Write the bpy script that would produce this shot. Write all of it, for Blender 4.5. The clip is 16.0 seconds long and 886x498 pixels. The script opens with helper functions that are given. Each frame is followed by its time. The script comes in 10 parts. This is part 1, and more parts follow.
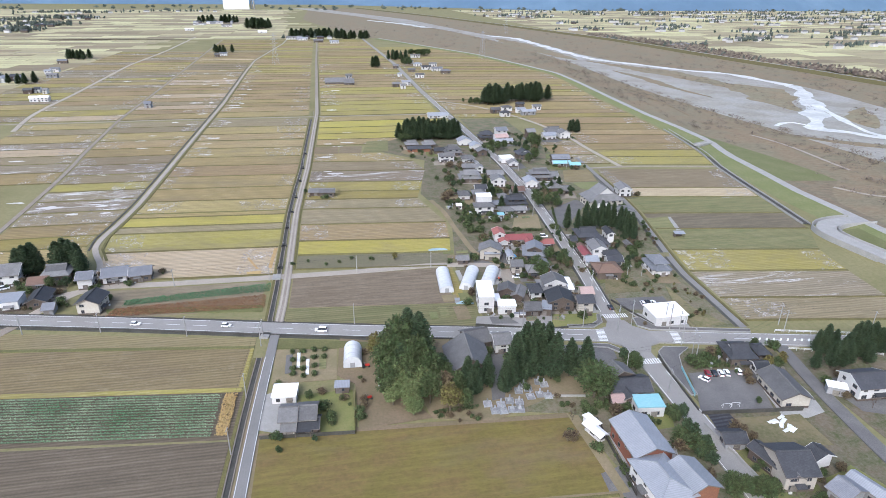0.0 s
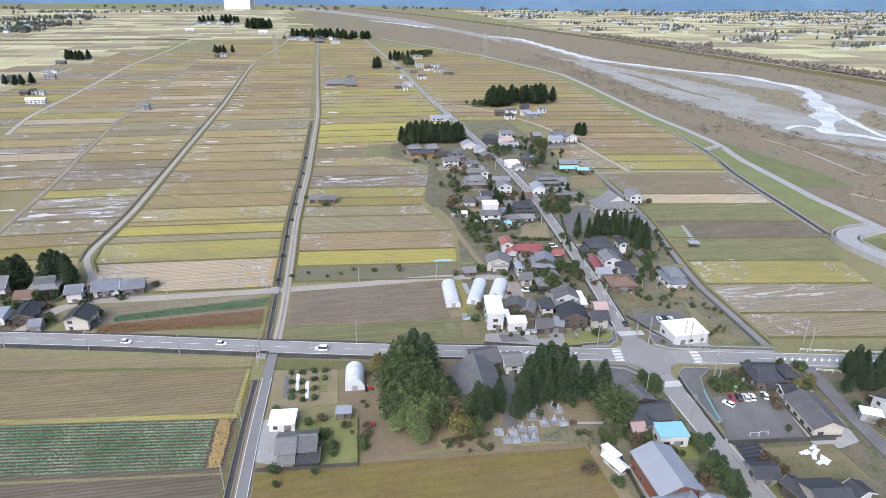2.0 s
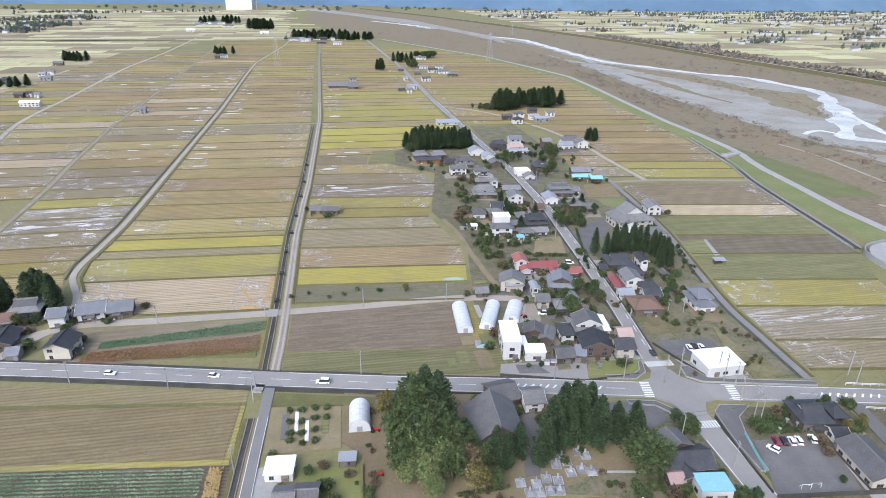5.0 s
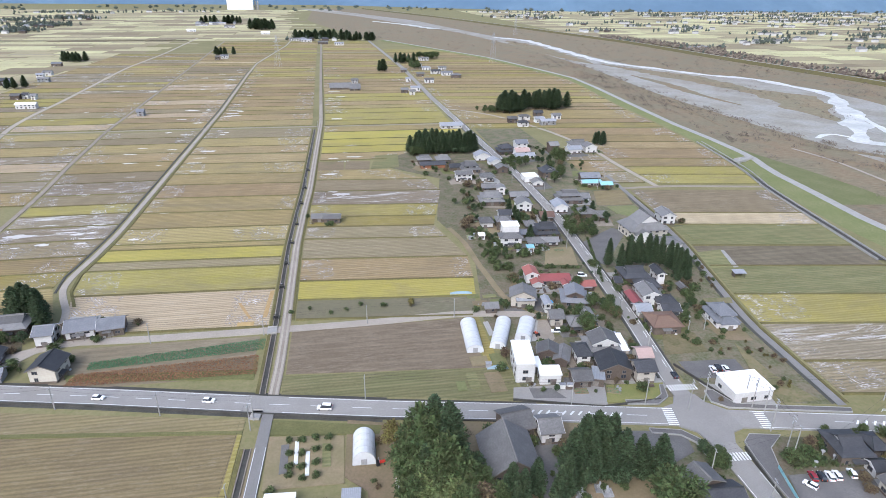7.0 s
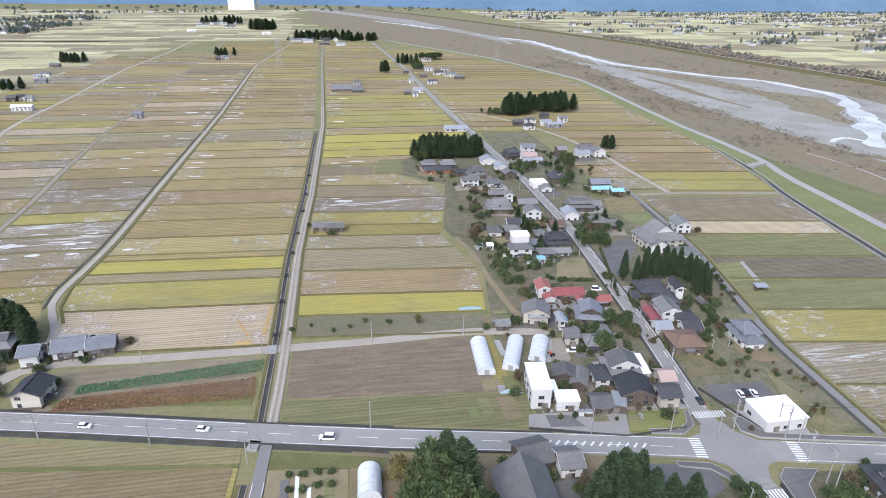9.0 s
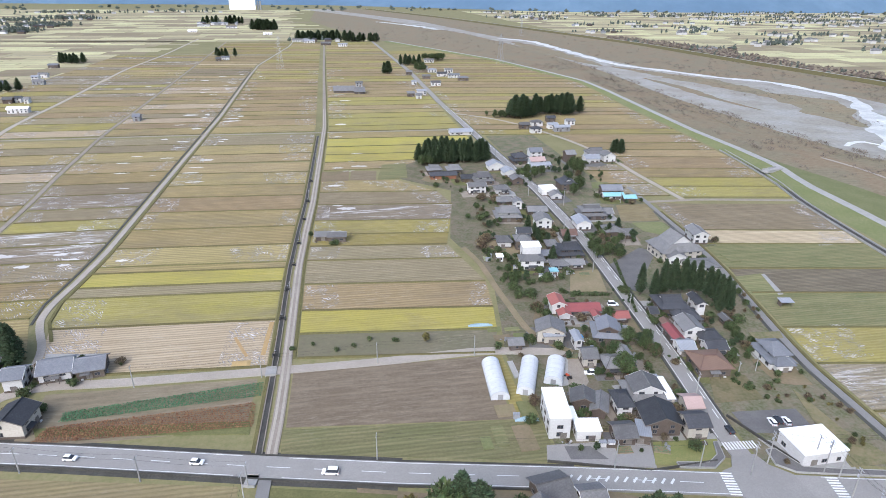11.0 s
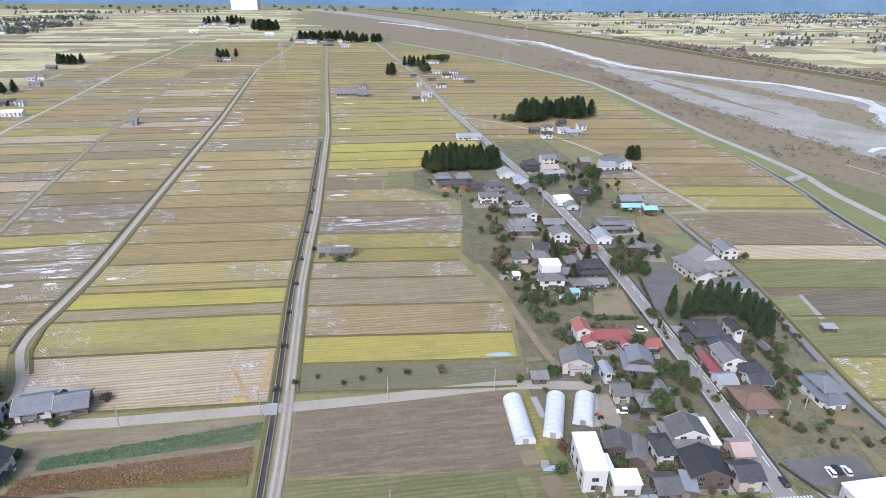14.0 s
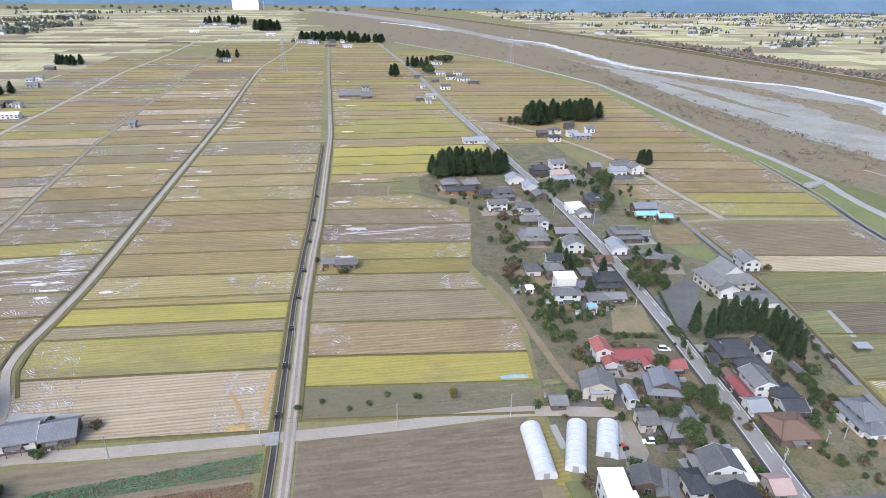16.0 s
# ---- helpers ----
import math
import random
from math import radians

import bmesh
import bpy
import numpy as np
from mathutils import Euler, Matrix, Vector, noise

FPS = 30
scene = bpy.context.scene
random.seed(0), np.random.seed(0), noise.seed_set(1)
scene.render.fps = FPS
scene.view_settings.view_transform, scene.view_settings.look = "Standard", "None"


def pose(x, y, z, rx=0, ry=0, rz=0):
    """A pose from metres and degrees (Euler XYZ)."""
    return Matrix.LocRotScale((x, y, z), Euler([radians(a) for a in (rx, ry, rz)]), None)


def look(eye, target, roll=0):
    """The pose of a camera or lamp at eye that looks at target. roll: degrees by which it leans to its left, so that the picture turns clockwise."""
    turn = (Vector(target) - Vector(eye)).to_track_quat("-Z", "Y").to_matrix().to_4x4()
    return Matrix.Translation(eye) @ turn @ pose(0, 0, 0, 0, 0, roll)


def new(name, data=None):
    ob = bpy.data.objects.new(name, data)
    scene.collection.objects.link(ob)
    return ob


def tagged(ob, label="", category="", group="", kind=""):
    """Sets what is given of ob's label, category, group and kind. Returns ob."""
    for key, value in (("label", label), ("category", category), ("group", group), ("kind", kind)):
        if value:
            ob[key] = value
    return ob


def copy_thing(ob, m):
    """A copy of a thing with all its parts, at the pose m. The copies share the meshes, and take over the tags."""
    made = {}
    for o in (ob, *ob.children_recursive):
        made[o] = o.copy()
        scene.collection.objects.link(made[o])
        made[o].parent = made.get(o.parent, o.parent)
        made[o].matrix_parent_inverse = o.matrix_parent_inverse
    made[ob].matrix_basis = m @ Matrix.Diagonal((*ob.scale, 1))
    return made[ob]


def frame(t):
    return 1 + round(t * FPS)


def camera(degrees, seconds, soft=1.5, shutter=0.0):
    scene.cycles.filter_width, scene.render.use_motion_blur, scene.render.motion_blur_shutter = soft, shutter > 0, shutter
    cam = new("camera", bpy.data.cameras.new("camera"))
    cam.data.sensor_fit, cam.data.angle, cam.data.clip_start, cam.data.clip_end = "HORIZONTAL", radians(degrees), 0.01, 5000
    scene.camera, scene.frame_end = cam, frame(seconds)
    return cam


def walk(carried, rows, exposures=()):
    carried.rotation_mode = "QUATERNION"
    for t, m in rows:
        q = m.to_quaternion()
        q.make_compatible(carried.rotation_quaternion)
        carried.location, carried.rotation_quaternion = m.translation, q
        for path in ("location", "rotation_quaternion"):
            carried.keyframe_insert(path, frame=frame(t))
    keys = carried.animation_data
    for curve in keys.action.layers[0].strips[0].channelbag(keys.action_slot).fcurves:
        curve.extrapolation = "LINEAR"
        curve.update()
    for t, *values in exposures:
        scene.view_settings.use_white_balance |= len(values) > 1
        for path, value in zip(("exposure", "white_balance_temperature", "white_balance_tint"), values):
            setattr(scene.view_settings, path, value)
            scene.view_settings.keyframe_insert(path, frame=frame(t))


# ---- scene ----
cam = camera(72.2, 16.0, soft=0.8)
WALK = [
    (0.0, 0.00, 0.00, 115.00, 66.567, -0.482, -10.300),
    (1.0, 0.09, 6.25, 114.99, 66.571, -0.492, -10.243),
    (2.0, 0.14, 12.56, 114.97, 66.575, -0.502, -10.186),
    (3.0, 0.15, 18.95, 114.94, 66.579, -0.512, -10.129),
    (4.0, 0.12, 25.39, 114.90, 66.583, -0.522, -10.072),
    (5.0, 0.04, 31.89, 114.85, 66.587, -0.533, -10.015),
    (6.0, -0.09, 38.44, 114.79, 66.592, -0.543, -9.958),
    (7.0, -0.26, 45.02, 114.72, 66.596, -0.553, -9.901),
    (8.0, -0.48, 51.64, 114.65, 66.600, -0.563, -9.845),
    (9.0, -0.76, 58.29, 114.56, 66.604, -0.573, -9.788),
    (10.0, -1.08, 64.95, 114.46, 66.608, -0.584, -9.731),
    (11.0, -1.45, 71.63, 114.36, 66.613, -0.594, -9.675),
    (12.0, -1.88, 78.32, 114.25, 66.617, -0.604, -9.618),
    (13.0, -2.36, 85.02, 114.12, 66.621, -0.614, -9.562),
    (14.0, -2.90, 91.70, 113.99, 66.625, -0.624, -9.506),
    (15.0, -3.50, 98.38, 113.85, 66.629, -0.634, -9.449),
    (16.0, -4.15, 105.03, 113.69, 66.633, -0.645, -9.393),
]
walk(cam, [(t, pose(x, y, z, tilt, lean, turn)) for t, x, y, z, tilt, lean, turn in WALK], exposures=[(0.0, 1.0, 5600, 12), (16.0, 1.0, 5600, 12)])

# ---- daylight: a high overcast sky ----
SUN_UP, SUN_TURN = 42.0, 215.0
world = bpy.data.worlds.new("overcast_sky")
scene.world = world
world.use_nodes = True
wn, wl = world.node_tree.nodes, world.node_tree.links
sky = wn.new("ShaderNodeTexSky")
sky.sky_type, sky.sun_disc = "NISHITA", False
sky.sun_elevation, sky.sun_rotation = radians(SUN_UP), radians(SUN_TURN)
sky.dust_density, sky.air_density, sky.ozone_density = 4.0, 1.0, 1.0
grey = wn.new("ShaderNodeHueSaturation")
grey.inputs["Saturation"].default_value = 0.8
wl.new(sky.outputs["Color"], grey.inputs["Color"])
wl.new(grey.outputs["Color"], wn["Background"].inputs["Color"])
wn["Background"].inputs["Strength"].default_value = 0.15
sun = new("sun", bpy.data.lights.new("sun", "SUN"))
sun.data.energy, sun.data.angle, sun.data.color = 0.9, radians(40), (1.0, 0.97, 0.92)
sa, se = radians(SUN_TURN), radians(SUN_UP)
sun.matrix_world = look((math.sin(sa) * math.cos(se) * 500, math.cos(sa) * math.cos(se) * 500, math.sin(se) * 500), (0, 0, 0))


# ---- materials ----
def surface(name, a, b, c=None, big=0.05, fine=1.5, rough=0.9, bump=0.3, vary=0.12, rows=0.0, rowdir=1, wet=0.0, metal=0.0, spec=0.12,
            island=False, contrast=1.0, rowmix=0.36, local=False, streak=0.0, fleck=0.0, patchy=0.0):
    """A matt surface in two or three colours, mottled at two scales; rows: the spacing of furrows in metres; wet: how much of it stands under water."""
    m = bpy.data.materials.new(name)
    m.use_nodes = True
    n, l = m.node_tree.nodes, m.node_tree.links
    bsdf = n["Principled BSDF"]
    if local:
        place = n.new("ShaderNodeTexCoord").outputs["Object"]
    else:
        place = n.new("ShaderNodeNewGeometry").outputs["Position"]

    def noisy(scale, detail=4.0, rough_=0.6, stretch=None, dist=0.0):
        t = n.new("ShaderNodeTexNoise")
        t.inputs["Scale"].default_value, t.inputs["Detail"].default_value = scale, detail
        t.inputs["Roughness"].default_value, t.inputs["Distortion"].default_value = rough_, dist
        if stretch:
            mp = n.new("ShaderNodeMapping")
            mp.inputs["Scale"].default_value = stretch
            l.new(place, mp.inputs["Vector"])
            l.new(mp.outputs["Vector"], t.inputs["Vector"])
        else:
            l.new(place, t.inputs["Vector"])
        return t.outputs["Fac"]

    def span(x, lo, hi, to0=0.0, to1=1.0):
        r = n.new("ShaderNodeMapRange")
        for i, v in enumerate((lo, hi, to0, to1)):
            r.inputs[i + 1].default_value = v
        l.new(x, r.inputs[0])
        return r.outputs[0]

    def mix(f, x, y, kind="MIX"):
        k = n.new("ShaderNodeMix")
        k.data_type, k.blend_type = "RGBA", kind
        for s, v in ((k.inputs[0], f), (k.inputs[6], x), (k.inputs[7], y)):
            if isinstance(v, (int, float)):
                s.default_value = v
            elif isinstance(v, tuple):
                s.default_value = (*v, 1)
            else:
                l.new(v, s)
        return k.outputs[2]

    w = 0.16 / contrast
    col = mix(span(noisy(big), 0.5 - w, 0.5 + w), a, b)
    grain = noisy(fine, 6.0, 0.7)
    col = mix(span(grain, 0.35, 0.72, 0, 0.75), col, c or tuple(v * 0.6 for v in a))
    height = grain
    if streak:
        st = noisy(0.5, 4.0, 0.65, (streak, 1.0, 1.0) if rowdir else (1.0, streak, 1.0))
        col = mix(span(st, 0.42, 0.68, 0, 0.6), col, tuple(v * 1.3 for v in b))
    if patchy:
        zone = span(noisy(0.03, 5.0, 0.7, (0.5, 1.6, 1.0) if rowdir else (1.6, 0.5, 1.0), 0.6), 0.50, 0.66, 0, patchy)
        col = mix(zone, col, (0.165, 0.132, 0.085))
        col = mix(span(noisy(1.6, 3.0, 0.9, (0.35, 1.3, 1.0) if rowdir else (1.3, 0.35, 1.0)), 0.56, 0.74, 0, 0.5), col, tuple(v * 0.55 for v in b))
    if rows:
        wv = n.new("ShaderNodeTexWave")
        wv.bands_direction = "Y" if rowdir else "X"
        wv.inputs["Scale"].default_value = 0.3142 / rows
        wv.inputs["Distortion"].default_value, wv.inputs["Detail"].default_value, wv.inputs["Detail Scale"].default_value = (0.3 if local else 2.5), 3.0, 0.4
        l.new(place, wv.inputs["Vector"])
        col = mix(span(wv.outputs["Fac"], 0.25, 0.85, 0, rowmix), col, tuple(v * 0.45 for v in a))
    if fleck:
        fl = noisy(0.9, 5.0, 0.8, (0.22, 1.5, 1.0) if rowdir else (1.5, 0.22, 1.0), 0.5)
        zone = span(noisy(0.022, 3.0, 0.6), 0.40, 0.66)
        hit = n.new("ShaderNodeMath")
        hit.operation = "MULTIPLY"
        l.new(span(fl, 0.52, 0.68), hit.inputs[0])
        l.new(zone, hit.inputs[1])
        col = mix(span(hit.outputs[0], 0, 1, 0, fleck), col, (0.44, 0.39, 0.32))
        col = mix(span(fl, 0.30, 0.45, 0.35, 0.0), col, tuple(v * 0.5 for v in a))
    hsv = n.new("ShaderNodeHueSaturation")
    rnd = n.new("ShaderNodeNewGeometry").outputs["Random Per Island"] if island else n.new("ShaderNodeObjectInfo").outputs["Random"]
    l.new(span(rnd, 0, 1, 1 - vary, 1 + vary), hsv.inputs["Value"])
    l.new(span(rnd, 0, 1, 0.5 - vary * 0.06, 0.5 + vary * 0.06), hsv.inputs["Hue"])
    l.new(col, hsv.inputs["Color"])
    col = hsv.outputs["Color"]
    if wet:
        # pools get a pale colour: wet silt plus painted sky reflection
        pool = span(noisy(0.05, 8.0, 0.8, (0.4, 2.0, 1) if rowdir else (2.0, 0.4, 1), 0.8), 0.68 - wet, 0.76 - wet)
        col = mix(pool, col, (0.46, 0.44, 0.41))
        l.new(span(pool, 0, 1, rough, 0.30), bsdf.inputs["Roughness"])
    else:
        bsdf.inputs["Roughness"].default_value = rough
    l.new(col, bsdf.inputs["Base Color"])
    bsdf.inputs["Metallic"].default_value = metal
    bsdf.inputs["Specular IOR Level"].default_value = spec
    if bump:
        bp = n.new("ShaderNodeBump")
        bp.inputs["Strength"].default_value, bp.inputs["Distance"].default_value = bump, 0.1
        l.new(height, bp.inputs["Height"])
        l.new(bp.outputs["Normal"], bsdf.inputs["Normal"])
    return m


GROUND = surface("dry_grass_ground", (0.17, 0.15, 0.075), (0.22, 0.19, 0.10), (0.12, 0.125, 0.05), 0.03, 0.6)
# Paler than the near paddies: distance haze put into the colour.
FAR = surface("haze_paled_paddies", (0.325, 0.285, 0.165), (0.37, 0.325, 0.185), (0.26, 0.235, 0.15), 0.012, 0.06, vary=0.42, island=True)
GRASS = surface("short_grass", (0.115, 0.118, 0.048), (0.165, 0.155, 0.066), (0.08, 0.085, 0.034), 0.12, 1.6)
WEEDS = surface("rough_weedy_grass", (0.165, 0.140, 0.072), (0.105, 0.108, 0.046), (0.20, 0.165, 0.105), 0.14, 1.0, contrast=2.0)
# Muddy water whose pale base colour includes the sky's reflection.
PUDDLE = surface("muddy_sky_pale_puddle", (0.47, 0.45, 0.42), (0.56, 0.54, 0.50), (0.36, 0.33, 0.29), 0.15, 0.8, 0.45, 0.1, spec=0.4)
LAWN = surface("mown_lawn", (0.150, 0.158, 0.056), (0.21, 0.19, 0.08), (0.115, 0.132, 0.042), 0.15, 3.0)
BUND = surface("field_bank_grass", (0.110, 0.098, 0.040), (0.150, 0.130, 0.052), (0.060, 0.056, 0.026), 0.2, 2.0)
FIELDS = {
    "tan": surface("rice_stubble_tan", (0.245, 0.180, 0.095), (0.285, 0.215, 0.115), (0.185, 0.145, 0.075), 0.04, 0.9, rows=1.9, streak=0.08, fleck=0.5, vary=0.12, patchy=0.5),
    "olive": surface("rice_stubble_olive", (0.250, 0.195, 0.088), (0.285, 0.220, 0.105), (0.185, 0.155, 0.068), 0.04, 0.9, rows=2.1, streak=0.08, fleck=0.35, vary=0.12, patchy=0.6),
    "yellow": surface("regrown_rice_yellow_green", (0.275, 0.232, 0.064), (0.240, 0.200, 0.078), (0.185, 0.165, 0.055), 0.05, 0.9, rows=1.6, rowmix=0.26, streak=0.06, fleck=0.35, contrast=1.3, patchy=0.7),
    "bright": surface("regrown_rice_bright_yellow", (0.335, 0.285, 0.062), (0.290, 0.245, 0.075), (0.235, 0.210, 0.062), 0.06, 0.9, rows=1.6, rowmix=0.22, streak=0.05, fleck=0.2, patchy=0.45),
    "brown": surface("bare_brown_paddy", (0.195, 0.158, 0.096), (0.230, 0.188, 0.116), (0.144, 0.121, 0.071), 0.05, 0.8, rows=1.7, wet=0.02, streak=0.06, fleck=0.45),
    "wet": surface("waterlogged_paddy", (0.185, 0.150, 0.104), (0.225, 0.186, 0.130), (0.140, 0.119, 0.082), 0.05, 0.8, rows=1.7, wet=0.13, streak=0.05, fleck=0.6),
    "dark": surface("dark_ploughed_soil", (0.122, 0.101, 0.070), (0.154, 0.127, 0.088), (0.088, 0.073, 0.050), 0.06, 1.4, rows=1.2, rowmix=0.4, streak=0.05, fleck=0.15),
    "pale": surface("pale_straw_stubble", (0.340, 0.268, 0.172), (0.390, 0.315, 0.210), (0.260, 0.205, 0.130), 0.05, 1.0, rows=1.5, rowmix=0.45, streak=0.04, wet=0.03, fleck=0.6),
    "green": surface("low_green_crop", (0.145, 0.152, 0.068), (0.190, 0.172, 0.085), (0.110, 0.115, 0.050), 0.06, 1.0, rows=1.5, rowmix=0.25, streak=0.06, fleck=0.2),
    "drab": surface("weedy_olive_stubble", (0.200, 0.160, 0.086), (0.226, 0.184, 0.094), (0.142, 0.120, 0.060), 0.05, 0.8, rows=1.5, rowmix=0.35, streak=0.06, fleck=0.35, patchy=0.5),
    "plain": surface("smooth_brown_soil", (0.158, 0.128, 0.086), (0.188, 0.154, 0.105), (0.122, 0.100, 0.066), 0.04, 0.8, streak=0.12, fleck=0.4, patchy=0.4),
    "grey": surface("weedy_grey_soil", (0.150, 0.130, 0.085), (0.125, 0.118, 0.070), (0.110, 0.095, 0.065), 0.05, 0.6, fleck=0.2),
    "gold": surface("golden_dry_grass_field", (0.165, 0.115, 0.048), (0.145, 0.120, 0.036), (0.092, 0.078, 0.030), 0.07, 0.6, contrast=1.8, streak=0.15, patchy=0.35),
}


def ruts():
    """Curved water-filled tyre marks, with bare field between them."""
    m = bpy.data.materials.new("flooded_tyre_marks")
    m.use_nodes = True
    n, l = m.node_tree.nodes, m.node_tree.links
    bsdf = n["Principled BSDF"]
    # pale colour imitates sky glinting on the water in the ruts
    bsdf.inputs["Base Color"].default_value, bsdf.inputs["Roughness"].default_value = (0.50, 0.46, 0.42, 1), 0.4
    pos = n.new("ShaderNodeNewGeometry").outputs["Position"]
    wv = n.new("ShaderNodeTexWave")
    wv.wave_type, wv.bands_direction = "BANDS", "DIAGONAL"
    wv.inputs["Scale"].default_value, wv.inputs["Distortion"].default_value = 0.42, 22.0
    wv.inputs["Detail"].default_value, wv.inputs["Detail Scale"].default_value = 3.0, 0.3
    l.new(pos, wv.inputs["Vector"])
    ns = n.new("ShaderNodeTexNoise")
    ns.inputs["Scale"].default_value, ns.inputs["Detail"].default_value = 0.16, 6.0
    ns.inputs["Roughness"].default_value = 0.75
    l.new(pos, ns.inputs["Vector"])
    a, b, c = n.new("ShaderNodeMapRange"), n.new("ShaderNodeMapRange"), n.new("ShaderNodeMath")
    a.inputs[1].default_value, a.inputs[2].default_value = 0.42, 0.88
    b.inputs[1].default_value, b.inputs[2].default_value = 0.46, 0.62
    l.new(wv.outputs["Fac"], a.inputs[0])
    l.new(ns.outputs["Fac"], b.inputs[0])
    c.operation = "MULTIPLY"
    l.new(a.outputs[0], c.inputs[0])
    l.new(b.outputs[0], c.inputs[1])
    clear, mx = n.new("ShaderNodeBsdfTransparent"), n.new("ShaderNodeMixShader")
    l.new(c.outputs[0], mx.inputs[0])
    l.new(clear.outputs[0], mx.inputs[1])
    l.new(bsdf.outputs[0], mx.inputs[2])
    l.new(mx.outputs[0], n["Material Output"].inputs["Surface"])
    return m


RUTS = ruts()
ASPHALT = surface("worn_grey_asphalt", (0.235, 0.222, 0.205), (0.275, 0.262, 0.242), (0.185, 0.175, 0.16), 0.08, 3.0, 0.85, 0.1, 0.05)
DARKTAR = surface("dark_asphalt", (0.125, 0.12, 0.115), (0.175, 0.165, 0.155), (0.085, 0.082, 0.08), 0.12, 3.0, 0.8, 0.1, 0.05)
MIDTAR = surface("grey_lane_asphalt", (0.185, 0.18, 0.168), (0.225, 0.215, 0.20), (0.14, 0.135, 0.125), 0.12, 3.0, 0.85, 0.1, 0.05)
MULCH = surface("black_plastic_mulch", (0.05, 0.05, 0.055), (0.08, 0.08, 0.085), (0.03, 0.03, 0.032), 0.2, 2.0, 0.55, 0.2, rows=1.4, rowmix=0.7)
LANE = surface("pale_worn_lane", (0.37, 0.33, 0.28), (0.31, 0.275, 0.23), (0.245, 0.215, 0.17), 0.1, 2.0, 0.9, 0.2, 0.06)
GRAVEL = surface("lane_gravel", (0.29, 0.255, 0.215), (0.235, 0.20, 0.165), (0.17, 0.145, 0.105), 0.15, 2.5, 0.95, 0.4, 0.06)
EARTH = surface("bare_earth_yard", (0.235, 0.178, 0.118), (0.175, 0.148, 0.085), (0.14, 0.118, 0.066), 0.09, 1.2, 0.95, 0.4)
YARD = surface("village_yard_ground", (0.128, 0.104, 0.066), (0.070, 0.080, 0.030), (0.185, 0.162, 0.125), 0.16, 0.9, 0.95, 0.4, contrast=2.0)
CONCRETE = surface("weathered_concrete", (0.34, 0.33, 0.31), (0.28, 0.275, 0.26), (0.22, 0.21, 0.19), 0.3, 2.5, 0.85, 0.2, 0.06)
DITCH = surface("dark_ditch_concrete", (0.085, 0.08, 0.07), (0.055, 0.052, 0.045), (0.035, 0.035, 0.028), 0.2, 2.0, 0.6, 0.3)
PAINT = surface("white_road_paint", (0.72, 0.72, 0.70), (0.62, 0.62, 0.60), (0.50, 0.50, 0.48), 0.5, 4.0, 0.7, 0.05)
RIVERBED = surface("river_gravel", (0.300, 0.296, 0.275), (0.215, 0.200, 0.168), (0.15, 0.142, 0.122), 0.02, 0.3, 0.95, 0.5, streak=0.25, contrast=1.8, fleck=0.5)
SCRUB = surface("dry_river_scrub", (0.215, 0.158, 0.100), (0.185, 0.162, 0.108), (0.115, 0.10, 0.06), 0.03, 0.5, 0.95, 0.6, contrast=1.8, streak=0.3)
LEVEE = surface("levee_grass", (0.140, 0.152, 0.062), (0.180, 0.178, 0.085), (0.105, 0.115, 0.048), 0.06, 0.9)
# Whitish base colour holds both white rapids and painted sky reflection.
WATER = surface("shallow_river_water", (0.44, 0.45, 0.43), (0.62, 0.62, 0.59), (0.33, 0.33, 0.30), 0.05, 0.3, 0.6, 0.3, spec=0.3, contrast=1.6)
ROOFS = {
    "grey": surface("grey_clay_tiles", (0.140, 0.136, 0.132), (0.185, 0.181, 0.177), (0.092, 0.090, 0.088), 0.3, 2.0, 0.65, 0.4, 0.35, spec=0.2, rows=0.30, rowdir=0, local=True, rowmix=0.22),
    "dark": surface("dark_glazed_tiles", (0.050, 0.051, 0.055), (0.072, 0.073, 0.077), (0.032, 0.033, 0.036), 0.3, 2.0, 0.6, 0.4, 0.25, spec=0.2, rows=0.30, rowdir=0, local=True, rowmix=0.22),
    "blue": surface("blue_grey_tiles", (0.165, 0.170, 0.185), (0.205, 0.210, 0.225), (0.115, 0.12, 0.13), 0.3, 2.0, 0.6, 0.3, 0.15, spec=0.2, rows=0.33, rowdir=0, local=True, rowmix=0.22),
    "silver": surface("pale_metal_roofing", (0.25, 0.26, 0.28), (0.30, 0.31, 0.33), (0.20, 0.21, 0.225), 0.2, 2.0, 0.55, 0.1, 0.08, spec=0.2, rows=0.47, rowdir=0, local=True, rowmix=0.22),
    "red": surface("faded_red_roofing", (0.28, 0.098, 0.088), (0.235, 0.085, 0.08), (0.22, 0.075, 0.07), 0.3, 3.0, 0.6, 0.2, 0.15, rows=0.39, rowdir=0, local=True, rowmix=0.22),
    "rust": surface("rust_brown_roofing", (0.175, 0.115, 0.088), (0.150, 0.10, 0.078), (0.13, 0.08, 0.06), 0.3, 3.0, 0.7, 0.2, 0.15, rows=0.39, rowdir=0, local=True, rowmix=0.22),
    "white": surface("white_painted_roof", (0.80, 0.80, 0.79), (0.76, 0.76, 0.75), (0.66, 0.66, 0.65), 0.15, 1.5, 0.55, 0.05, 0.05),
    "cyan": surface("faded_cyan_roof", (0.22, 0.42, 0.45), (0.27, 0.47, 0.49), (0.18, 0.34, 0.37), 0.2, 2.0, 0.55, 0.1, 0.05),
    "pink": surface("pinkish_tin_roof", (0.40, 0.29, 0.26), (0.36, 0.26, 0.23), (0.28, 0.20, 0.18), 0.3, 3.0, 0.6, 0.1, 0.1, rows=0.33, rowdir=0, local=True, rowmix=0.22),
}
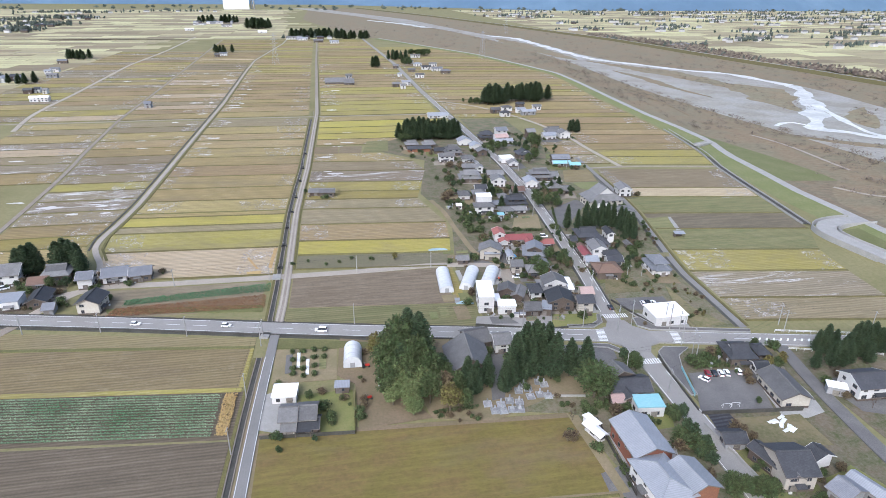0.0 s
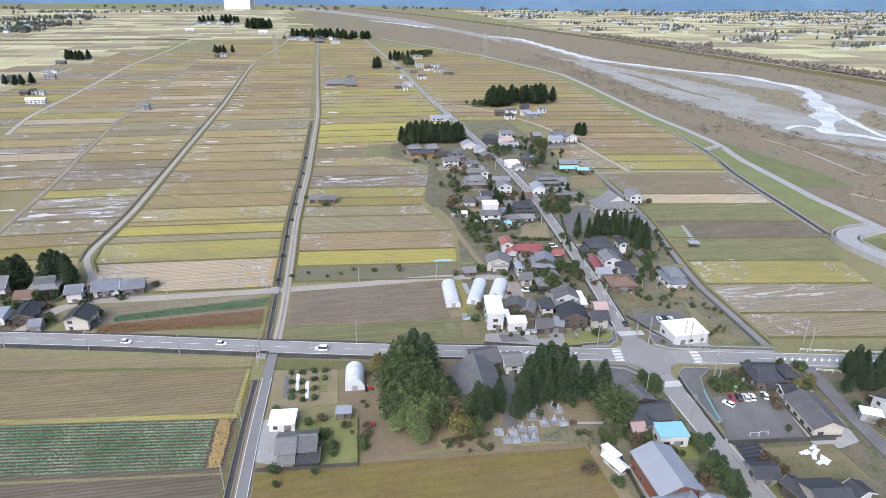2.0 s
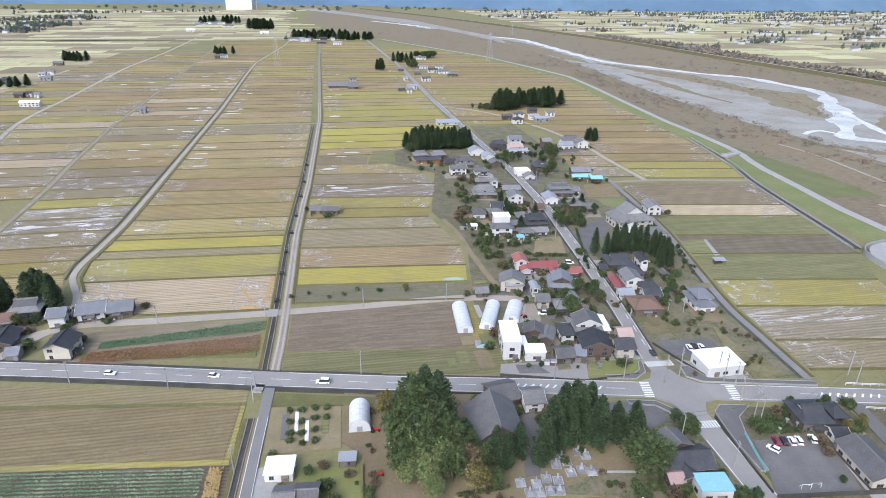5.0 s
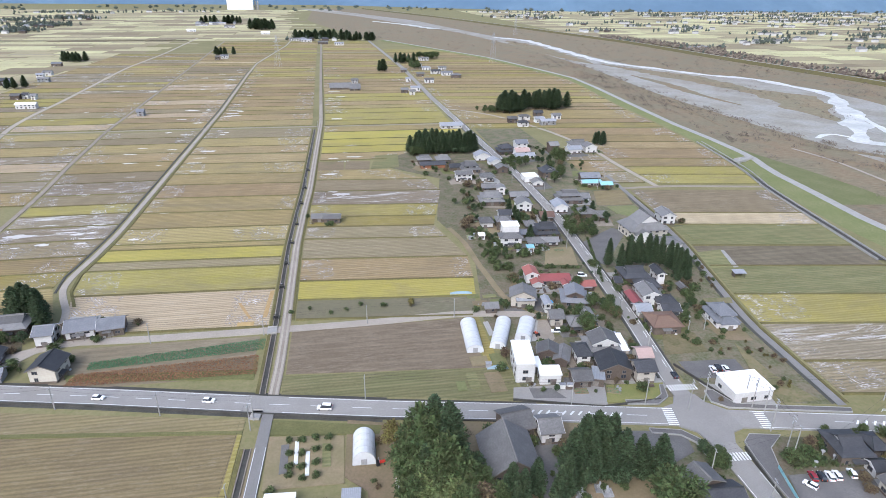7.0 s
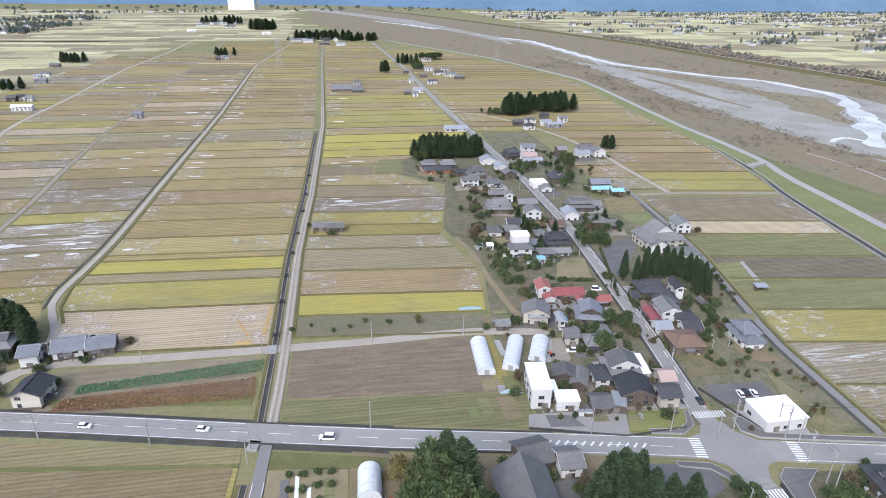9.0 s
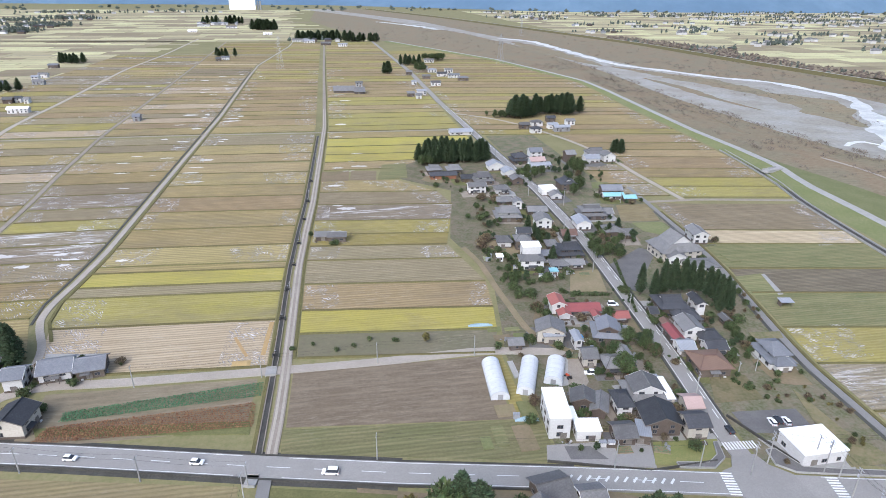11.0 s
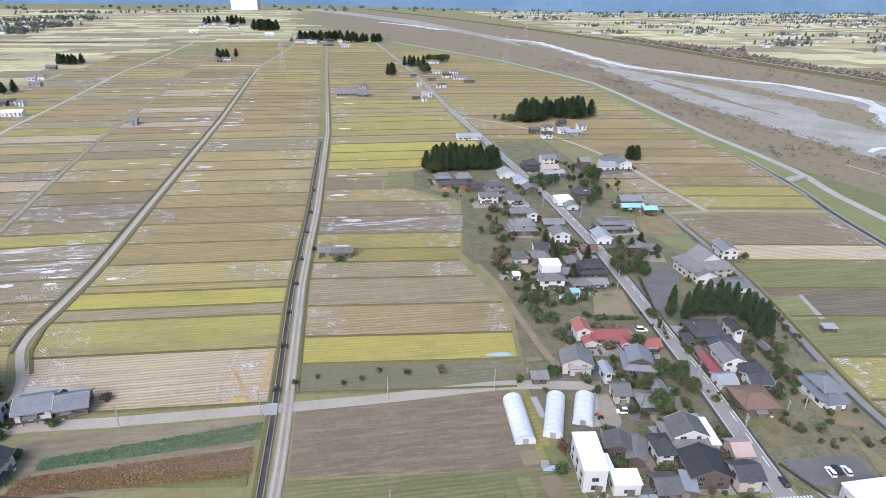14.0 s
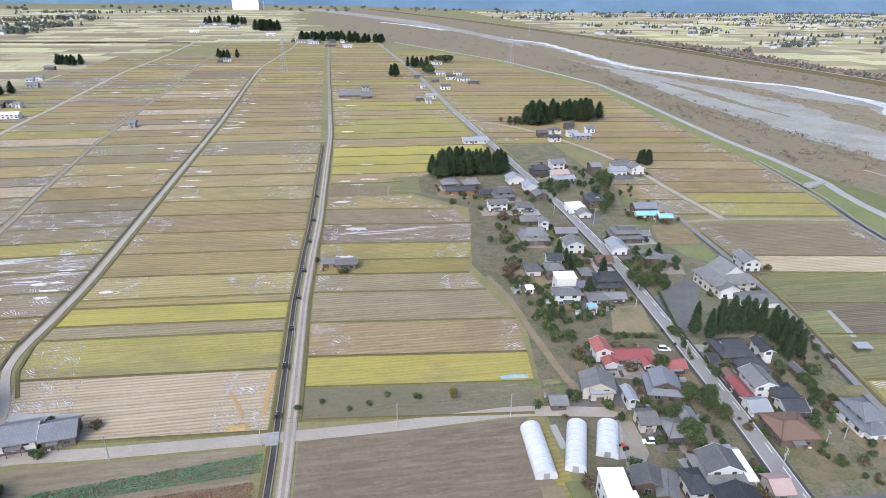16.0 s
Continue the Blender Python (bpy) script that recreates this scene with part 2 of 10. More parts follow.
WALLS = {
    "white": surface("white_plaster", (0.58, 0.57, 0.55), (0.52, 0.51, 0.49), (0.42, 0.41, 0.38), 0.3, 2.0, 0.85, 0.1, 0.08),
    "beige": surface("beige_siding", (0.42, 0.39, 0.33), (0.37, 0.34, 0.29), (0.30, 0.27, 0.23), 0.3, 2.0, 0.85, 0.1, 0.12),
    "wood": surface("dark_weathered_boards", (0.105, 0.084, 0.068), (0.140, 0.112, 0.090), (0.065, 0.052, 0.042), 0.3, 3.0, 0.85, 0.2, 0.2),
    "redwood": surface("red_brown_boards", (0.25, 0.11, 0.065), (0.20, 0.095, 0.06), (0.14, 0.065, 0.045), 0.3, 3.0, 0.8, 0.2, 0.15),
    "grey": surface("grey_siding", (0.30, 0.30, 0.30), (0.25, 0.25, 0.25), (0.20, 0.20, 0.20), 0.3, 2.0, 0.85, 0.1, 0.15),
}
GLASS = surface("dark_window_glass", (0.035, 0.04, 0.05), (0.05, 0.055, 0.065), (0.03, 0.035, 0.04), 0.3, 1.0, 0.08, 0.0, 0.2, spec=0.5)
FRAME = surface("brown_aluminium_frames", (0.16, 0.14, 0.12), (0.20, 0.18, 0.16), None, 0.5, 3.0, 0.5, 0.0, 0.3)
FILM = surface("white_polythene_film", (0.56, 0.57, 0.57), (0.49, 0.50, 0.51), (0.42, 0.43, 0.43), 0.12, 0.7, 0.6, 0.15, 0.03, spec=0.25)
STEEL = surface("galvanised_steel", (0.42, 0.43, 0.44), (0.36, 0.37, 0.38), None, 0.5, 3.0, 0.5, 0.05, 0.1, metal=0.4)
TYRE = surface("black_rubber", (0.03, 0.03, 0.03), (0.04, 0.04, 0.04), None, 1.0, 5.0, 0.8, 0.0)
STRAW = surface("golden_straw", (0.42, 0.30, 0.14), (0.36, 0.25, 0.11), (0.28, 0.20, 0.09), 0.4, 3.0, 0.95, 0.4)
STONE = surface("grey_gravestone", (0.36, 0.36, 0.36), (0.25, 0.25, 0.25), (0.15, 0.155, 0.16), 0.8, 4.0, 0.5, 0.1, 0.25)
BARK = surface("grey_brown_bark", (0.12, 0.095, 0.07), (0.16, 0.13, 0.10), (0.07, 0.055, 0.04), 0.8, 5.0, 0.95, 0.4)
CEDAR = surface("dark_cedar_sprays", (0.050, 0.072, 0.036), (0.075, 0.098, 0.046), (0.030, 0.046, 0.026), 0.25, 1.5, 0.85, 0.0, 0.5, island=True, spec=0.15)
LEAF = surface("green_leaves", (0.058, 0.078, 0.028), (0.092, 0.108, 0.042), (0.034, 0.050, 0.020), 0.3, 1.5, 0.8, 0.0, 0.5, island=True, spec=0.2)
BAMBOO = surface("pale_bamboo_leaves", (0.13, 0.16, 0.06), (0.17, 0.185, 0.075), (0.08, 0.105, 0.04), 0.3, 1.5, 0.8, 0.0, 0.4, island=True, spec=0.2)
AUTUMN = surface("yellowing_leaves", (0.155, 0.132, 0.042), (0.125, 0.105, 0.042), (0.085, 0.072, 0.028), 0.3, 1.5, 0.8, 0.0, 0.45, island=True, spec=0.2)
RUSSET = surface("russet_brown_foliage", (0.135, 0.098, 0.056), (0.110, 0.085, 0.052), (0.07, 0.054, 0.032), 0.3, 1.5, 0.85, 0.0, 0.45, island=True, spec=0.2)
CROP = surface("cabbage_leaves", (0.10, 0.20, 0.10), (0.36, 0.42, 0.28), (0.09, 0.17, 0.08), 0.07, 1.2, 0.7, 0.0, 0.25, island=True)
LEEK = surface("dark_green_crop_leaves", (0.07, 0.16, 0.08), (0.10, 0.18, 0.085), (0.05, 0.11, 0.05), 0.15, 1.2, 0.7, 0.0, 0.25, island=True)
SOY = surface("withered_brown_crop", (0.27, 0.15, 0.08), (0.22, 0.12, 0.065), (0.14, 0.08, 0.045), 0.15, 1.2, 0.85, 0.0, 0.3, island=True)
TWIGS = surface("grey_brown_twigs", (0.165, 0.138, 0.110), (0.195, 0.160, 0.125), (0.115, 0.095, 0.075), 0.1, 0.8, 0.9, 0.0, 0.45, spec=0.1, island=True)
NET = surface("pale_blue_garden_net", (0.30, 0.40, 0.45), (0.25, 0.34, 0.40), (0.20, 0.26, 0.28), 0.4, 3.0, 0.7, 0.2)
# Blue of distance haze is painted into the hills' base colour.
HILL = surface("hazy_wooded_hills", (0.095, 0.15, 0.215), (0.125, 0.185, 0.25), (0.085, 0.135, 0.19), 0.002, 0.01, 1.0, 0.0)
# Tree colour greyed and lightened to carry the haze of distance.
WOODS = surface("haze_greyed_distant_woods", (0.080, 0.098, 0.080), (0.110, 0.120, 0.095), (0.060, 0.075, 0.065), 0.02, 0.3, 0.9, 0.0, 0.35, spec=0.1, island=True)
BLUE = surface("bright_blue_tarpaulin", (0.05, 0.35, 0.62), (0.08, 0.42, 0.68), (0.04, 0.28, 0.5), 0.5, 3.0, 0.5, 0.2)
ORANGE = surface("red_machine_paint", (0.55, 0.07, 0.035), (0.48, 0.06, 0.03), None, 0.5, 3.0, 0.5, 0.0)
CARS = {
    "white": surface("white_car_paint", (0.78, 0.78, 0.78), (0.74, 0.74, 0.74), (0.68, 0.68, 0.68), 0.5, 2.0, 0.25, 0.0, 0.03, spec=0.5),
    "red": surface("dark_red_car_paint", (0.28, 0.03, 0.04), (0.24, 0.03, 0.035), None, 0.5, 2.0, 0.25, 0.0, 0.03, spec=0.5),
    "black": surface("black_car_paint", (0.03, 0.032, 0.036), (0.035, 0.037, 0.04), None, 0.5, 2.0, 0.25, 0.0, 0.03, spec=0.5),
    "silver": surface("silver_car_paint", (0.45, 0.46, 0.47), (0.40, 0.41, 0.42), None, 0.5, 2.0, 0.3, 0.0, 0.03, metal=0.4),
}


# ---- building blocks ----
class Shape:
    """Collects faces for one mesh."""

    def __init__(self):
        self.v, self.f = [], []

    def face(self, *pts):
        k = len(self.v)
        self.v += [tuple(p) for p in pts]
        self.f.append(tuple(range(k, k + len(pts))))

    def hull(self, low, high):
        """A closed prism between two rings of equally many points."""
        k, n = len(self.v), len(low)
        self.v += [tuple(p) for p in low] + [tuple(p) for p in high]
        self.f.append(tuple(range(k + n - 1, k - 1, -1)))
        self.f.append(tuple(range(k + n, k + 2 * n)))
        for i in range(n):
            j = (i + 1) % n
            self.f.append((k + i, k + j, k + n + j, k + n + i))

    def box(self, x0, y0, z0, x1, y1, z1):
        self.hull([(x0, y0, z0), (x1, y0, z0), (x1, y1, z0), (x0, y1, z0)], [(x0, y0, z1), (x1, y0, z1), (x1, y1, z1), (x0, y1, z1)])

    def tube(self, p, q, r0, r1, n=6):
        p, q = Vector(p), Vector(q)
        a = (q - p).normalized()
        s = a.orthogonal().normalized()
        t = a.cross(s)
        ring = [s * math.cos(2 * math.pi * i / n) + t * math.sin(2 * math.pi * i / n) for i in range(n)]
        self.hull([p + d * r0 for d in ring], [q + d * r1 for d in ring])

    def add(self, other):
        k = len(self.v)
        self.v += other.v
        self.f += [tuple(i + k for i in f) for f in other.f]

    def mesh(self, name, material):
        me = bpy.data.meshes.new(name)
        me.from_pydata(self.v, [], self.f)
        me.materials.append(material)
        me.update()
        return me


def part(name, shape, material, parent, label=""):
    ob = new(name, shape.mesh(name, material) if isinstance(shape, Shape) else shape)
    ob.parent = parent
    if label:
        ob["label"] = label
    return ob


def thing(name, x, y, z=0.0, turn=0.0, label="", category="", group="", kind=""):
    ob = new(name)
    ob.empty_display_size = 0.5
    ob.matrix_world = pose(x, y, z, 0, 0, turn)
    return tagged(ob, label, category, group, kind)


def solid(name, shape, material, label="", category="", group="", kind="", at=(0, 0, 0), turn=0.0):
    ob = new(name, shape.mesh(name, material))
    ob.matrix_world = pose(*at, 0, 0, turn)
    return tagged(ob, label, category, group, kind)


def ribbon(shape, pts, width, z0, z1, side=0.0):
    """A band of that width along a polyline, from z0 up to z1; side: shifted to its right."""
    P = [Vector((*q[:2], 0)) for q in pts]
    left, right = [], []
    for i, q in enumerate(P):
        d = (P[min(i + 1, len(P) - 1)] - P[max(i - 1, 0)]).normalized()
        nrm = Vector((d.y, -d.x, 0))
        left.append(q + nrm * (side - width / 2))
        right.append(q + nrm * (side + width / 2))
    for i in range(len(P) - 1):
        a, b, c, d = right[i], right[i + 1], left[i + 1], left[i]
        up = Vector((0, 0, z1))
        dn = Vector((0, 0, z0))
        shape.face(a + up, b + up, c + up, d + up)
        shape.face(a + dn, b + dn, b + up, a + up)
        shape.face(c + dn, d + dn, d + up, c + up)
    return shape


def bend(pts, step=12.0):
    """A smooth curve through the points."""
    P = [Vector((*q[:2], 0)) for q in pts]
    out = []
    for i in range(len(P) - 1):
        p0, p1, p2, p3 = P[max(i - 1, 0)], P[i], P[i + 1], P[min(i + 2, len(P) - 1)]
        n = max(2, int((p2 - p1).length / step))
        for k in range(n):
            t = k / n
            out.append(0.5 * (2 * p1 + (p2 - p0) * t + (2 * p0 - 5 * p1 + 4 * p2 - p3) * t * t + (3 * p1 - p0 - 3 * p2 + p3) * t ** 3))
    return [(q.x, q.y) for q in out + [P[-1]]]


PATCHES = [0]


def patch(name, corners, material, z, label, category="ground", kind="structure", depth=0.3):
    s = Shape()
    PATCHES[0] += 1
    z += 0.0005 * PATCHES[0]
    s.hull([(x, y, z - depth) for x, y in corners], [(x, y, z) for x, y in corners])
    return solid(name, s, material, label, category, kind=kind)


# ---- ground, river and levee ----
s = Shape()
s.hull([(-6000, -3000, -1), (6000, -3000, -1), (6000, 6000, -1), (-6000, 6000, -1)], [(-6000, -3000, 0), (6000, -3000, 0), (6000, 6000, 0), (-6000, 6000, 0)])
solid("ground", s, GROUND, "dry grassy plain under an overcast sky", "ground", kind="structure")


def along(table, y):
    """x at y on a line given by pairs of y and x."""
    return float(np.interp(y, [p[0] for p in table], [p[1] for p in table]))


LANE_B = ((60, -30), (125, -27.6), (141, -27.2), (159, -26.5), (177, -25.5), (196, -24.5), (203, -23.9), (221, -23.0), (238, -22.7), (269, -22.5), (321, -22.2), (367, -20.4), (409, -18.2), (610, -13.4), (1044, -18), (1500, -21))
DITCH_B = ((203, -27.2), (240, -26.4), (270, -26.2), (321, -25.9), (367, -24.2), (409, -22.2), (610, -17.6))
LANE_A = ((236, -103), (260, -103), (268, -105), (281, -111), (290, -114), (302, -114), (320, -112), (349, -110.2), (379, -110), (471, -110), (678, -110), (947, -116), (1074, -117), (1389, -90), (1500, -88))
LANE_V = ((60, 97), (141, 99), (188, 99.5), (229, 105), (259, 108), (336, 115), (411, 116.5), (523, 113), (726, 107), (992, 105), (1323, 91), (1572, 80), (1900, 60))
LANE_E = ((171, 145), (221, 148), (259, 156), (296, 164), (334, 169), (382, 173), (420, 176))
TOE = ((200, 225), (240, 232), (268, 248), (312, 254), (353, 263), (404, 273), (468, 286), (526, 291), (598, 296), (663, 298), (807, 313), (930, 318), (1149, 268), (1406, 140), (1600, 60))
CREST = ((147, 272), (236, 274), (270, 276), (309, 277), (354, 283), (399, 288), (437, 299), (492, 301.8), (550, 302.0), (637, 308), (766, 318), (853, 321), (946, 303), (1116, 266), (1382, 160), (1671, 50), (2359, -78.6))
BED = ((150, 430), (361, 392), (447, 390), (490, 386), (547, 381), (640, 378), (746, 378), (876, 388), (971, 394), (1318, 390), (1758, 340), (2582, 135), (3600, -200))
BEDFAR = ((150, 760), (500, 600), (541, 575), (582, 582), (655, 596), (718, 598), (768, 592), (827, 584), (875, 542), (950, 506), (1031, 466), (1148, 462), (1354, 462), (1490, 455), (1576, 412), (1758, 380), (2363, 300), (3148, 58), (3600, -60))
FARLEVEE = ((150, 900), (703, 722), (817, 717), (1064, 690), (1389, 670), (1798, 594), (2582, 430), (3600, 150))


def strip(name, west, east, ys, z, material, label, category):
    sh = Shape()
    for y0, y1 in zip(ys[:-1], ys[1:]):
        sh.face((along(west, y0), y0, z), (along(east, y0), y0, z), (along(east, y1), y1, z), (along(west, y1), y1, z))
    return solid(name, sh, material, label, category, kind="structure")


YS = list(range(150, 1000, 25)) + list(range(1000, 3600, 100))
strip("river_scrub_ground", CREST, FARLEVEE, YS, 0.10, SCRUB, "brown dry scrub beside the river", "ground")
strip("riverbed", BED, BEDFAR, YS, 0.16, RIVERBED, "wide grey gravel riverbed", "riverbed")


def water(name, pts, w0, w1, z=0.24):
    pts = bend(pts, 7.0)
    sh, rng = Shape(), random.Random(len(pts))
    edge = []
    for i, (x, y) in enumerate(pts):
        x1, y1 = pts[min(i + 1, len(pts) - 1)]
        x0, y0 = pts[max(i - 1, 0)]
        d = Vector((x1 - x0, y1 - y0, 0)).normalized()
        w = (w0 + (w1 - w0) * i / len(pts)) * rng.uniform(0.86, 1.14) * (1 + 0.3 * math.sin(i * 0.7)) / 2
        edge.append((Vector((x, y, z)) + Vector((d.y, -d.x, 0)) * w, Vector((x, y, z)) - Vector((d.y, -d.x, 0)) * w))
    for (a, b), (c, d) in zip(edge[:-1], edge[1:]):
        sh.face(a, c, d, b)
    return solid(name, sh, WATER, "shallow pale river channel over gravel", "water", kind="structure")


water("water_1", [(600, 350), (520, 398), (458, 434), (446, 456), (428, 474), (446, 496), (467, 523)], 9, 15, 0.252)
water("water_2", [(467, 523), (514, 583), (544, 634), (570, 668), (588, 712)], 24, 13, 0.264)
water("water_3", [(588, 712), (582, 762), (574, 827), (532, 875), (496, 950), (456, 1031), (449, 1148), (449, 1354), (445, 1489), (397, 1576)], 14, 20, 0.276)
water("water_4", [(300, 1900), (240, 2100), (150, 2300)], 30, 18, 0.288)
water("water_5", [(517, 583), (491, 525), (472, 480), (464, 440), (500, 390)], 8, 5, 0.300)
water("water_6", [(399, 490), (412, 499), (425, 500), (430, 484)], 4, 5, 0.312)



def bar(name, pts, w0, w1):
    """A low bank of dry scrub in the riverbed, wide in the middle."""
    pts = bend(pts, 12.0)
    sh, r_ = Shape(), random.Random(len(pts) + int(w0))
    edge = []
    for i, (x, y) in enumerate(pts):
        u = i / (len(pts) - 1)
        w = (w0 + (w1 - w0) * u) * (0.1 + 0.9 * math.sin(math.pi * u)) * r_.uniform(0.7, 1.3) / 2
        edge.append(((x + w, y, 0.2), (x, y, 0.9), (x - w, y, 0.2)))
    for (a, b, c), (d, e, f) in zip(edge[:-1], edge[1:]):
        sh.face(a, d, e, b), sh.face(b, e, f, c)
    return solid(name, sh, SCRUB, "low brown scrub bank in the riverbed", "river bank", kind="structure")


bar("gravel_bar_1", [(473, 552), (487, 605), (512, 655), (518, 700), (490, 775)], 56, 66)
bar("gravel_bar_2", [(483, 466), (502, 500), (530, 540), (556, 560)], 26, 34)
bar("gravel_bar_3", [(505, 690), (500, 770), (488, 850), (462, 930), (432, 1010)], 60, 40)
bar("gravel_bar_4", [(420, 1020), (412, 1150), (408, 1300), (402, 1480)], 44, 60)
bar("gravel_bar_5", [(370, 474), (390, 446), (412, 424), (450, 392), (520, 340)], 22, 34)
bar("gravel_bar_6", [(430, 640), (424, 720), (428, 800), (420, 880)], 12, 22)

# the raised levee: grass slopes and a pale road on its crest
sh, out_s, out_dry, road = Shape(), Shape(), Shape(), Shape()
LY = list(range(150, 1500, 20))
for y0, y1 in zip(LY[:-1], LY[1:]):
    t0, t1, c0, c1 = along(TOE, y0), along(TOE, y1), along(CREST, y0), along(CREST, y1)
    t0, t1 = min(max(t0, c0 - 17), c0 - 8), min(max(t1, c1 - 17), c1 - 8)
    sh.face((t0, y0, 0.05), (c0 - 3.0, y0, 2.0), (c1 - 3.0, y1, 2.0), (t1, y1, 0.05))
    wide0, wide1 = (float(np.interp(y_, (150, 300, 326, 353, 400, 437, 470), (12, 13, 44, 42, 32, 14, 9))) for y_ in (y0, y1))
    (out_s if y0 > 315 else out_dry).face((c0 + 3.0, y0, 2.0), (c0 + wide0, y0, 0.15), (c1 + wide1, y1, 0.15), (c1 + 3.0, y1, 2.0))
    road.hull([(c0 - 3.0, y0, 1.6), (c0 + 3.0, y0, 1.6), (c1 + 3.0, y1, 1.6), (c1 - 3.0, y1, 1.6)],
              [(c0 - 3.0, y0, 2.08), (c0 + 3.0, y0, 2.08), (c1 + 3.0, y1, 2.08), (c1 - 3.0, y1, 2.08)])
solid("levee_bank_inner", sh, LEVEE, "green grassy levee slope facing the fields", "levee", kind="structure")
solid("levee_bank_outer", out_s, LEVEE, "green grassy levee slope facing the river", "levee", kind="structure")
solid("levee_bank_dry", out_dry, SCRUB, "rough brown grass levee slope facing the river", "levee", kind="structure")
solid("levee_road", road, CONCRETE, "pale road along the levee crest", "road", kind="structure")
sh = Shape()
for y0, y1 in zip(YS[:-1], YS[1:]):
    c0, c1 = along(FARLEVEE, y0), along(FARLEVEE, y1)
    sh.face((c0 - 14, y0, 0.1), (c0 - 3, y0, 4), (c1 - 3, y1, 4), (c1 - 14, y1, 0.1))
    sh.face((c0 - 3, y0, 4), (c0 + 3, y0, 4), (c1 + 3, y1, 4), (c1 - 3, y1, 4))
    sh.face((c0 + 3, y0, 4), (c0 + 14, y0, 0.1), (c1 + 14, y1, 0.1), (c1 + 3, y1, 4))
solid("far_levee", sh, BUND, "distant dry grass levee across the river", "levee", kind="structure")

solid("far_levee_road", ribbon(Shape(), [(along(FARLEVEE, y), y) for y in YS], 4.5, 3.9, 4.06), CONCRETE, "pale road along the far levee crest", "road", kind="structure")

# loop of road that drops from the levee to the fields
sh = ribbon(Shape(), bend([(277, 260), (263, 259.2), (252, 256), (245.6, 247), (245.4, 235), (248, 216), (254, 195)], 3), 9.2, 0.0, 2.2)
solid("levee_ramp_road", sh, CONCRETE, "pale concrete ramp road looping off the levee", "road", kind="structure")
sh = ribbon(Shape(), bend([(273, 265.6), (262, 265), (251, 262.2), (243, 256), (240, 246), (240.3, 234), (243, 214)], 3), 0.5, 0.0, 2.9)
solid("levee_ramp_wall_inner", ribbon(Shape(), bend([(280, 254), (264, 253.6), (255.5, 251.4), (251, 245.6), (250.6, 234), (253, 217)], 3), 0.5, 0.0, 2.9), CONCRETE, "low concrete kerb wall inside the ramp bend", "wall", kind="structure")
patch("ramp_grass", [(255, 249), (270, 251), (270, 205), (258, 205), (253, 232)], LEVEE, 1.2, "green grass inside the ramp bend", depth=1.2)
solid("levee_ramp_wall", sh, CONCRETE, "low concrete kerb wall round the ramp road", "wall", kind="structure")

# canal at the levee's foot
CANAL = [(245, 262), (252, 300), (258, 335), (266, 375), (275, 404), (283, 445), (290, 490)]
sh = ribbon(Shape(), bend(CANAL), 3.4, 0.0, 0.30)
solid("levee_canal_bed", sh, DITCH, "dark damp concrete canal at the levee foot", "canal", kind="structure")
for nm, side in (("levee_canal_wall_1", -2.0), ("levee_canal_wall_2", 2.0)):
    solid(nm, ribbon(Shape(), bend(CANAL), 0.5, 0.0, 1.0, side), CONCRETE, "concrete canal wall with grassy edge", "wall", kind="structure")
sh = Shape()
sh.box(-6, -2.4, 1.2, 9, 2.4, 2.4)
sh.box(-6, -2.7, 2.2, 9, -2.3, 3.2)
sh.box(-6, 2.3, 2.2, 9, 2.7, 3.2)
solid("canal_bridge", sh, CONCRETE, "small concrete bridge over the canal", "bridge", kind="structure", at=(286, 428, 0), turn=20)

# ---- roads ----
MAIN = [(-330, 265), (-200, 237.5), (-126, 221.4), (-76, 210.6), (-27, 199), (9, 191), (53, 182.3), (99, 172.5), (124, 167.0), (155, 160.4), (188, 153.5), (260, 138), (420, 104)]
sh = ribbon(Shape(), MAIN, 7.8, -0.2, 0.50)
solid("main_road", sh, ASPHALT, "worn grey two-lane asphalt road", "road", kind="structure")
for nm, side in (("road_retaining_wall_1", -4.2), ("road_retaining_wall_2", 4.2)):
    k0, k1 = (0, 6)
    solid(nm, ribbon(Shape(), MAIN[k0:k1 + 1], 0.5, -0.2, 0.62, side), DITCH, "low dark concrete wall along the raised road", "wall", kind="structure")
# Dark strips stand in for the shadow line along the raised road.
for nm, side in (("road_drain_1", -5.1), ("road_drain_2", 5.1)):
    solid(nm, ribbon(Shape(), MAIN[:6], 1.3, -0.2, 0.07, side), DITCH, "dark strip for the shadow line beside the raised road", "ditch", kind="structure")
sh = Shape()
for q0, q1 in zip(MAIN[:-1], MAIN[1:]):
    a, b = Vector((*q0, 0)), Vector((*q1, 0))
    n_ = int((b - a).length / 10)
    for i in range(n_):
        p = a.lerp(b, (i + 0.2) / n_)
        q = a.lerp(b, (i + 0.7) / n_)
        if not 88 < p.x < 128:
            ribbon(sh, [p, q], 0.18, 0.50, 0.512)
solid("road_centre_line", sh, PAINT, "worn broken white centre line", "road marking", kind="structure")
for nm, side in (("road_edge_line_1", -3.5), ("road_edge_line_2", 3.5)):
    sh = Shape()
    for q0, q1 in zip(MAIN[:-1], MAIN[1:]):
        a, b = Vector((*q0, 0)), Vector((*q1, 0))
        for i in range(20):
            p, q = a.lerp(b, i / 20), a.lerp(b, (i + 1) / 20)
            if not (88 < p.x < 113 or -34 < p.x < -20):
                ribbon(sh, [p, q], 0.16, 0.50, 0.512, side)
    solid(nm, sh, PAINT, "thin white road edge line", "road marking", kind="structure")


def main_y(x):
    return float(np.interp(x, [p[0] for p in MAIN], [p[1] for p in MAIN]))


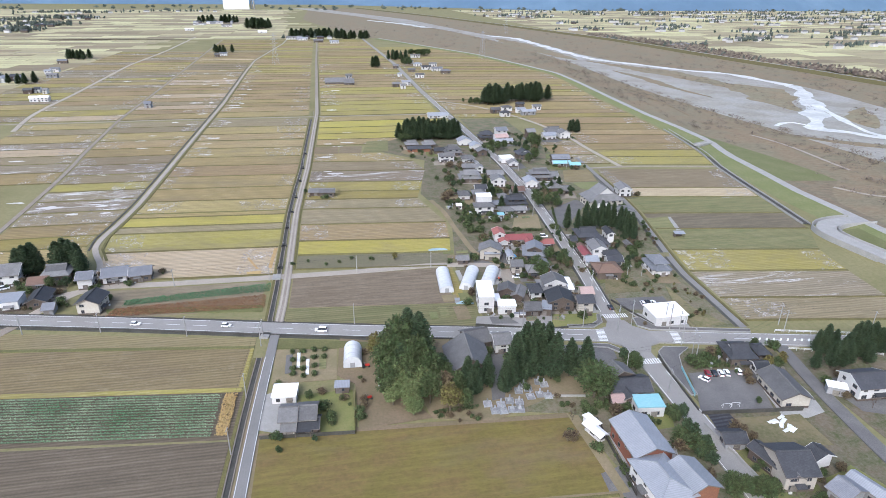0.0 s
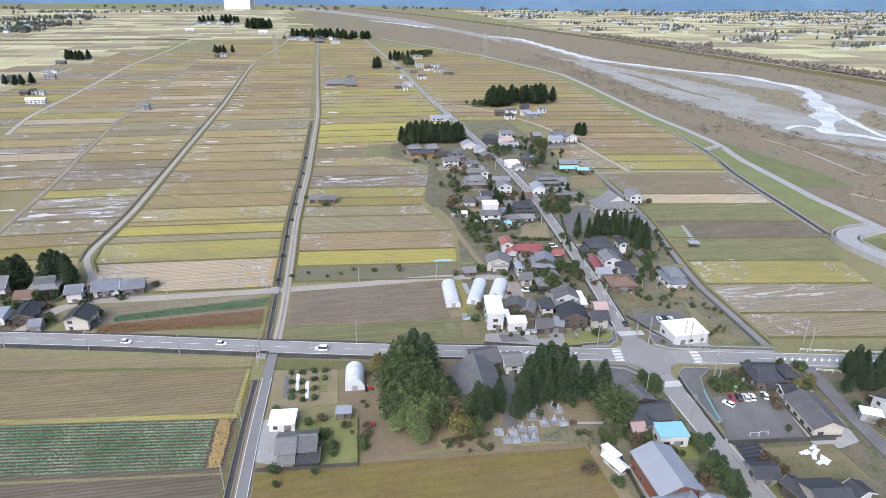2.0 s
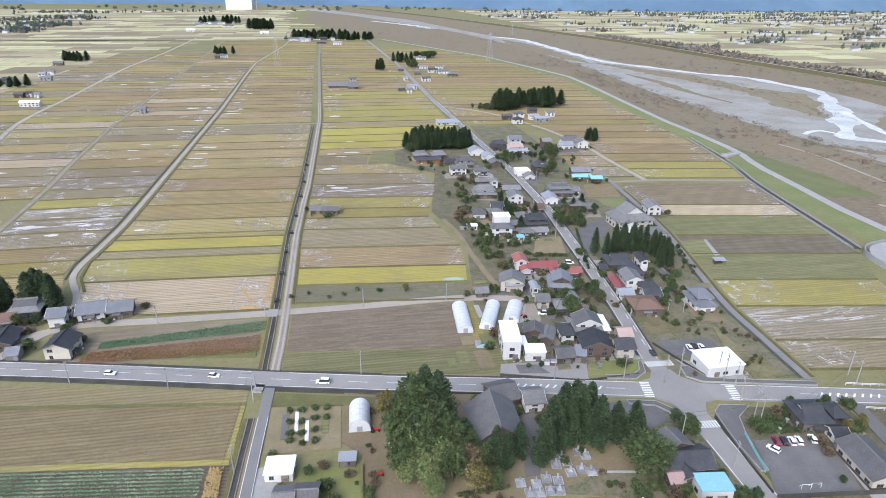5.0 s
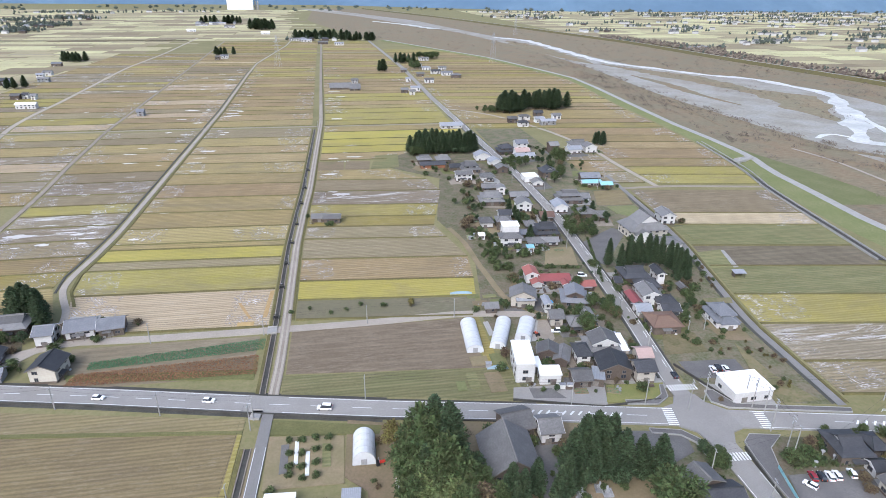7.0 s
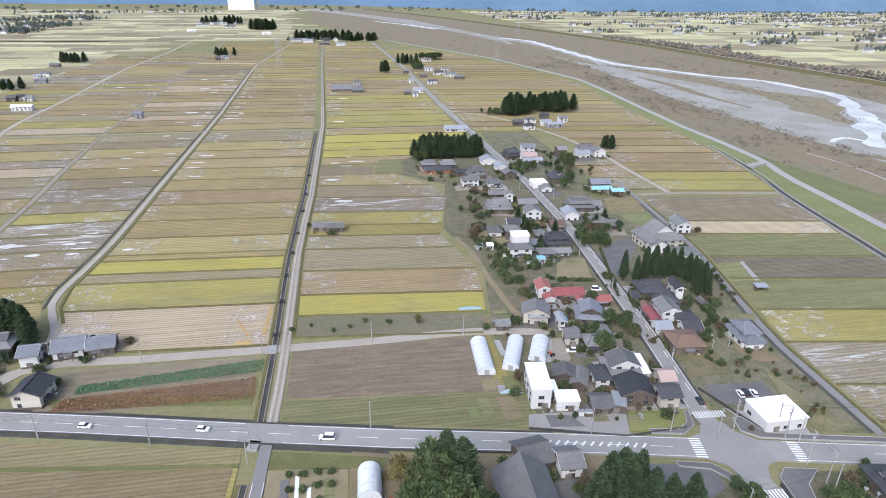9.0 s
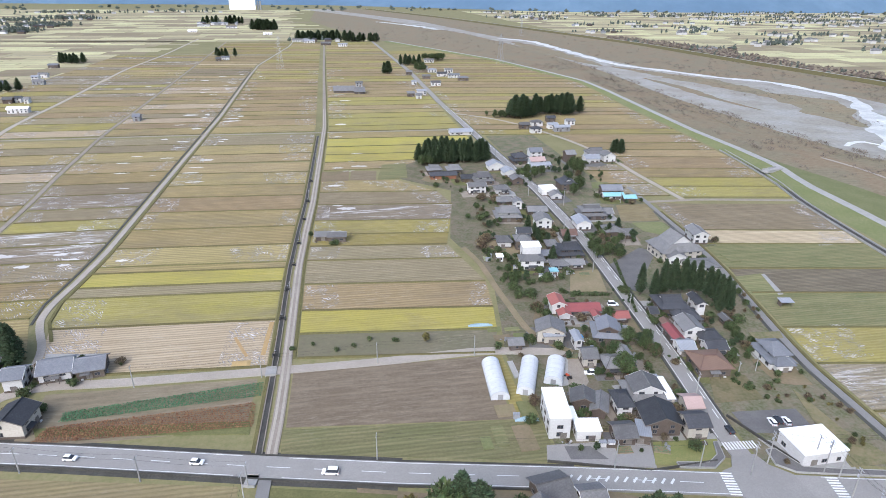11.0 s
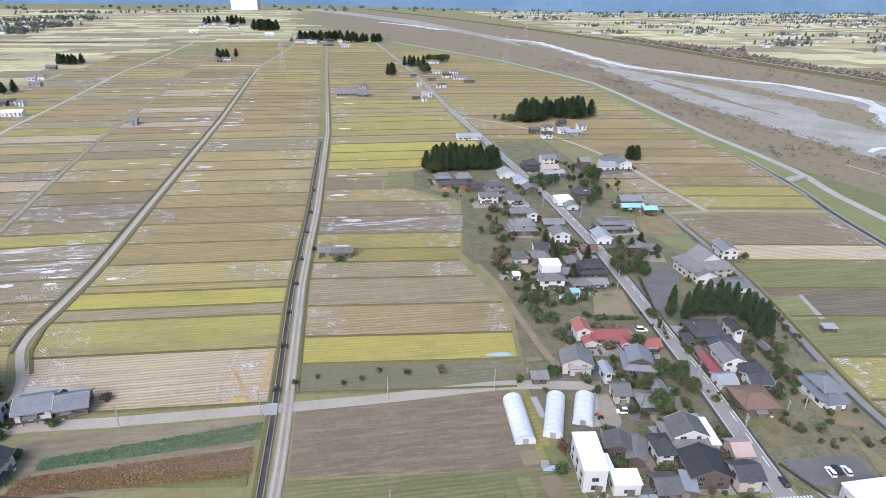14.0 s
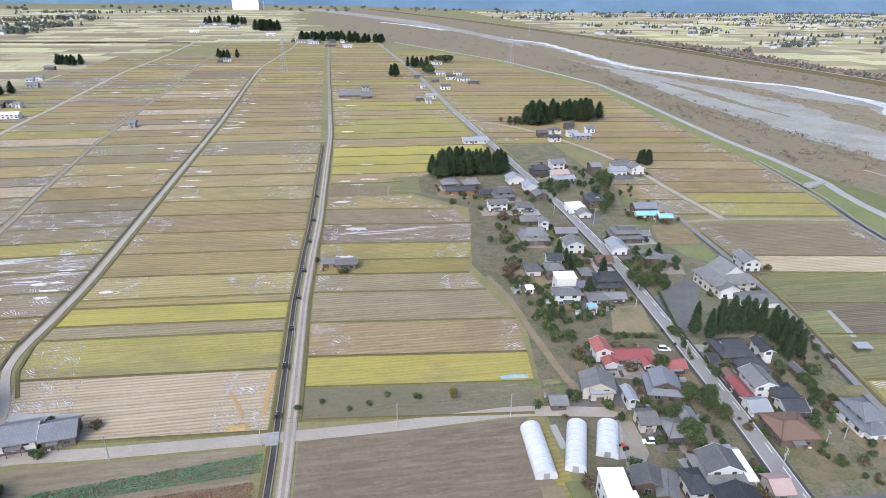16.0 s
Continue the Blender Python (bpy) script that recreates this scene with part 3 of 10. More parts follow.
def hatching(name, x0, x1, n_):
    sh = Shape()
    for i in range(n_):
        x = x0 + (x1 - x0) * i / n_
        ribbon(sh, [(x, main_y(x) - 0.9), (x + 1.6, main_y(x + 1.6) + 0.9)], 0.55, 0.50, 0.514)
    return solid(name, sh, PAINT, "white diagonal hatching between the lanes", "road marking", kind="structure")


hatching("road_hatching_1", 46, 78, 14)
hatching("road_hatching_2", 142, 200, 24)


def line_of(table, y0, y1, step=15.0):
    return [(along(table, y), y) for y in np.arange(y0, y1 + 0.1, step)]


def lane(name, pts, width, material, label, z=0.16):
    return solid(name, ribbon(Shape(), bend(pts, 8), width, -0.2, z), material, label, "road", kind="structure")


lane("village_road_south", line_of(LANE_V, 60, 170), 7.0, ASPHALT, "grey asphalt village road with white edge lines", 0.44)
lane("village_road", line_of(LANE_V, 172, 1572, 20), 5.6, ASPHALT, "straight grey asphalt road through the village", 0.40)
for i, side in enumerate((-2.5, 2.5)):
    solid("village_road_line_%d" % (i + 1), ribbon(Shape(), line_of(LANE_V, 190, 700), 0.16, 0.40, 0.412, side), PAINT, "thin white road edge line", "road marking", kind="structure")
    solid("village_road_south_line_%d" % (i + 1), ribbon(Shape(), line_of(LANE_V, 60, 155), 0.18, 0.44, 0.452, side * 1.25), PAINT, "thin white road edge line", "road marking", kind="structure")
for i, side in enumerate((-3.25, 3.25)):
    solid("village_road_gutter_%d" % (i + 1), ribbon(Shape(), line_of(LANE_V, 192, 640), 0.8, -0.1, 0.33, side), DITCH, "dark covered gutter along the village road", "gutter", kind="structure")
sh = Shape()
for y in range(198, 640, 9):
    ribbon(sh, [(along(LANE_V, y) + 1.4, y), (along(LANE_V, y + 4) + 1.4, y + 4)], 0.22, 0.40, 0.414)
solid("village_road_dashes", sh, PAINT, "broken white line on the village road", "road marking", kind="structure")
lane("farm_lane_south", line_of(LANE_B, 60, 196), 3.2, MIDTAR, "worn pale farm lane beside a ditch", 0.40)
lane("farm_lane", line_of(LANE_B, 202, 1500), 3.3, GRAVEL, "straight gravel farm lane between paddies", 0.22)
for i, side in enumerate((-0.85, 0.85)):
    solid("wheel_track_%d" % (i + 1), ribbon(Shape(), line_of(LANE_B, 203, 700), 0.75, 0.0, 0.235, side), LANE, "pale compacted wheel track", "road", kind="structure")
    solid("south_lane_line_%d" % (i + 1), ribbon(Shape(), line_of(LANE_B, 60, 190), 0.15, 0.40, 0.412, side * 1.65), PAINT, "thin white lane edge line", "road marking", kind="structure")
lane("west_farm_lane", [(-100, 243), (-102, 250)] + line_of(LANE_A, 258, 330, 6) + line_of(LANE_A, 349, 1500, 30), 2.6, LANE, "pale concrete farm lane between paddies", 0.20)
lane("cross_lane", [(-120, 232.6), (-99, 243.6), (-72, 243), (-28, 242.3), (6, 242.2), (31, 243.2), (46, 243), (73, 238)], 4.4, LANE, "pale narrow lane across the fields", 0.19)
lane("side_lane", [(-101, 246), (-108, 237), (-117, 221)], 4.0, LANE, "short lane down to the main road", 0.18)
lane("east_lane", line_of(LANE_E, 171, 420), 2.7, MIDTAR, "narrow lane behind the village houses", 0.20)
lane("east_cross_lane", [(173, 383), (197, 383), (212, 382), (272, 372)], 3.2, GRAVEL, "narrow gravel lane between fields", 0.17)
lane("east_upper_lane", [(197, 384), (194, 438), (193, 476), (181, 545), (150, 620), (112, 660)], 3.4, LANE, "pale narrow lane between paddies", 0.18)
lane("south_east_lane", [(150, 159), (146, 140), (143.5, 125), (141, 105), (139, 80), (137, 60)], 4.6, DARKTAR, "dark asphalt lane past houses", 0.42)
lane("south_west_lane", [(-117, 218), (-124, 205), (-131, 190), (-142, 165)], 4.0, GRAVEL, "gravel lane leaving the main road", 0.20)
lane("river_path_1", [(367, 741), (358, 658), (354, 597), (346, 545)], 2.4, EARTH, "worn earth path through river scrub", 0.30)
lane("river_path_2", [(352, 460), (356, 437), (357, 416), (355, 393), (353, 373), (351, 350)], 2.4, LANE, "worn pale path through river scrub", 0.30)
lane("river_path_3", [(310, 318), (318, 303), (328, 295), (345, 280)], 2.4, LANE, "worn pale path below the levee", 0.32)
FAR_LANE_1 = ((300, -166), (408, -172), (480, -180), (592, -190), (826, -199), (1239, -217), (1500, -228))
FAR_LANE_2 = ((560, -262), (640, -278), (751, -281), (1024, -297), (1243, -292), (1600, -300))
lane("far_lane_1", line_of(FAR_LANE_1, 300, 1500, 60), 2.6, GRAVEL, "distant narrow gravel lane", 0.18)
lane("far_lane_2", line_of(FAR_LANE_2, 560, 1600, 60), 4.0, LANE, "distant pale lane between paddies", 0.18)
lane("far_cross_lane", [(-700, 590), (-256, 591), (-138, 593), (-13, 590), (45, 589), (108, 588)], 3.0, GRAVEL, "distant gravel lane across the paddies", 0.18)
lane("far_cross_lane_2", [(-700, 1240), (-20, 1236), (90, 1234)], 4.0, GRAVEL, "distant gravel lane across the paddies", 0.18)

# the crossroads: crossings and stop lines
s = Shape()
CROSSING = ((91, 178.6), (94.5, 179.6), (96.4, 183), (103.2, 183), (104.5, 178.6), (108.5, 174.6), (108.5, 166.2), (105, 165.2), (103, 161.5), (96, 161.5), (94.8, 166.8), (91, 170.0))
s.hull([(x, y, -0.1) for x, y in CROSSING], [(x, y, 0.508) for x, y in CROSSING])
solid("crossroads", s, ASPHALT, "worn grey asphalt crossroads", "road", kind="structure")


def zebra(name, x, y, turn, length, n_, deep):
    sh = Shape()
    for i in range(n_):
        a = -length / 2 + length * i / n_
        sh.box(a, -deep / 2, 0.0, a + length / n_ * 0.55, deep / 2, 0.012)
    return solid(name, sh, PAINT, "white striped pedestrian crossing", "crossing", kind="structure", at=(x, y, 0.512), turn=turn)


zebra("crossing_north", 101.5, 186.6, -4, 9.5, 11, 3.0)
zebra("crossing_west", 90.6, 174.4, 78, 8.0, 9, 3.0)
zebra("crossing_east", 116.4, 168.7, 78, 8.0, 9, 3.0)
zebra("crossing_south", 99.6, 156.0, -4, 9.5, 11, 3.0)


def footway(name, pts, label="dark asphalt footway with a pale kerb"):
    ob = patch(name, pts, DARKTAR, 0.56, label, "pavement", depth=0.5)
    s_ = Shape()
    ribbon(s_, list(pts) + [pts[0]], 0.22, 0.1, 0.66)
    part("kerb", s_, CONCRETE, ob)
    return ob


footway("pavement_1", [(108.6, 163.6), (117, 161.8), (111, 157.6), (106.6, 146), (105.4, 137), (103.4, 137), (103.6, 147), (104.4, 155), (105.4, 161)])
footway("pavement_2", [(107.4, 184), (106.4, 178.6), (110, 175.2), (123, 172.2), (145, 167.4), (146, 169.2), (136, 171.4), (124, 174), (113, 176.6), (110, 184)])
footway("pavement_3", [(82, 170.4), (90.6, 168.2), (93.8, 164), (93.6, 157), (92.2, 157), (92.0, 163), (89.4, 166.4), (82, 168.6)])
footway("pavement_4", [(81, 181.6), (90, 180.0), (94.6, 183), (96.2, 189), (95.0, 189), (93.2, 184.4), (89.4, 182), (81, 183.4)])

rng = random.Random(11)


# ---- paddies and gardens ----
def field(kind, y0, y1, west, east, slope, label="", bank=True, z=0.10, gap=0.0):
    """One paddy between two lines of x at y, whose cross edges fall off by slope; a grassy bank along its near edge."""
    def corner(y, line):
        x = line(y)
        return (x, y + slope * (x - west(y)))
    a, b, c, d = corner(y0 + gap, west), corner(y0 + gap, east), corner(y1 - gap, east), corner(y1 - gap, west)
    sh = Shape()
    sh.hull([(*p, -0.2) for p in (a, b, c, d)], [(*p, z) for p in (a, b, c, d)])
    words = {"tan": "harvested tan rice stubble paddy", "olive": "olive brown rice stubble paddy", "yellow": "yellow green regrown rice paddy", "bright": "bright yellow regrown rice paddy",
             "brown": "bare brown harvested paddy", "wet": "brown paddy with standing water", "dark": "dark ploughed field", "pale": "pale straw coloured stubble field",
             "green": "low green crop field", "gold": "golden brown dry grass field", "plain": "smooth bare brown paddy", "drab": "weedy olive stubble field", "grey": "weedy grey-brown vegetable plot"}
    ob = solid("paddy_field", sh, FIELDS[kind], label or words[kind] + " in long strips", "field", "paddies", "structure")
    if bank:
        low = Shape()
        wd = 0.55
        p, q = Vector((*a, 0)), Vector((*b, 0))
        low.hull([p + Vector((0, -wd - 0.5, -0.2)), q + Vector((0, -wd - 0.5, -0.2)), q + Vector((0, wd, -0.2)), p + Vector((0, wd, -0.2))],
                 [p + Vector((0, -wd + 0.1, 0.42)), q + Vector((0, -wd + 0.1, 0.42)), q + Vector((0, 0.2, 0.42)), p + Vector((0, 0.2, 0.42))])
        part("bank", low, BUND, ob)
    if bank and y1 - y0 > 10 and y0 < 1000:
        for e, p0, p1, sg in ((0, a, d, 1), (1, b, c, -1)):
            if rng.random() < {"wet": 0.9, "brown": 0.8, "pale": 0.9, "tan": 0.7, "olive": 0.5, "yellow": 0.5}.get(kind, 0.0):
                w_ = rng.uniform(8, 24)
                sh = Shape()
                sh.face((p0[0] + sg * 0.6, p0[1] + 0.9, z + 0.012), (p0[0] + sg * w_, p0[1] + 0.9, z + 0.012), (p1[0] + sg * w_ * rng.uniform(0.6, 1.2), p1[1] - 0.6, z + 0.012), (p1[0] + sg * 0.6, p1[1] - 0.6, z + 0.012))
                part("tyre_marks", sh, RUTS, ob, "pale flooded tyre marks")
    return ob


def column(rows_, west, east, slope):
    """Paddies one behind the other: each row is where it starts and its kind; the last row only ends the column."""
    for (y0, k), (y1, _) in zip(rows_[:-1], rows_[1:]):
        if k:
            field(k, y0, y1, west, east, slope, gap=0.25)


def off(table, d):
    return lambda y: along(table, y) + d


def more(y0, y1, step, kinds):
    out, y = [], y0
    while y < y1:
        out.append((y, rng.choice(kinds)))
        y += step * rng.uniform(0.7, 1.2)
    return out + [(y1, "")]


# between the two farm lanes
column([(249.5, "pale"), (280.5, "yellow"), (304, "brown"), (313, "bright"), (326.5, "olive"), (333, "olive"), (353.5, "olive"), (377.5, "olive"), (403, "tan"), (428.5, "olive"), (451.5, "olive"),
        (478, "tan"), (502, "tan")], off(LANE_A, 3.2), off(DITCH_B, -2.6), -0.06)
column([(503, "tan"), (526, "olive"), (554, "brown"), (587, "")], off(LANE_A, 3.2), off(DITCH_B, -2.6), -0.03)
column([(596, "olive"), (622, "tan"), (652, "olive"), (672, "olive"), (692, "tan"), (715, "tan"), (735, "olive"), (757, "tan"), (780, "olive"), (802, "tan")] + more(824, 1230, 24, ["olive", "tan", "tan", "yellow", "olive"]),
       off(LANE_A, 3.2), off(LANE_B, -7.5), 0.0)
column(more(1243, 1480, 40, ["yellow", "olive", "tan"]), off(LANE_A, 3.2), off(LANE_B, -7.5), 0.0)
# between the farm lane and the village
VILLAGE_W = ((240, 44), (262, 51), (300, 57), (345, 47), (400, 60), (420, 62), (450, 34), (474, 34), (480, 46), (500, 60), (515, 104), (700, 103), (1000, 100), (1323, 88), (1500, 80))
column([(248.5, "grey"), (264, "bright"), (281, "tan"), (303.5, "brown"), (327.5, "brown"), (344, "yellow"), (359, "yellow"), (378, "wet"), (403.5, "brown"), (427, "olive"), (451, "")],
       off(LANE_B, 3.3), off(VILLAGE_W, 0), -0.1)
column([(474, "tan"), (494, "bright"), (515, "bright"), (539, "bright"), (566, "olive"), (587, "")], off(LANE_B, 4.0), off(VILLAGE_W, 0), -0.01)
column([(593, "yellow"), (614, "yellow"), (648, "yellow"), (672, "olive"), (690, "tan"), (714, "yellow"), (740, "yellow"), (765, "tan")] + more(785, 1230, 26, ["tan", "olive", "yellow", "tan"]),
       off(LANE_B, 4.0), off(VILLAGE_W, 0), -0.01)
column(more(1243, 1480, 40, ["yellow", "olive", "tan"]), off(LANE_B, 4.0), off(VILLAGE_W, 0), 0.0)
# between the main road and the cross lane
patch("bare_brown_field", [(-20.8, 213.7), (43.5, 207.3), (43.5, 240.3), (-20.2, 239.8)], FIELDS["plain"], 0.13, "smooth bare brown paddy beside greenhouses", "field")
field("yellow", 207.5, 240.3, lambda y: 44.2, lambda y: 48.5, -0.02, "narrow strip of yellow grass", False)
patch("road_grass_strip", [(-21.5, 203.2), (51, 189.0), (51, 206.3), (-21.5, 212.8)], FIELDS["green"], 0.11, "mown green grass strip beside the road", "field")
# east of the village, up to the levee
column([(176, "brown"), (194, "wet"), (219, "yellow"), (242, "green"), (269, "dark"), (292, "green"), (320, "pale"), (338, "brown"), (380, "")], off(LANE_E, 4.0), off(TOE, -6.0), -0.15)
UPPER = ((386, 199.5), (438, 197), (476, 196), (545, 184), (560, 182))
column([(388, "yellow"), (410, "yellow"), (430, "olive"), (452, "tan"), (483, "tan"), (505, "olive"), (530, "tan"), (560, "")], off(UPPER, 0), off(TOE, -4.0), -0.14)
column([(395, "brown"), (420, "tan"), (450, "brown"), (476, "")], lambda y: 163.0, off(UPPER, -6), -0.1)
column([(566, "yellow"), (585, "tan"), (606, "olive")] + more(650, 1130, 24, ["tan", "olive", "tan", "yellow"]), off(LANE_V, 5.0), off(TOE, -4.0), -0.10)
column([(1140, "tan"), (1180, "olive"), (1230, "yellow"), (1290, "")], off(LANE_V, 6.0), off(TOE, -12.0), -0.10)
# west of the farm lanes
west_1 = lambda y: along(FAR_LANE_1, y) + 2.5
column([(262, "olive"), (290, "yellow"), (305, "olive"), (322, "brown"), (342, "wet"), (362, "wet"), (380, "yellow"), (396, "brown"), (415, "wet"), (440, "brown"), (462, "olive"), (486, "tan"), (512, "olive"),
        (540, "brown"), (562, "brown"), (585, "")], west_1, off(LANE_A, -4.0), 0.0)
column([(596, "olive"), (622, "tan"), (645, "pale"), (668, "brown")] + more(690, 1230, 25, ["tan", "olive", "tan", "brown", "pale"]), west_1, off(LANE_A, -4.0), 0.0)
column(more(1243, 1480, 40, ["yellow", "olive", "tan"]), west_1, off(LANE_A, -4.0), 0.0)
west_2 = lambda y: along(FAR_LANE_2, y) + 3.0
column([(400, "olive"), (425, "wet"), (448, "brown"), (470, "pale"), (492, "wet"), (512, "olive"), (540, "brown"), (562, "olive"), (585, "")], west_2, off(FAR_LANE_1, -2.5), 0.0)
column([(597, "pale")] + more(622, 1230, 26, ["tan", "olive", "brown", "tan", "yellow", "wet"]), west_2, off(FAR_LANE_1, -2.5), 0.0)
column(more(600, 1230, 28, ["tan", "olive", "yellow", "brown", "wet"]), lambda y: -365.0, off(FAR_LANE_2, -3.0), 0.0)
# south of the main road
SW = lambda y: -132.0
patch("upper_stubble_field", [(-132, 176.5), (-32.4, 164.2), (-31.4, 186.4), (-132, 200)], FIELDS["drab"], 0.10, "bare brown stubble field below the main road", "field")
patch("roadside_strip_field", [(-132, 202), (-31, 188.0), (-31, 193.0), (-132, 213.5)], FIELDS["drab"], 0.10, "narrow bare strip beside the main road", "field")
patch("field_bank", [(-132, 174.3), (-32.4, 162.0), (-32.4, 163.9), (-132, 176.1)], FIELDS["yellow"], 0.30, "yellow grass bank between fields", "bank")
patch("field_bank_2", [(-132, 200.3), (-31, 186.6), (-31, 187.9), (-132, 201.8)], GRASS, 0.26, "grass bank between fields", "bank")
field("dark", 98, 150, SW, off(LANE_B, -6.0), -0.105, "dark freshly ploughed field")
field("dark", 151.5, 173.5, SW, off(LANE_B, -6.0), -0.112, "dark soil between crop rows", False)
field("gold", 109.5, 141.5, lambda y: -25.5, lambda y: 64.0, -0.065, "golden brown dry grass field with bare edges")
field("tan", 80, 107.5, lambda y: -26, lambda y: 66.0, -0.06, "pale tan field strip with bare earth edges")
field("plain", 216, 240, lambda y: -93.0, off(LANE_B, -8.5), -0.02, "vegetable plot of dark soil and grass", False)



def puddle(x, y, lx, ly, r_):
    """A shallow sheet of muddy water, coloured pale for reflected sky, with a ragged outline, drawn out along the
    furrows.
    """
    s_, n_ = Shape(), 22
    rim = [(lx * math.cos(6.2832 * i / n_) * r_.uniform(0.55, 1.1), ly * math.sin(6.2832 * i / n_) * r_.uniform(0.5, 1.2)) for i in range(n_)]
    for (a, b), (c, d) in zip(rim, rim[1:] + rim[:1]):
        s_.face((0, 0, 0.03), (a, b, 0.0), (c, d, 0.0))
    solid("puddle", s_, PUDDLE, "muddy paddy puddle, coloured pale for reflected sky", "puddle", "puddles", "structure", at=(x, y, 0.125), turn=r_.uniform(-4, 1))


pud = random.Random(88)
for i in range(100):
    y = 335 + 640 * pud.random() ** 1.3
    size = pud.uniform(0.5, 1.0)
    if i % 5 < 2:
        x = along(LANE_A, y) - 5 - size * 9 - pud.random() ** 2 * 30
    elif i % 5 == 2:
        x = along(LANE_A, y) + 5 + size * 8 + pud.random() ** 2 * 12
    elif i % 5 == 3:
        x = along(LANE_B, y) + 6 + size * 6 + pud.random() ** 2 * 20
    else:
        x = pud.uniform(-270, -125)
    puddle(x, y, size * pud.uniform(3, 9), size * pud.uniform(0.7, 2.0) * (1 + y / 900), pud)

# plain beyond, one sheet of strips
sh, far_rng = Shape(), random.Random(5)


def quilt(x0, x1, y0, y1, dx, dy, keep):
    y = y0
    while y < y1:
        d = dy * far_rng.uniform(0.7, 1.5)
        x = x0
        while x < x1:
            w = dx * far_rng.uniform(0.7, 1.3)
            if keep(x + w / 2, y + d / 2):
                sh.face((x + 1, y + 1, 0.06), (x + w - 1, y + 1, 0.06), (x + w - 1, y + d - 1, 0.06), (x + 1, y + d - 1, 0.06))
            x += w
        y += d


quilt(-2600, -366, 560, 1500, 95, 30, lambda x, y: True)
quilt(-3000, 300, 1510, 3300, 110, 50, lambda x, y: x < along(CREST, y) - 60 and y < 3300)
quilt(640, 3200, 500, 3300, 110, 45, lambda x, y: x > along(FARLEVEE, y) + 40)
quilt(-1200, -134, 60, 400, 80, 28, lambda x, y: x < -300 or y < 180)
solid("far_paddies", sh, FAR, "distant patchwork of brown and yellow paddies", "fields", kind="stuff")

# bare pale margins of the golden field
for k_, pts_ in enumerate(([(-26.5, 141.5), (62.5, 135.6), (62.5, 133.6), (-26.5, 139.9)], [(62.4, 135.6), (65.5, 134.0), (67.2, 104), (64.4, 104)], [(-27.5, 141.4), (-25.0, 141.2), (-25.2, 98), (-27.7, 98)], [(-25.4, 110.6), (65.0, 104.8), (65.0, 101.5), (-25.4, 107.2)])):
    patch("field_margin_%d" % (k_ + 1), pts_, EARTH, 0.15, "bare pale earth margin of a field", "field margin")
lane("village_track", [(73, 238), (66, 246), (62, 256), (60.5, 272), (59, 290), (58, 312), (54, 332)], 2.6, EARTH, "brown earth track behind the village", 0.21)

# village ground
patch("village_ground_west", [(52, 193), (96.5, 183), (104, 232), (113.5, 340), (113.5, 500), (52, 505), (36, 474), (36, 448), (64, 420), (50, 345), (60, 300), (54, 262), (50, 240)], YARD, 0.085, "village yards of bare soil, weeds and gravel")
patch("village_ground_east", [(103.5, 180), (143, 172), (146, 222), (154, 260), (167, 335), (171, 380), (161, 400), (160, 560), (119, 560), (119, 400), (108, 240)], YARD, 0.085, "village yards of bare soil, weeds and gravel")
patch("village_ground_south", [(66, 60), (94.5, 60), (96, 160), (88, 166), (45, 177), (44, 140), (64, 135), (68, 112)], YARD, 0.085, "shaded garden ground round houses")
patch("village_ground_south_east", [(103.5, 60), (139, 60), (143, 130), (146, 156), (110, 163), (104, 150)], YARD, 0.085, "garden ground round houses")
patch("village_ground_outer", [(146, 60), (240, 60), (240, 136), (152, 155), (147, 135)], YARD, 0.085, "garden ground round houses")
patch("west_village_ground", [(-220, 243), (-118, 221), (-108, 237), (-116, 260), (-118, 272), (-220, 285)], YARD, 0.085, "yard ground round farmhouses")

# ditch beside the farm lane: a dark floor at ground level between raised edges
for nm, y0, y1, d in (("lane_ditch_south", 60, 194, -3.4), ("lane_ditch", 203, 585, 0.0)):
    pts = line_of(LANE_B, y0, y1) if y1 < 200 else line_of(DITCH_B, y0, y1)
    solid(nm, ribbon(Shape(), pts, 1.4, -0.1, 0.13, d), DITCH, "dark flat-floored roadside ditch", "ditch", kind="structure")
    for i, e in enumerate((-0.84, 0.84)):
        solid("%s_wall_%d" % (nm, i + 1), ribbon(Shape(), pts, 0.28, -0.1, 0.40, d + e), GRAVEL, "concrete ditch edge", "wall", kind="structure")
    solid(nm + "_verge", ribbon(Shape(), pts, 1.0, -0.1, 0.3, d - 1.6), BUND, "grassy verge beside the ditch", "verge", kind="structure")
solid("south_lane_strip", ribbon(Shape(), line_of(LANE_B, 60, 194), 0.6, -0.1, 0.32, -1.95), EARTH, "russet brown strip of dead grass beside the lane", "verge", kind="structure")
solid("east_lane_ditch", ribbon(Shape(), line_of(LANE_E, 172, 378), 1.2, -0.1, 0.17, -2.1), DITCH, "dark ditch beside the narrow lane", "ditch", kind="structure")
solid("east_lane_verge", ribbon(Shape(), line_of(LANE_E, 172, 378), 1.1, -0.1, 0.28, 2.1), BUND, "dry grass verge beside the narrow lane", "verge", kind="structure")
solid("lane_verge", ribbon(Shape(), line_of(LANE_B, 248, 1200), 0.9, -0.1, 0.26, 2.4), BUND, "grassy verge beside the lane", "verge", kind="structure")
solid("west_lane_verge", ribbon(Shape(), line_of(LANE_A, 270, 1000), 1.2, -0.1, 0.3, 2.9), BUND, "dry grass verge beside the lane", "verge", kind="structure")
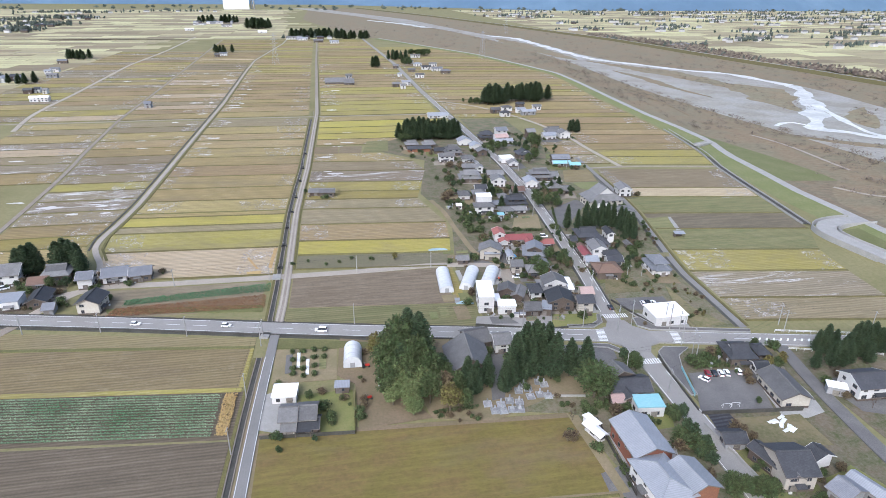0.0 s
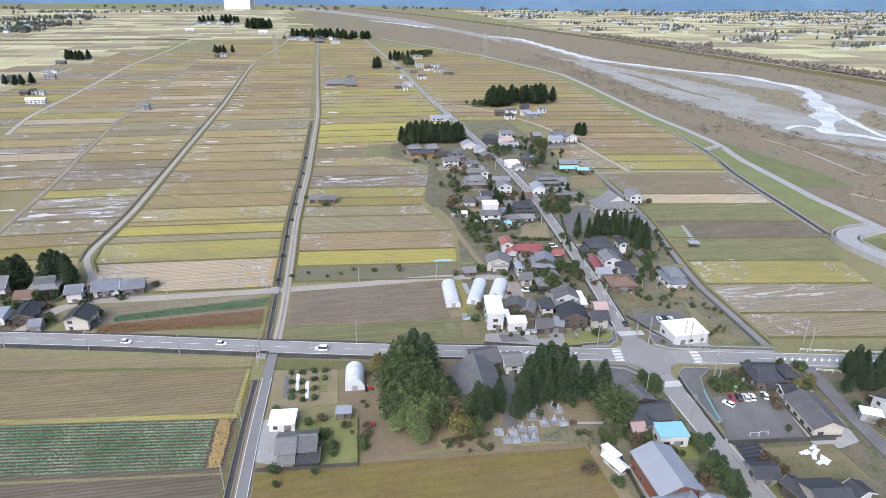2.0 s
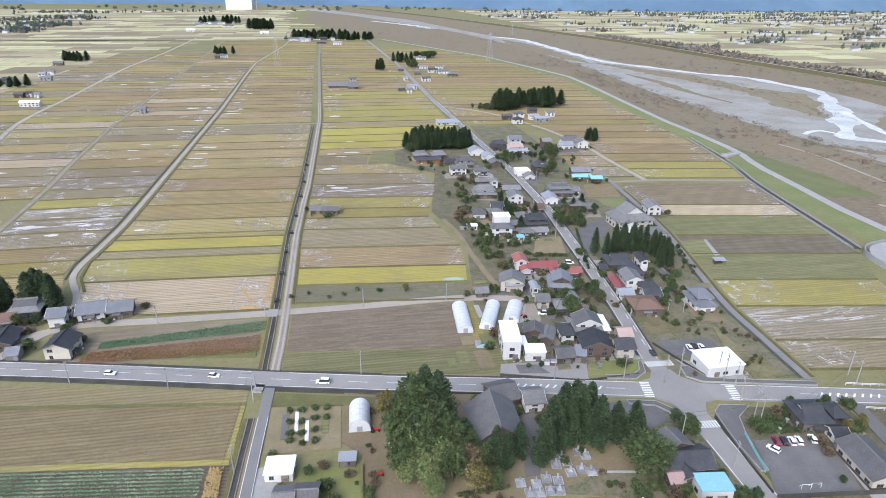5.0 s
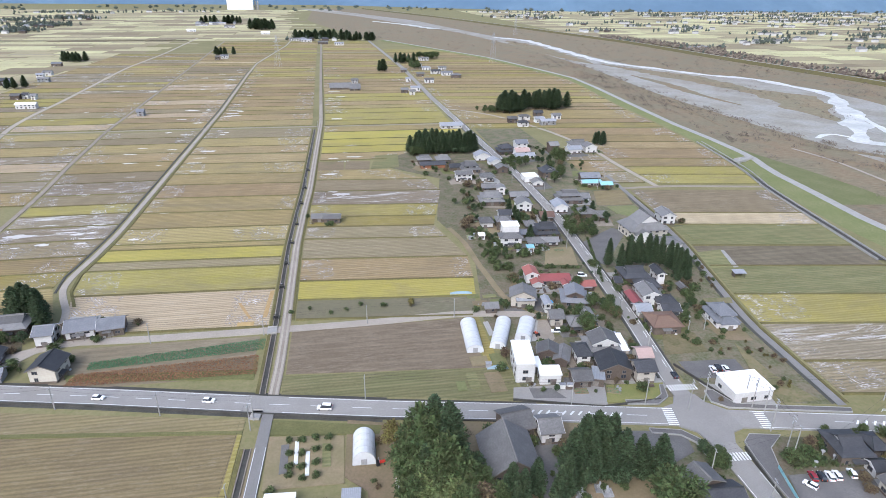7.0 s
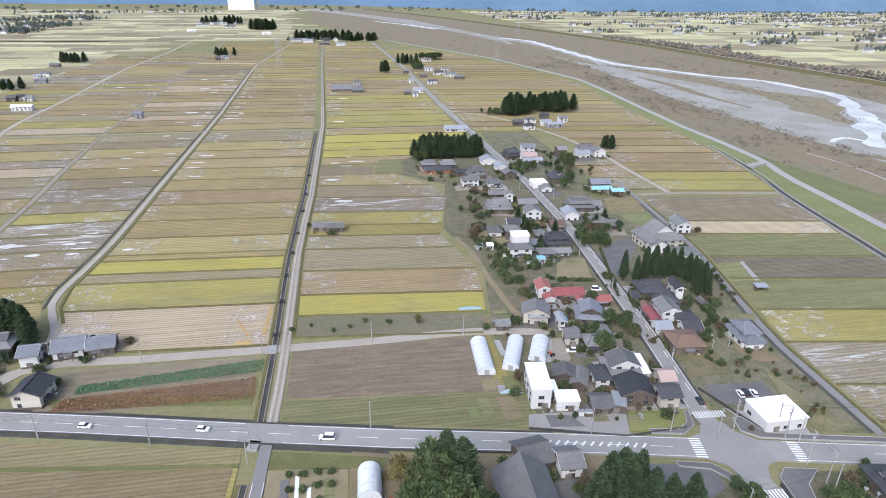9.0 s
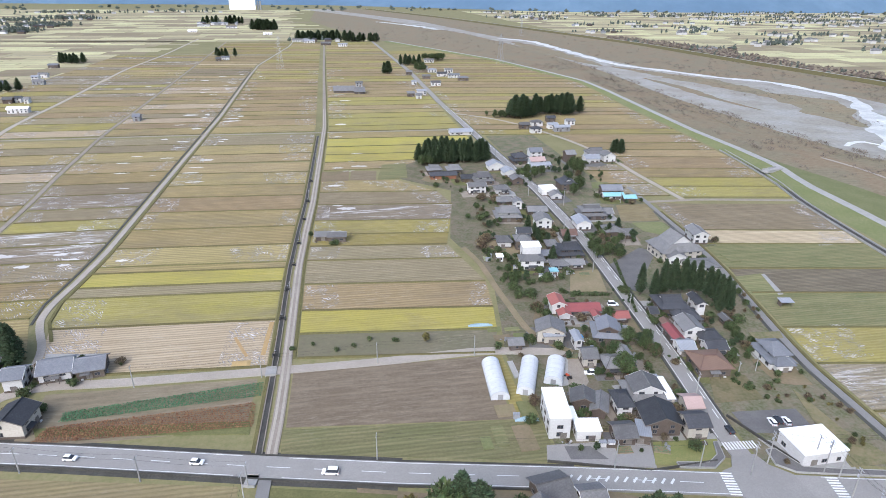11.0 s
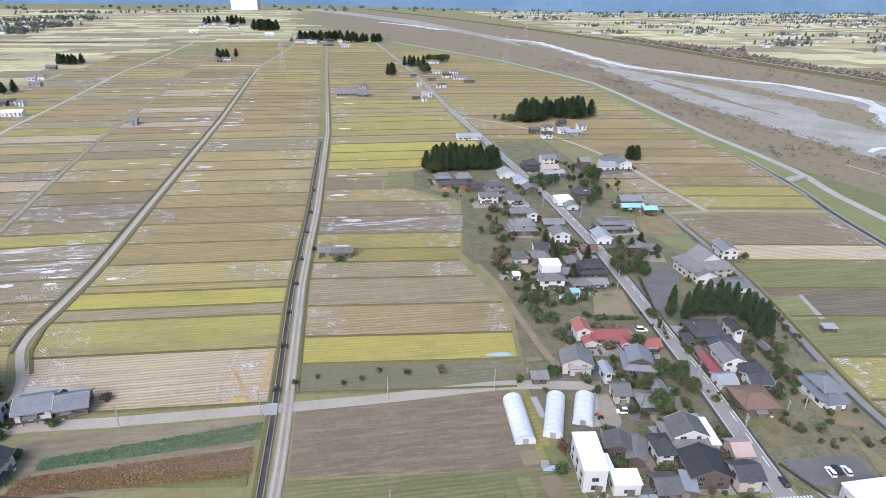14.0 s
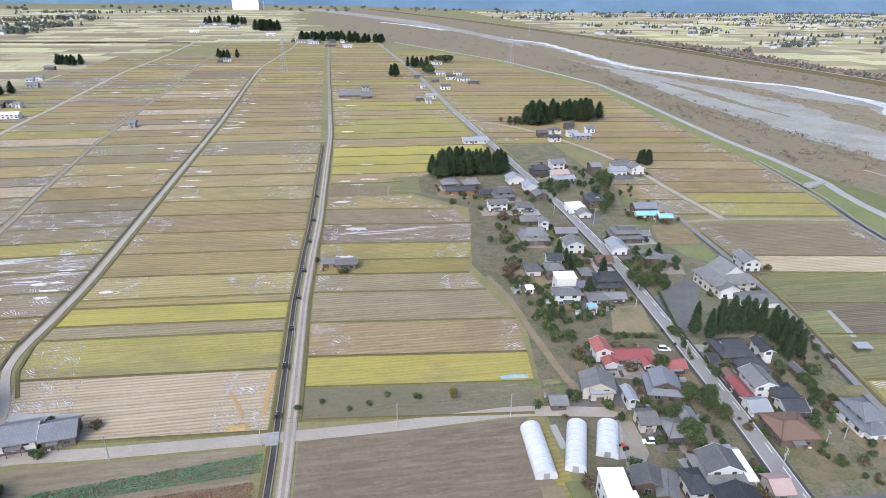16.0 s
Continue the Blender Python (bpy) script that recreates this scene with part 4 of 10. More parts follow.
solid("west_lane_ditch", ribbon(Shape(), line_of(LANE_A, 285, 1000), 1.0, -0.1, 0.15, -3.0), DITCH, "dark ditch beside the lane", "ditch", kind="structure")

# hills on the horizon, their haze only a blue base colour
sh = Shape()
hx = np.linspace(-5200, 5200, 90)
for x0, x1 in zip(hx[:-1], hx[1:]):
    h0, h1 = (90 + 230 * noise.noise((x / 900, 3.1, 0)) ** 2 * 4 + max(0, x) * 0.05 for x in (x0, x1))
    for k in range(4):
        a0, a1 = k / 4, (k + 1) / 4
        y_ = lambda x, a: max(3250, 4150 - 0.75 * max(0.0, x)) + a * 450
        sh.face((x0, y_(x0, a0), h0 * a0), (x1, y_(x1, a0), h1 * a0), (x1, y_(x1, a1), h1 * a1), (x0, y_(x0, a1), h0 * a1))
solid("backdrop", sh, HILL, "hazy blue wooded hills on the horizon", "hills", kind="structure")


# ---- kinds of things ----
ROOF_WORDS = {"grey": "grey tiled", "dark": "dark tiled", "blue": "blue-grey tiled", "silver": "pale metal", "red": "faded red", "rust": "rust brown", "white": "white flat", "cyan": "faded cyan", "pink": "pinkish tin"}
WALL_WORDS = {"white": "white plaster", "beige": "beige siding", "wood": "dark board", "redwood": "red-brown board", "grey": "grey siding"}


def gable_roof(w, d, z, rise, over=0.7, thick=0.2):
    """Two slopes with their ridge along x."""
    s_ = Shape()
    a, b = w / 2 + over, d / 2 + over
    low = z - rise * over / (d / 2)
    for sg in (1, -1):
        ring = [(-a, sg * b, low), (a, sg * b, low), (a, 0, z + rise), (-a, 0, z + rise)]
        s_.hull(ring if sg < 0 else ring[::-1], [(x, y, q + thick) for x, y, q in (ring if sg < 0 else ring[::-1])])
    return s_


def hip_roof(w, d, z, rise, over=0.8, ridge=0.45, thick=0.2, flat=0.0):
    """Four slopes; ridge: the share of the length that stays level on top."""
    s_ = Shape()
    a, b = w / 2 + over, d / 2 + over
    r = w * ridge / 2
    q = max(flat, 0.05)
    low = [(-a, -b, z - 0.25), (a, -b, z - 0.25), (a, b, z - 0.25), (-a, b, z - 0.25)]
    mid = [(-a, -b, z - 0.25 + thick), (a, -b, z - 0.25 + thick), (a, b, z - 0.25 + thick), (-a, b, z - 0.25 + thick)]
    top = [(-r, -q, z + rise), (r, -q, z + rise), (r, q, z + rise), (-r, q, z + rise)]
    s_.hull(low, mid)
    s_.hull(mid, top)
    return s_


def ridge_cap(length, z, h=0.32, w=0.42):
    s_ = Shape()
    s_.hull([(-length / 2, -w / 2, z), (length / 2, -w / 2, z), (length / 2, w / 2, z), (-length / 2, w / 2, z)],
            [(-length / 2, -w / 4, z + h), (length / 2, -w / 4, z + h), (length / 2, w / 4, z + h), (-length / 2, w / 4, z + h)])
    return s_


WINDOW_MESH = {}


def window(house_, x, y, z, turn, w, h):
    """A window that stands proud of its wall, with pane and sill."""
    key = (round(w, 1), round(h, 1))
    if key not in WINDOW_MESH:
        f = Shape()
        a, b = key[0] / 2, key[1]
        f.box(-a, -0.07, 0, -a + 0.09, 0.07, b), f.box(a - 0.09, -0.07, 0, a, 0.07, b), f.box(-a, -0.07, b - 0.09, a, 0.07, b), f.box(-a, -0.12, -0.06, a, 0.07, 0.06), f.box(-0.04, -0.07, 0, 0.04, 0.05, b)
        g_ = Shape()
        g_.box(-a + 0.05, -0.035, 0.05, a - 0.05, 0.03, b - 0.05)
        WINDOW_MESH[key] = f.mesh("window_frame", FRAME), g_.mesh("pane", GLASS)
    fr = part("window", WINDOW_MESH[key][0], None, house_)
    fr.matrix_local = pose(x, y, z, 0, 0, turn)
    part("pane", WINDOW_MESH[key][1], None, fr)


def windows_on(house_, w, d, z, rng_, sides="snew", h=1.15):
    for side in sides:
        span_ = w if side in "sn" else d
        n_ = max(1, int(span_ / 3.4))
        for i in range(n_):
            if rng_.random() < 0.2:
                continue
            u = -span_ / 2 + span_ * (i + 0.5) / n_
            wd = rng_.choice((1.2, 1.7, 1.7))
            if side == "s":
                window(house_, u, -d / 2 - 0.02, z, 0, wd, h)
            elif side == "n":
                window(house_, u, d / 2 + 0.02, z, 180, wd, h)
            elif side == "e":
                window(house_, w / 2 + 0.02, u, z, 90, wd, h)
            else:
                window(house_, -w / 2 - 0.02, u, z, -90, wd, h)


HOUSE_N = [0]
HOUSES = []


def house(x, y, turn, w, d, floors=2, style="gable", roof="grey", wall="white", skirt=False, label="", name="house", eave=0.0, group="village houses", pitch=0.45):
    """A house with its ridge along its own x: walls, roof, ridge, windows, door, and a skirt roof over a wider ground floor if asked."""
    HOUSE_N[0] += 1
    r_ = random.Random(HOUSE_N[0] * 7 + 1)
    top = eave or (2.7 if floors == 1 else 5.0)
    words = label or "%s %s with %s walls" % (ROOF_WORDS[roof] + "-roof", "single-storey " + name.replace("_", " ") if floors == 1 else "two-storey " + name.replace("_", " "), WALL_WORDS[wall])
    h = thing(name, x, y, 0.0, turn, words, name.replace("_", " "), group)
    if y < 520 and x > 52 and name in ("house", "workshop", "temple_hall") and y > 60:
        ca, sa_ = math.cos(radians(turn)), math.sin(radians(turn))
        px, py = w / 2 + r_.uniform(1.5, 5), d / 2 + r_.uniform(1.5, 6)
        ring = [(u * px * r_.uniform(0.8, 1.15), v * py * r_.uniform(0.8, 1.15) - 1.5) for u, v in ((-1, -1), (0, -1.15), (1, -1), (1.1, 0), (1, 1), (-1, 1), (-1.1, 0))]
        patch("yard_%d" % HOUSE_N[0], [(x + u * ca - v * sa_, y + u * sa_ + v * ca) for u, v in ring], r_.choice((GRAVEL, CONCRETE, YARD, EARTH, GRASS, DARKTAR, LAWN)), 0.10, "small yard ground round a house")
    rise = d / 2 * pitch
    faces = ("sew" if y < 330 else "sw") if abs(turn) < 50 else ("wsn" if y < 330 else "ws")
    if y > 430:
        faces = faces[0]
    if skirt:
        lw, ld = w + 2.6, d + 3.0
        b = Shape()
        b.box(-lw / 2, -ld / 2, -0.1, lw / 2, ld / 2, 2.75)
        part("ground_floor_wall", b, WALLS[wall if r_.random() < 0.6 else "wood"], h)
        part("lower_roof", hip_roof(lw, ld, 2.8, 1.15, 0.75, (w - 0.4) / lw, flat=d / 2 - 0.2), ROOFS[roof], h)
        windows_on(h, lw, ld, 0.9, r_, faces, 1.3)
        body0 = 2.9
    else:
        body0 = -0.1
        windows_on(h, w, d, 0.95, r_, faces, 1.3 if floors > 1 else 1.15)
    b = Shape()
    b.box(-w / 2, -d / 2, body0, w / 2, d / 2, top)
    if style == "gable":
        for e in (-1, 1):
            x0, x1 = (w / 2 - 0.2, w / 2) if e > 0 else (-w / 2, -w / 2 + 0.2)
            b.hull([(x0, -d / 2, top), (x1, -d / 2, top), (x1, d / 2, top), (x0, d / 2, top)], [(x0, -0.05, top + rise - 0.05), (x1, -0.05, top + rise - 0.05), (x1, 0.05, top + rise - 0.05), (x0, 0.05, top + rise - 0.05)])
    part("wall", b, WALLS[wall], h)
    HOUSES.append((x, y, turn, w + (2.6 if skirt else 0), d + (3.0 if skirt else 0), name))
    if name in ("house", "annex") and wall in ("white", "beige", "grey") and y < 520 and not skirt:
        ws = Shape()
        ws.box(-w / 2 - 0.03, -d / 2 - 0.03, -0.1, w / 2 + 0.03, d / 2 + 0.03, 0.85)
        part("wainscot", ws, WALLS["wood"], h, "dark board wainscot round the base")
    if style == "gable" and y < 420:
        for sg in (-1, 1):
            gt = Shape()
            zz = top - rise * 0.7 / (d / 2)
            gt.tube((-w / 2 - 0.7, sg * (d / 2 + 0.76), zz), (w / 2 + 0.7, sg * (d / 2 + 0.76), zz), 0.09, 0.09, 5)
            part("gutter", gt, FRAME, h)
    if name == "house" and w > 6 and y < 420 and not skirt:
        u, ww = r_.uniform(-0.2, 0.2) * w, min(w * 0.55, r_.uniform(2.4, 4.6))
        pr = Shape()
        pr.hull([(u - ww / 2, -d / 2 - 1.5, 2.25), (u + ww / 2, -d / 2 - 1.5, 2.25), (u + ww / 2, -d / 2, 2.55), (u - ww / 2, -d / 2, 2.55)],
                [(u - ww / 2, -d / 2 - 1.5, 2.37), (u + ww / 2, -d / 2 - 1.5, 2.37), (u + ww / 2, -d / 2, 2.75), (u - ww / 2, -d / 2, 2.75)])
        part("porch_roof", pr, ROOFS["dark" if roof in ("grey", "dark") else "grey"], h)
        for e in (-1, 1):
            pp = Shape()
            pp.box(u + e * (ww / 2 - 0.15) - 0.06, -d / 2 - 1.4, 0, u + e * (ww / 2 - 0.15) + 0.06, -d / 2 - 1.28, 2.27)
            part("porch_post", pp, WALLS["wood"], h)
    if floors > 1:
        windows_on(h, w, d, min(3.55, top - 1.45), r_, faces)
    if style == "gable":
        part("roof", gable_roof(w, d, top, rise), ROOFS[roof], h)
        if roof in ("grey", "dark", "blue"):
            part("ridge", ridge_cap(w + 1.2, top + rise + 0.14), ROOFS[roof], h)
        for e in (-1, 1):
            v = Shape()
            for sg in (-1, 1):
                xo = e * (w / 2 + 0.71)
                b0 = top - rise * 0.7 / (d / 2)
                v.hull([(xo - 0.05, sg * (d / 2 + 0.7), b0 - 0.05), (xo + 0.05, sg * (d / 2 + 0.7), b0 - 0.05), (xo + 0.05, 0, top + rise - 0.05), (xo - 0.05, 0, top + rise - 0.05)],
                       [(xo - 0.05, sg * (d / 2 + 0.7), b0 + 0.23), (xo + 0.05, sg * (d / 2 + 0.7), b0 + 0.23), (xo + 0.05, 0, top + rise + 0.23), (xo - 0.05, 0, top + rise + 0.23)])
            part("verge_board", v, WALLS["white"] if wall == "white" else FRAME, h)
    elif style == "hip":
        part("roof", hip_roof(w, d, top, rise, 0.8, 0.4), ROOFS[roof], h)
        for sx in (-1, 1):
            for sy in (-1, 1):
                hr = Shape()
                hr.tube((sx * (w / 2 + 0.8), sy * (d / 2 + 0.8), top), (sx * w * 0.2, 0, top + rise + 0.08), 0.16, 0.16, 5)
                part("hip_ridge", hr, ROOFS[roof], h)
        part("ridge", ridge_cap(w * 0.42, top + rise - 0.02), ROOFS[roof], h)
    elif style == "irimoya":
        part("roof", hip_roof(w, d, top, rise * 0.55, 1.0, 0.72, flat=d * 0.27), ROOFS[roof], h)
        k = gable_roof(w * 0.72, d * 0.54, top + rise * 0.55 - 0.15, rise * 0.6, 0.5)
        part("upper_roof", k, ROOFS[roof], h)
        for e in (-1, 1):
            gb = Shape()
            xe = e * w * 0.35
            gb.hull([(xe - 0.1, -d * 0.26, top + rise * 0.5), (xe + 0.1, -d * 0.26, top + rise * 0.5), (xe + 0.1, d * 0.26, top + rise * 0.5), (xe - 0.1, d * 0.26, top + rise * 0.5)],
                    [(xe - 0.1, -0.05, top + rise * 1.12), (xe + 0.1, -0.05, top + rise * 1.12), (xe + 0.1, 0.05, top + rise * 1.12), (xe - 0.1, 0.05, top + rise * 1.12)])
            part("gable_panel", gb, WALLS["white"], h)
        part("ridge", ridge_cap(w * 0.72 + 1.2, top + rise * 1.15, 0.55, 0.6), ROOFS[roof], h)
    else:
        p = Shape()
        o = 0.25
        p.hull([(-w / 2 - o, -d / 2 - o, top), (w / 2 + o, -d / 2 - o, top), (w / 2 + o, d / 2 + o, top), (-w / 2 - o, d / 2 + o, top)],
               [(-w / 2 - o, -d / 2 - o, top + 0.25), (w / 2 + o, -d / 2 - o, top + 0.25), (w / 2 + o, d / 2 + o, top + 0.45), (-w / 2 - o, d / 2 + o, top + 0.45)])
        part("roof", p, ROOFS[roof], h)
    dd = (d + 3.0 if skirt else d) / 2
    dr = Shape()
    dr.box(-0.9, -0.06, 0, 0.9, 0.06, 2.0)
    dv = part("door", dr, FRAME, h)
    dv.matrix_local = pose(w * r_.uniform(-0.25, 0.25), -dd - 0.03, 0.05)
    if name == "house" and w > 7 and r_.random() < 0.7:
        u = r_.choice((-1, 1)) * w * 0.3
        ac = Shape()
        ac.box(u - 0.4, -dd - 0.75, 0.0, u + 0.4, -dd - 0.4, 0.65)
        part("air_conditioner", ac, WALLS["white"], h, "small white air conditioner unit")
    return h


# ---- trees: a few built once, the rest copies that share their meshes ----
def spray(s_, c, out, size, r_):
    """A bent spray of leaves, two triangles."""
    out = Vector(out).normalized()
    a = (out.orthogonal().normalized() if abs(out.z) > 0.95 else out.cross(Vector((0, 0, 1))).normalized())
    a = (a + Vector((r_.uniform(-.5, .5), r_.uniform(-.5, .5), r_.uniform(-.5, .5)))).normalized()
    tip = (out + Vector((r_.uniform(-.6, .6), r_.uniform(-.6, .6), r_.uniform(-.7, .4)))).normalized()
    c = Vector(c)
    k = len(s_.v)
    w = size * r_.uniform(0.35, 0.6)
    s_.v += [tuple(c - a * w - tip * size * 0.3), tuple(c + a * w - tip * size * 0.2), tuple(c + tip * size * 0.9), tuple(c + a * w * 0.2 + tip * size * 0.2 + out * size * 0.25)]
    s_.f += [(k, k + 1, k + 3), (k, k + 3, k + 2), (k + 1, k + 2, k + 3)]


def blob(s_, c, r, r_, n=7, m=4, flat=1.0):
    """A rough dark core inside leaves."""
    k = len(s_.v)
    for j in range(m + 1):
        for i in range(n):
            th, ph = math.pi * j / m, 2 * math.pi * i / n
            q = r * r_.uniform(0.75, 1.05)
            s_.v.append((c[0] + q * math.sin(th) * math.cos(ph), c[1] + q * math.sin(th) * math.sin(ph), c[2] + q * flat * math.cos(th)))
    for j in range(m):
        for i in range(n):
            i2 = (i + 1) % n
            s_.f.append((k + j * n + i, k + (j + 1) * n + i, k + (j + 1) * n + i2, k + j * n + i2))


def cedar_mesh(seed, h, r):
    r_ = random.Random(seed)
    t, c = Shape(), Shape()
    t.tube((0, 0, -0.3), (0, 0, h * 0.93), h * 0.022, 0.04, 7)
    base = h * r_.uniform(0.07, 0.14)
    n_ = 9
    k = len(c.v)
    for j in range(n_ + 1):
        u = j / n_
        rad = r * 0.50 * (1 - u) ** 0.58 * (0.35 + 0.65 * min(1, u * 5 + 0.2))
        for i in range(9):
            a = 2 * math.pi * i / 9
            q = rad * r_.uniform(0.75, 1.1) + 0.03
            c.v.append((q * math.cos(a), q * math.sin(a), base + (h - base) * u * 0.97))
    for j in range(n_):
        for i in range(9):
            c.f.append((k + j * 9 + i, k + j * 9 + (i + 1) % 9, k + (j + 1) * 9 + (i + 1) % 9, k + (j + 1) * 9 + i))
    lobes = [r_.uniform(0, 6.28) for _ in range(5)]
    for i in range(int(150 * h)):
        u = r_.random() ** 1.35
        a = r_.uniform(0, 6.283)
        rad = r * (1 - u) ** 0.58 * (0.35 + 0.65 * min(1, u * 5 + 0.2)) * (1 + 0.16 * math.sin(3 * a + lobes[int(u * 4.9)])) * r_.uniform(0.5, 1.08)
        spray(c, (rad * math.cos(a), rad * math.sin(a), base + (h - base) * u), (math.cos(a), math.sin(a), 0.25 + 0.9 * u), r_.uniform(0.40, 0.85), r_)
    for i in range(14):
        a, z = r_.uniform(0, 6.28), r_.uniform(base * 0.7, h * 0.6)
        t.tube((0, 0, z), (r * 0.6 * math.cos(a), r * 0.6 * math.sin(a), z + 0.4), 0.09, 0.03, 4)
    return t, c


def broad_mesh(seed, h, r, lobes=11, dense=120, leaf=0.62):
    r_ = random.Random(seed)
    t, c = Shape(), Shape()
    fork = h * 0.32
    t.tube((0, 0, -0.3), (0.1, 0.05, fork), h * 0.03, h * 0.02, 7)
    for i in range(lobes):
        a = 2.4 * i + r_.uniform(-.4, .4)
        u = (i + 0.5) / lobes
        rad = r * 0.62 * math.sin(math.pi * (0.18 + 0.75 * u)) * r_.uniform(0.7, 1.1)
        z = h * (0.36 + 0.50 * u)
        cx, cy = rad * math.cos(a), rad * math.sin(a)
        lr = r * r_.uniform(0.36, 0.52)
        t.tube((0.1, 0.05, fork * r_.uniform(0.8, 1.0)), (cx, cy, z), h * 0.012, 0.04, 5)
        blob(c, (cx, cy, z), lr * 0.46, r_)
        for k in range(int(dense * 1.5)):
            d = Vector((r_.gauss(0, 1), r_.gauss(0, 1), r_.gauss(0.25, 1))).normalized()
            q = lr * r_.uniform(0.55, 1.14)
            spray(c, (cx + d.x * q, cy + d.y * q, z + d.z * q * 0.85), d, leaf * r_.uniform(0.6, 1.15), r_)
    return t, c


def bush_mesh(seed, r, h):
    r_ = random.Random(seed)
    t, c = Shape(), Shape()
    for i in range(3):
        t.tube((0, 0, -0.1), (r_.uniform(-r, r) * 0.4, r_.uniform(-r, r) * 0.4, h * 0.5), 0.05, 0.02, 4)
    for i in range(4):
        cx, cy, z = r_.uniform(-r, r) * 0.4, r_.uniform(-r, r) * 0.4, h * r_.uniform(0.35, 0.65)
        lr = r * r_.uniform(0.5, 0.7)
        blob(c, (cx, cy, z), lr * 0.75, r_, 6, 4, h / r / 2.2)
        for k in range(70):
            d = Vector((r_.gauss(0, 1), r_.gauss(0, 1), r_.gauss(0.3, 1))).normalized()
            q = lr * r_.uniform(0.75, 1.1)
            spray(c, (cx + d.x * q, cy + d.y * q, max(0.1, z + d.z * q * h / r / 2.0)), d, 0.42 * r_.uniform(0.6, 1.1), r_)
    return t, c


def bare_mesh(seed, h):
    r_ = random.Random(seed)
    t = Shape()

    def grow(p, d, ln, rad, depth):
        q = p + d * ln
        t.tube(p, q, rad, rad * 0.65, 5 if depth < 2 else 3)
        if depth < 4:
            for _ in range(3 if depth else 4):
                e = (d + Vector((r_.uniform(-.8, .8), r_.uniform(-.8, .8), r_.uniform(-.1, .5)))).normalized()
                grow(p + d * ln * r_.uniform(0.6, 1.0), e, ln * r_.uniform(0.55, 0.75), rad * 0.55, depth + 1)
    grow(Vector((0, 0, -0.2)), Vector((0, 0, 1)), h * 0.35, h * 0.018, 0)
    return t


def make_tree(name, trunk, crown, leaf_mat, label, category="tree"):
    ob = thing(name, 0, -400, 0, 0, label, category)
    part("trunk", trunk.mesh("trunk", BARK), None, ob)
    if crown:
        part("crown", crown.mesh("crown", leaf_mat), None, ob)
    return ob


TREES = {}


def stand_in(key, *args):
    TREES.setdefault(key, []).append(args)


for i in range(4):
    stand_in("cedar", "cedar_tree", *cedar_mesh(20 + i, 16, 2.7 + 0.25 * i), CEDAR, "tall dark green cedar with a pointed crown", "tree")
for i in range(3):
    stand_in("broad", "broadleaf_tree", *broad_mesh(40 + i, 10, 4.2), LEAF, "green broadleaf tree with a dense uneven crown", "tree")
for i in range(2):
    stand_in("bamboo", "bamboo_clump", *broad_mesh(50 + i, 10, 4.0, 13, 130, 0.7), BAMBOO, "pale green feathery bamboo clump", "bamboo")
for i in range(2):
    stand_in("autumn", "autumn_tree", *broad_mesh(60 + i, 9, 3.4, 9, 110), AUTUMN, "autumn tree with yellowing leaves", "tree")
for i in range(2):
    stand_in("russet", "russet_tree", *broad_mesh(70 + i, 7, 3.0, 9, 80, 0.5), RUSSET, "autumn tree with russet brown leaves", "tree")
for i in range(3):
    stand_in("bush", "garden_shrub", *bush_mesh(80 + i, 1.6, 2.2), LEAF, "rounded dense green garden shrub", "shrub")
for i in range(2):
    stand_in("pine", "garden_pine", *broad_mesh(90 + i, 6, 2.4, 8, 90, 0.5), CEDAR, "dark green clipped garden pine", "tree")
for i in range(2):
    stand_in("dry", "dry_shrub", *bush_mesh(95 + i, 1.5, 1.8), RUSSET, "low brown withered garden shrub", "shrub")
for i in range(2):
    stand_in("bare", "bare_tree", bare_mesh(100 + i, 8), None, None, "leafless grey-brown tree with fine twigs", "tree")
MADE, TREE_RNG = {}, random.Random(77)
HEIGHT = {"cedar": 16, "broad": 10, "bamboo": 10, "autumn": 9, "russet": 7, "bush": 2.2, "pine": 6, "dry": 1.8, "bare": 8}


def tree(kind, x, y, h=0.0, wide=1.0, group=""):
    """A tree of that kind and height; the first of each form is built, later ones are copies."""
    i = TREE_RNG.randrange(len(TREES[kind]))
    k = (h or HEIGHT[kind] * TREE_RNG.uniform(0.8, 1.15)) / HEIGHT[kind]
    spin = TREE_RNG.uniform(0, 360)
    if (kind, i) not in MADE:
        ob = MADE[kind, i] = make_tree(*TREES[kind][i])
    else:
        ob = copy_thing(MADE[kind, i], Matrix())
    ob.matrix_basis = pose(x, y, 0.05, 0, 0, spin) @ Matrix.Diagonal((k * wide, k * wide, k, 1))
    tagged(ob, group=group)
    return ob


def grove(kind, n_, x, y, rx, ry, h, group, gap=2.6, wide=1.0):
    done = []
    for _ in range(n_ * 30):
        a, q = TREE_RNG.uniform(0, 6.283), math.sqrt(TREE_RNG.random())
        p = (x + rx * q * math.cos(a), y + ry * q * math.sin(a))
        if all((p[0] - o[0]) ** 2 + (p[1] - o[1]) ** 2 > gap * gap for o in done):
            done.append(p)
            tree(kind, *p, h * TREE_RNG.uniform(0.8, 1.12), wide * TREE_RNG.uniform(0.9, 1.15), group)
        if len(done) >= n_:
            return


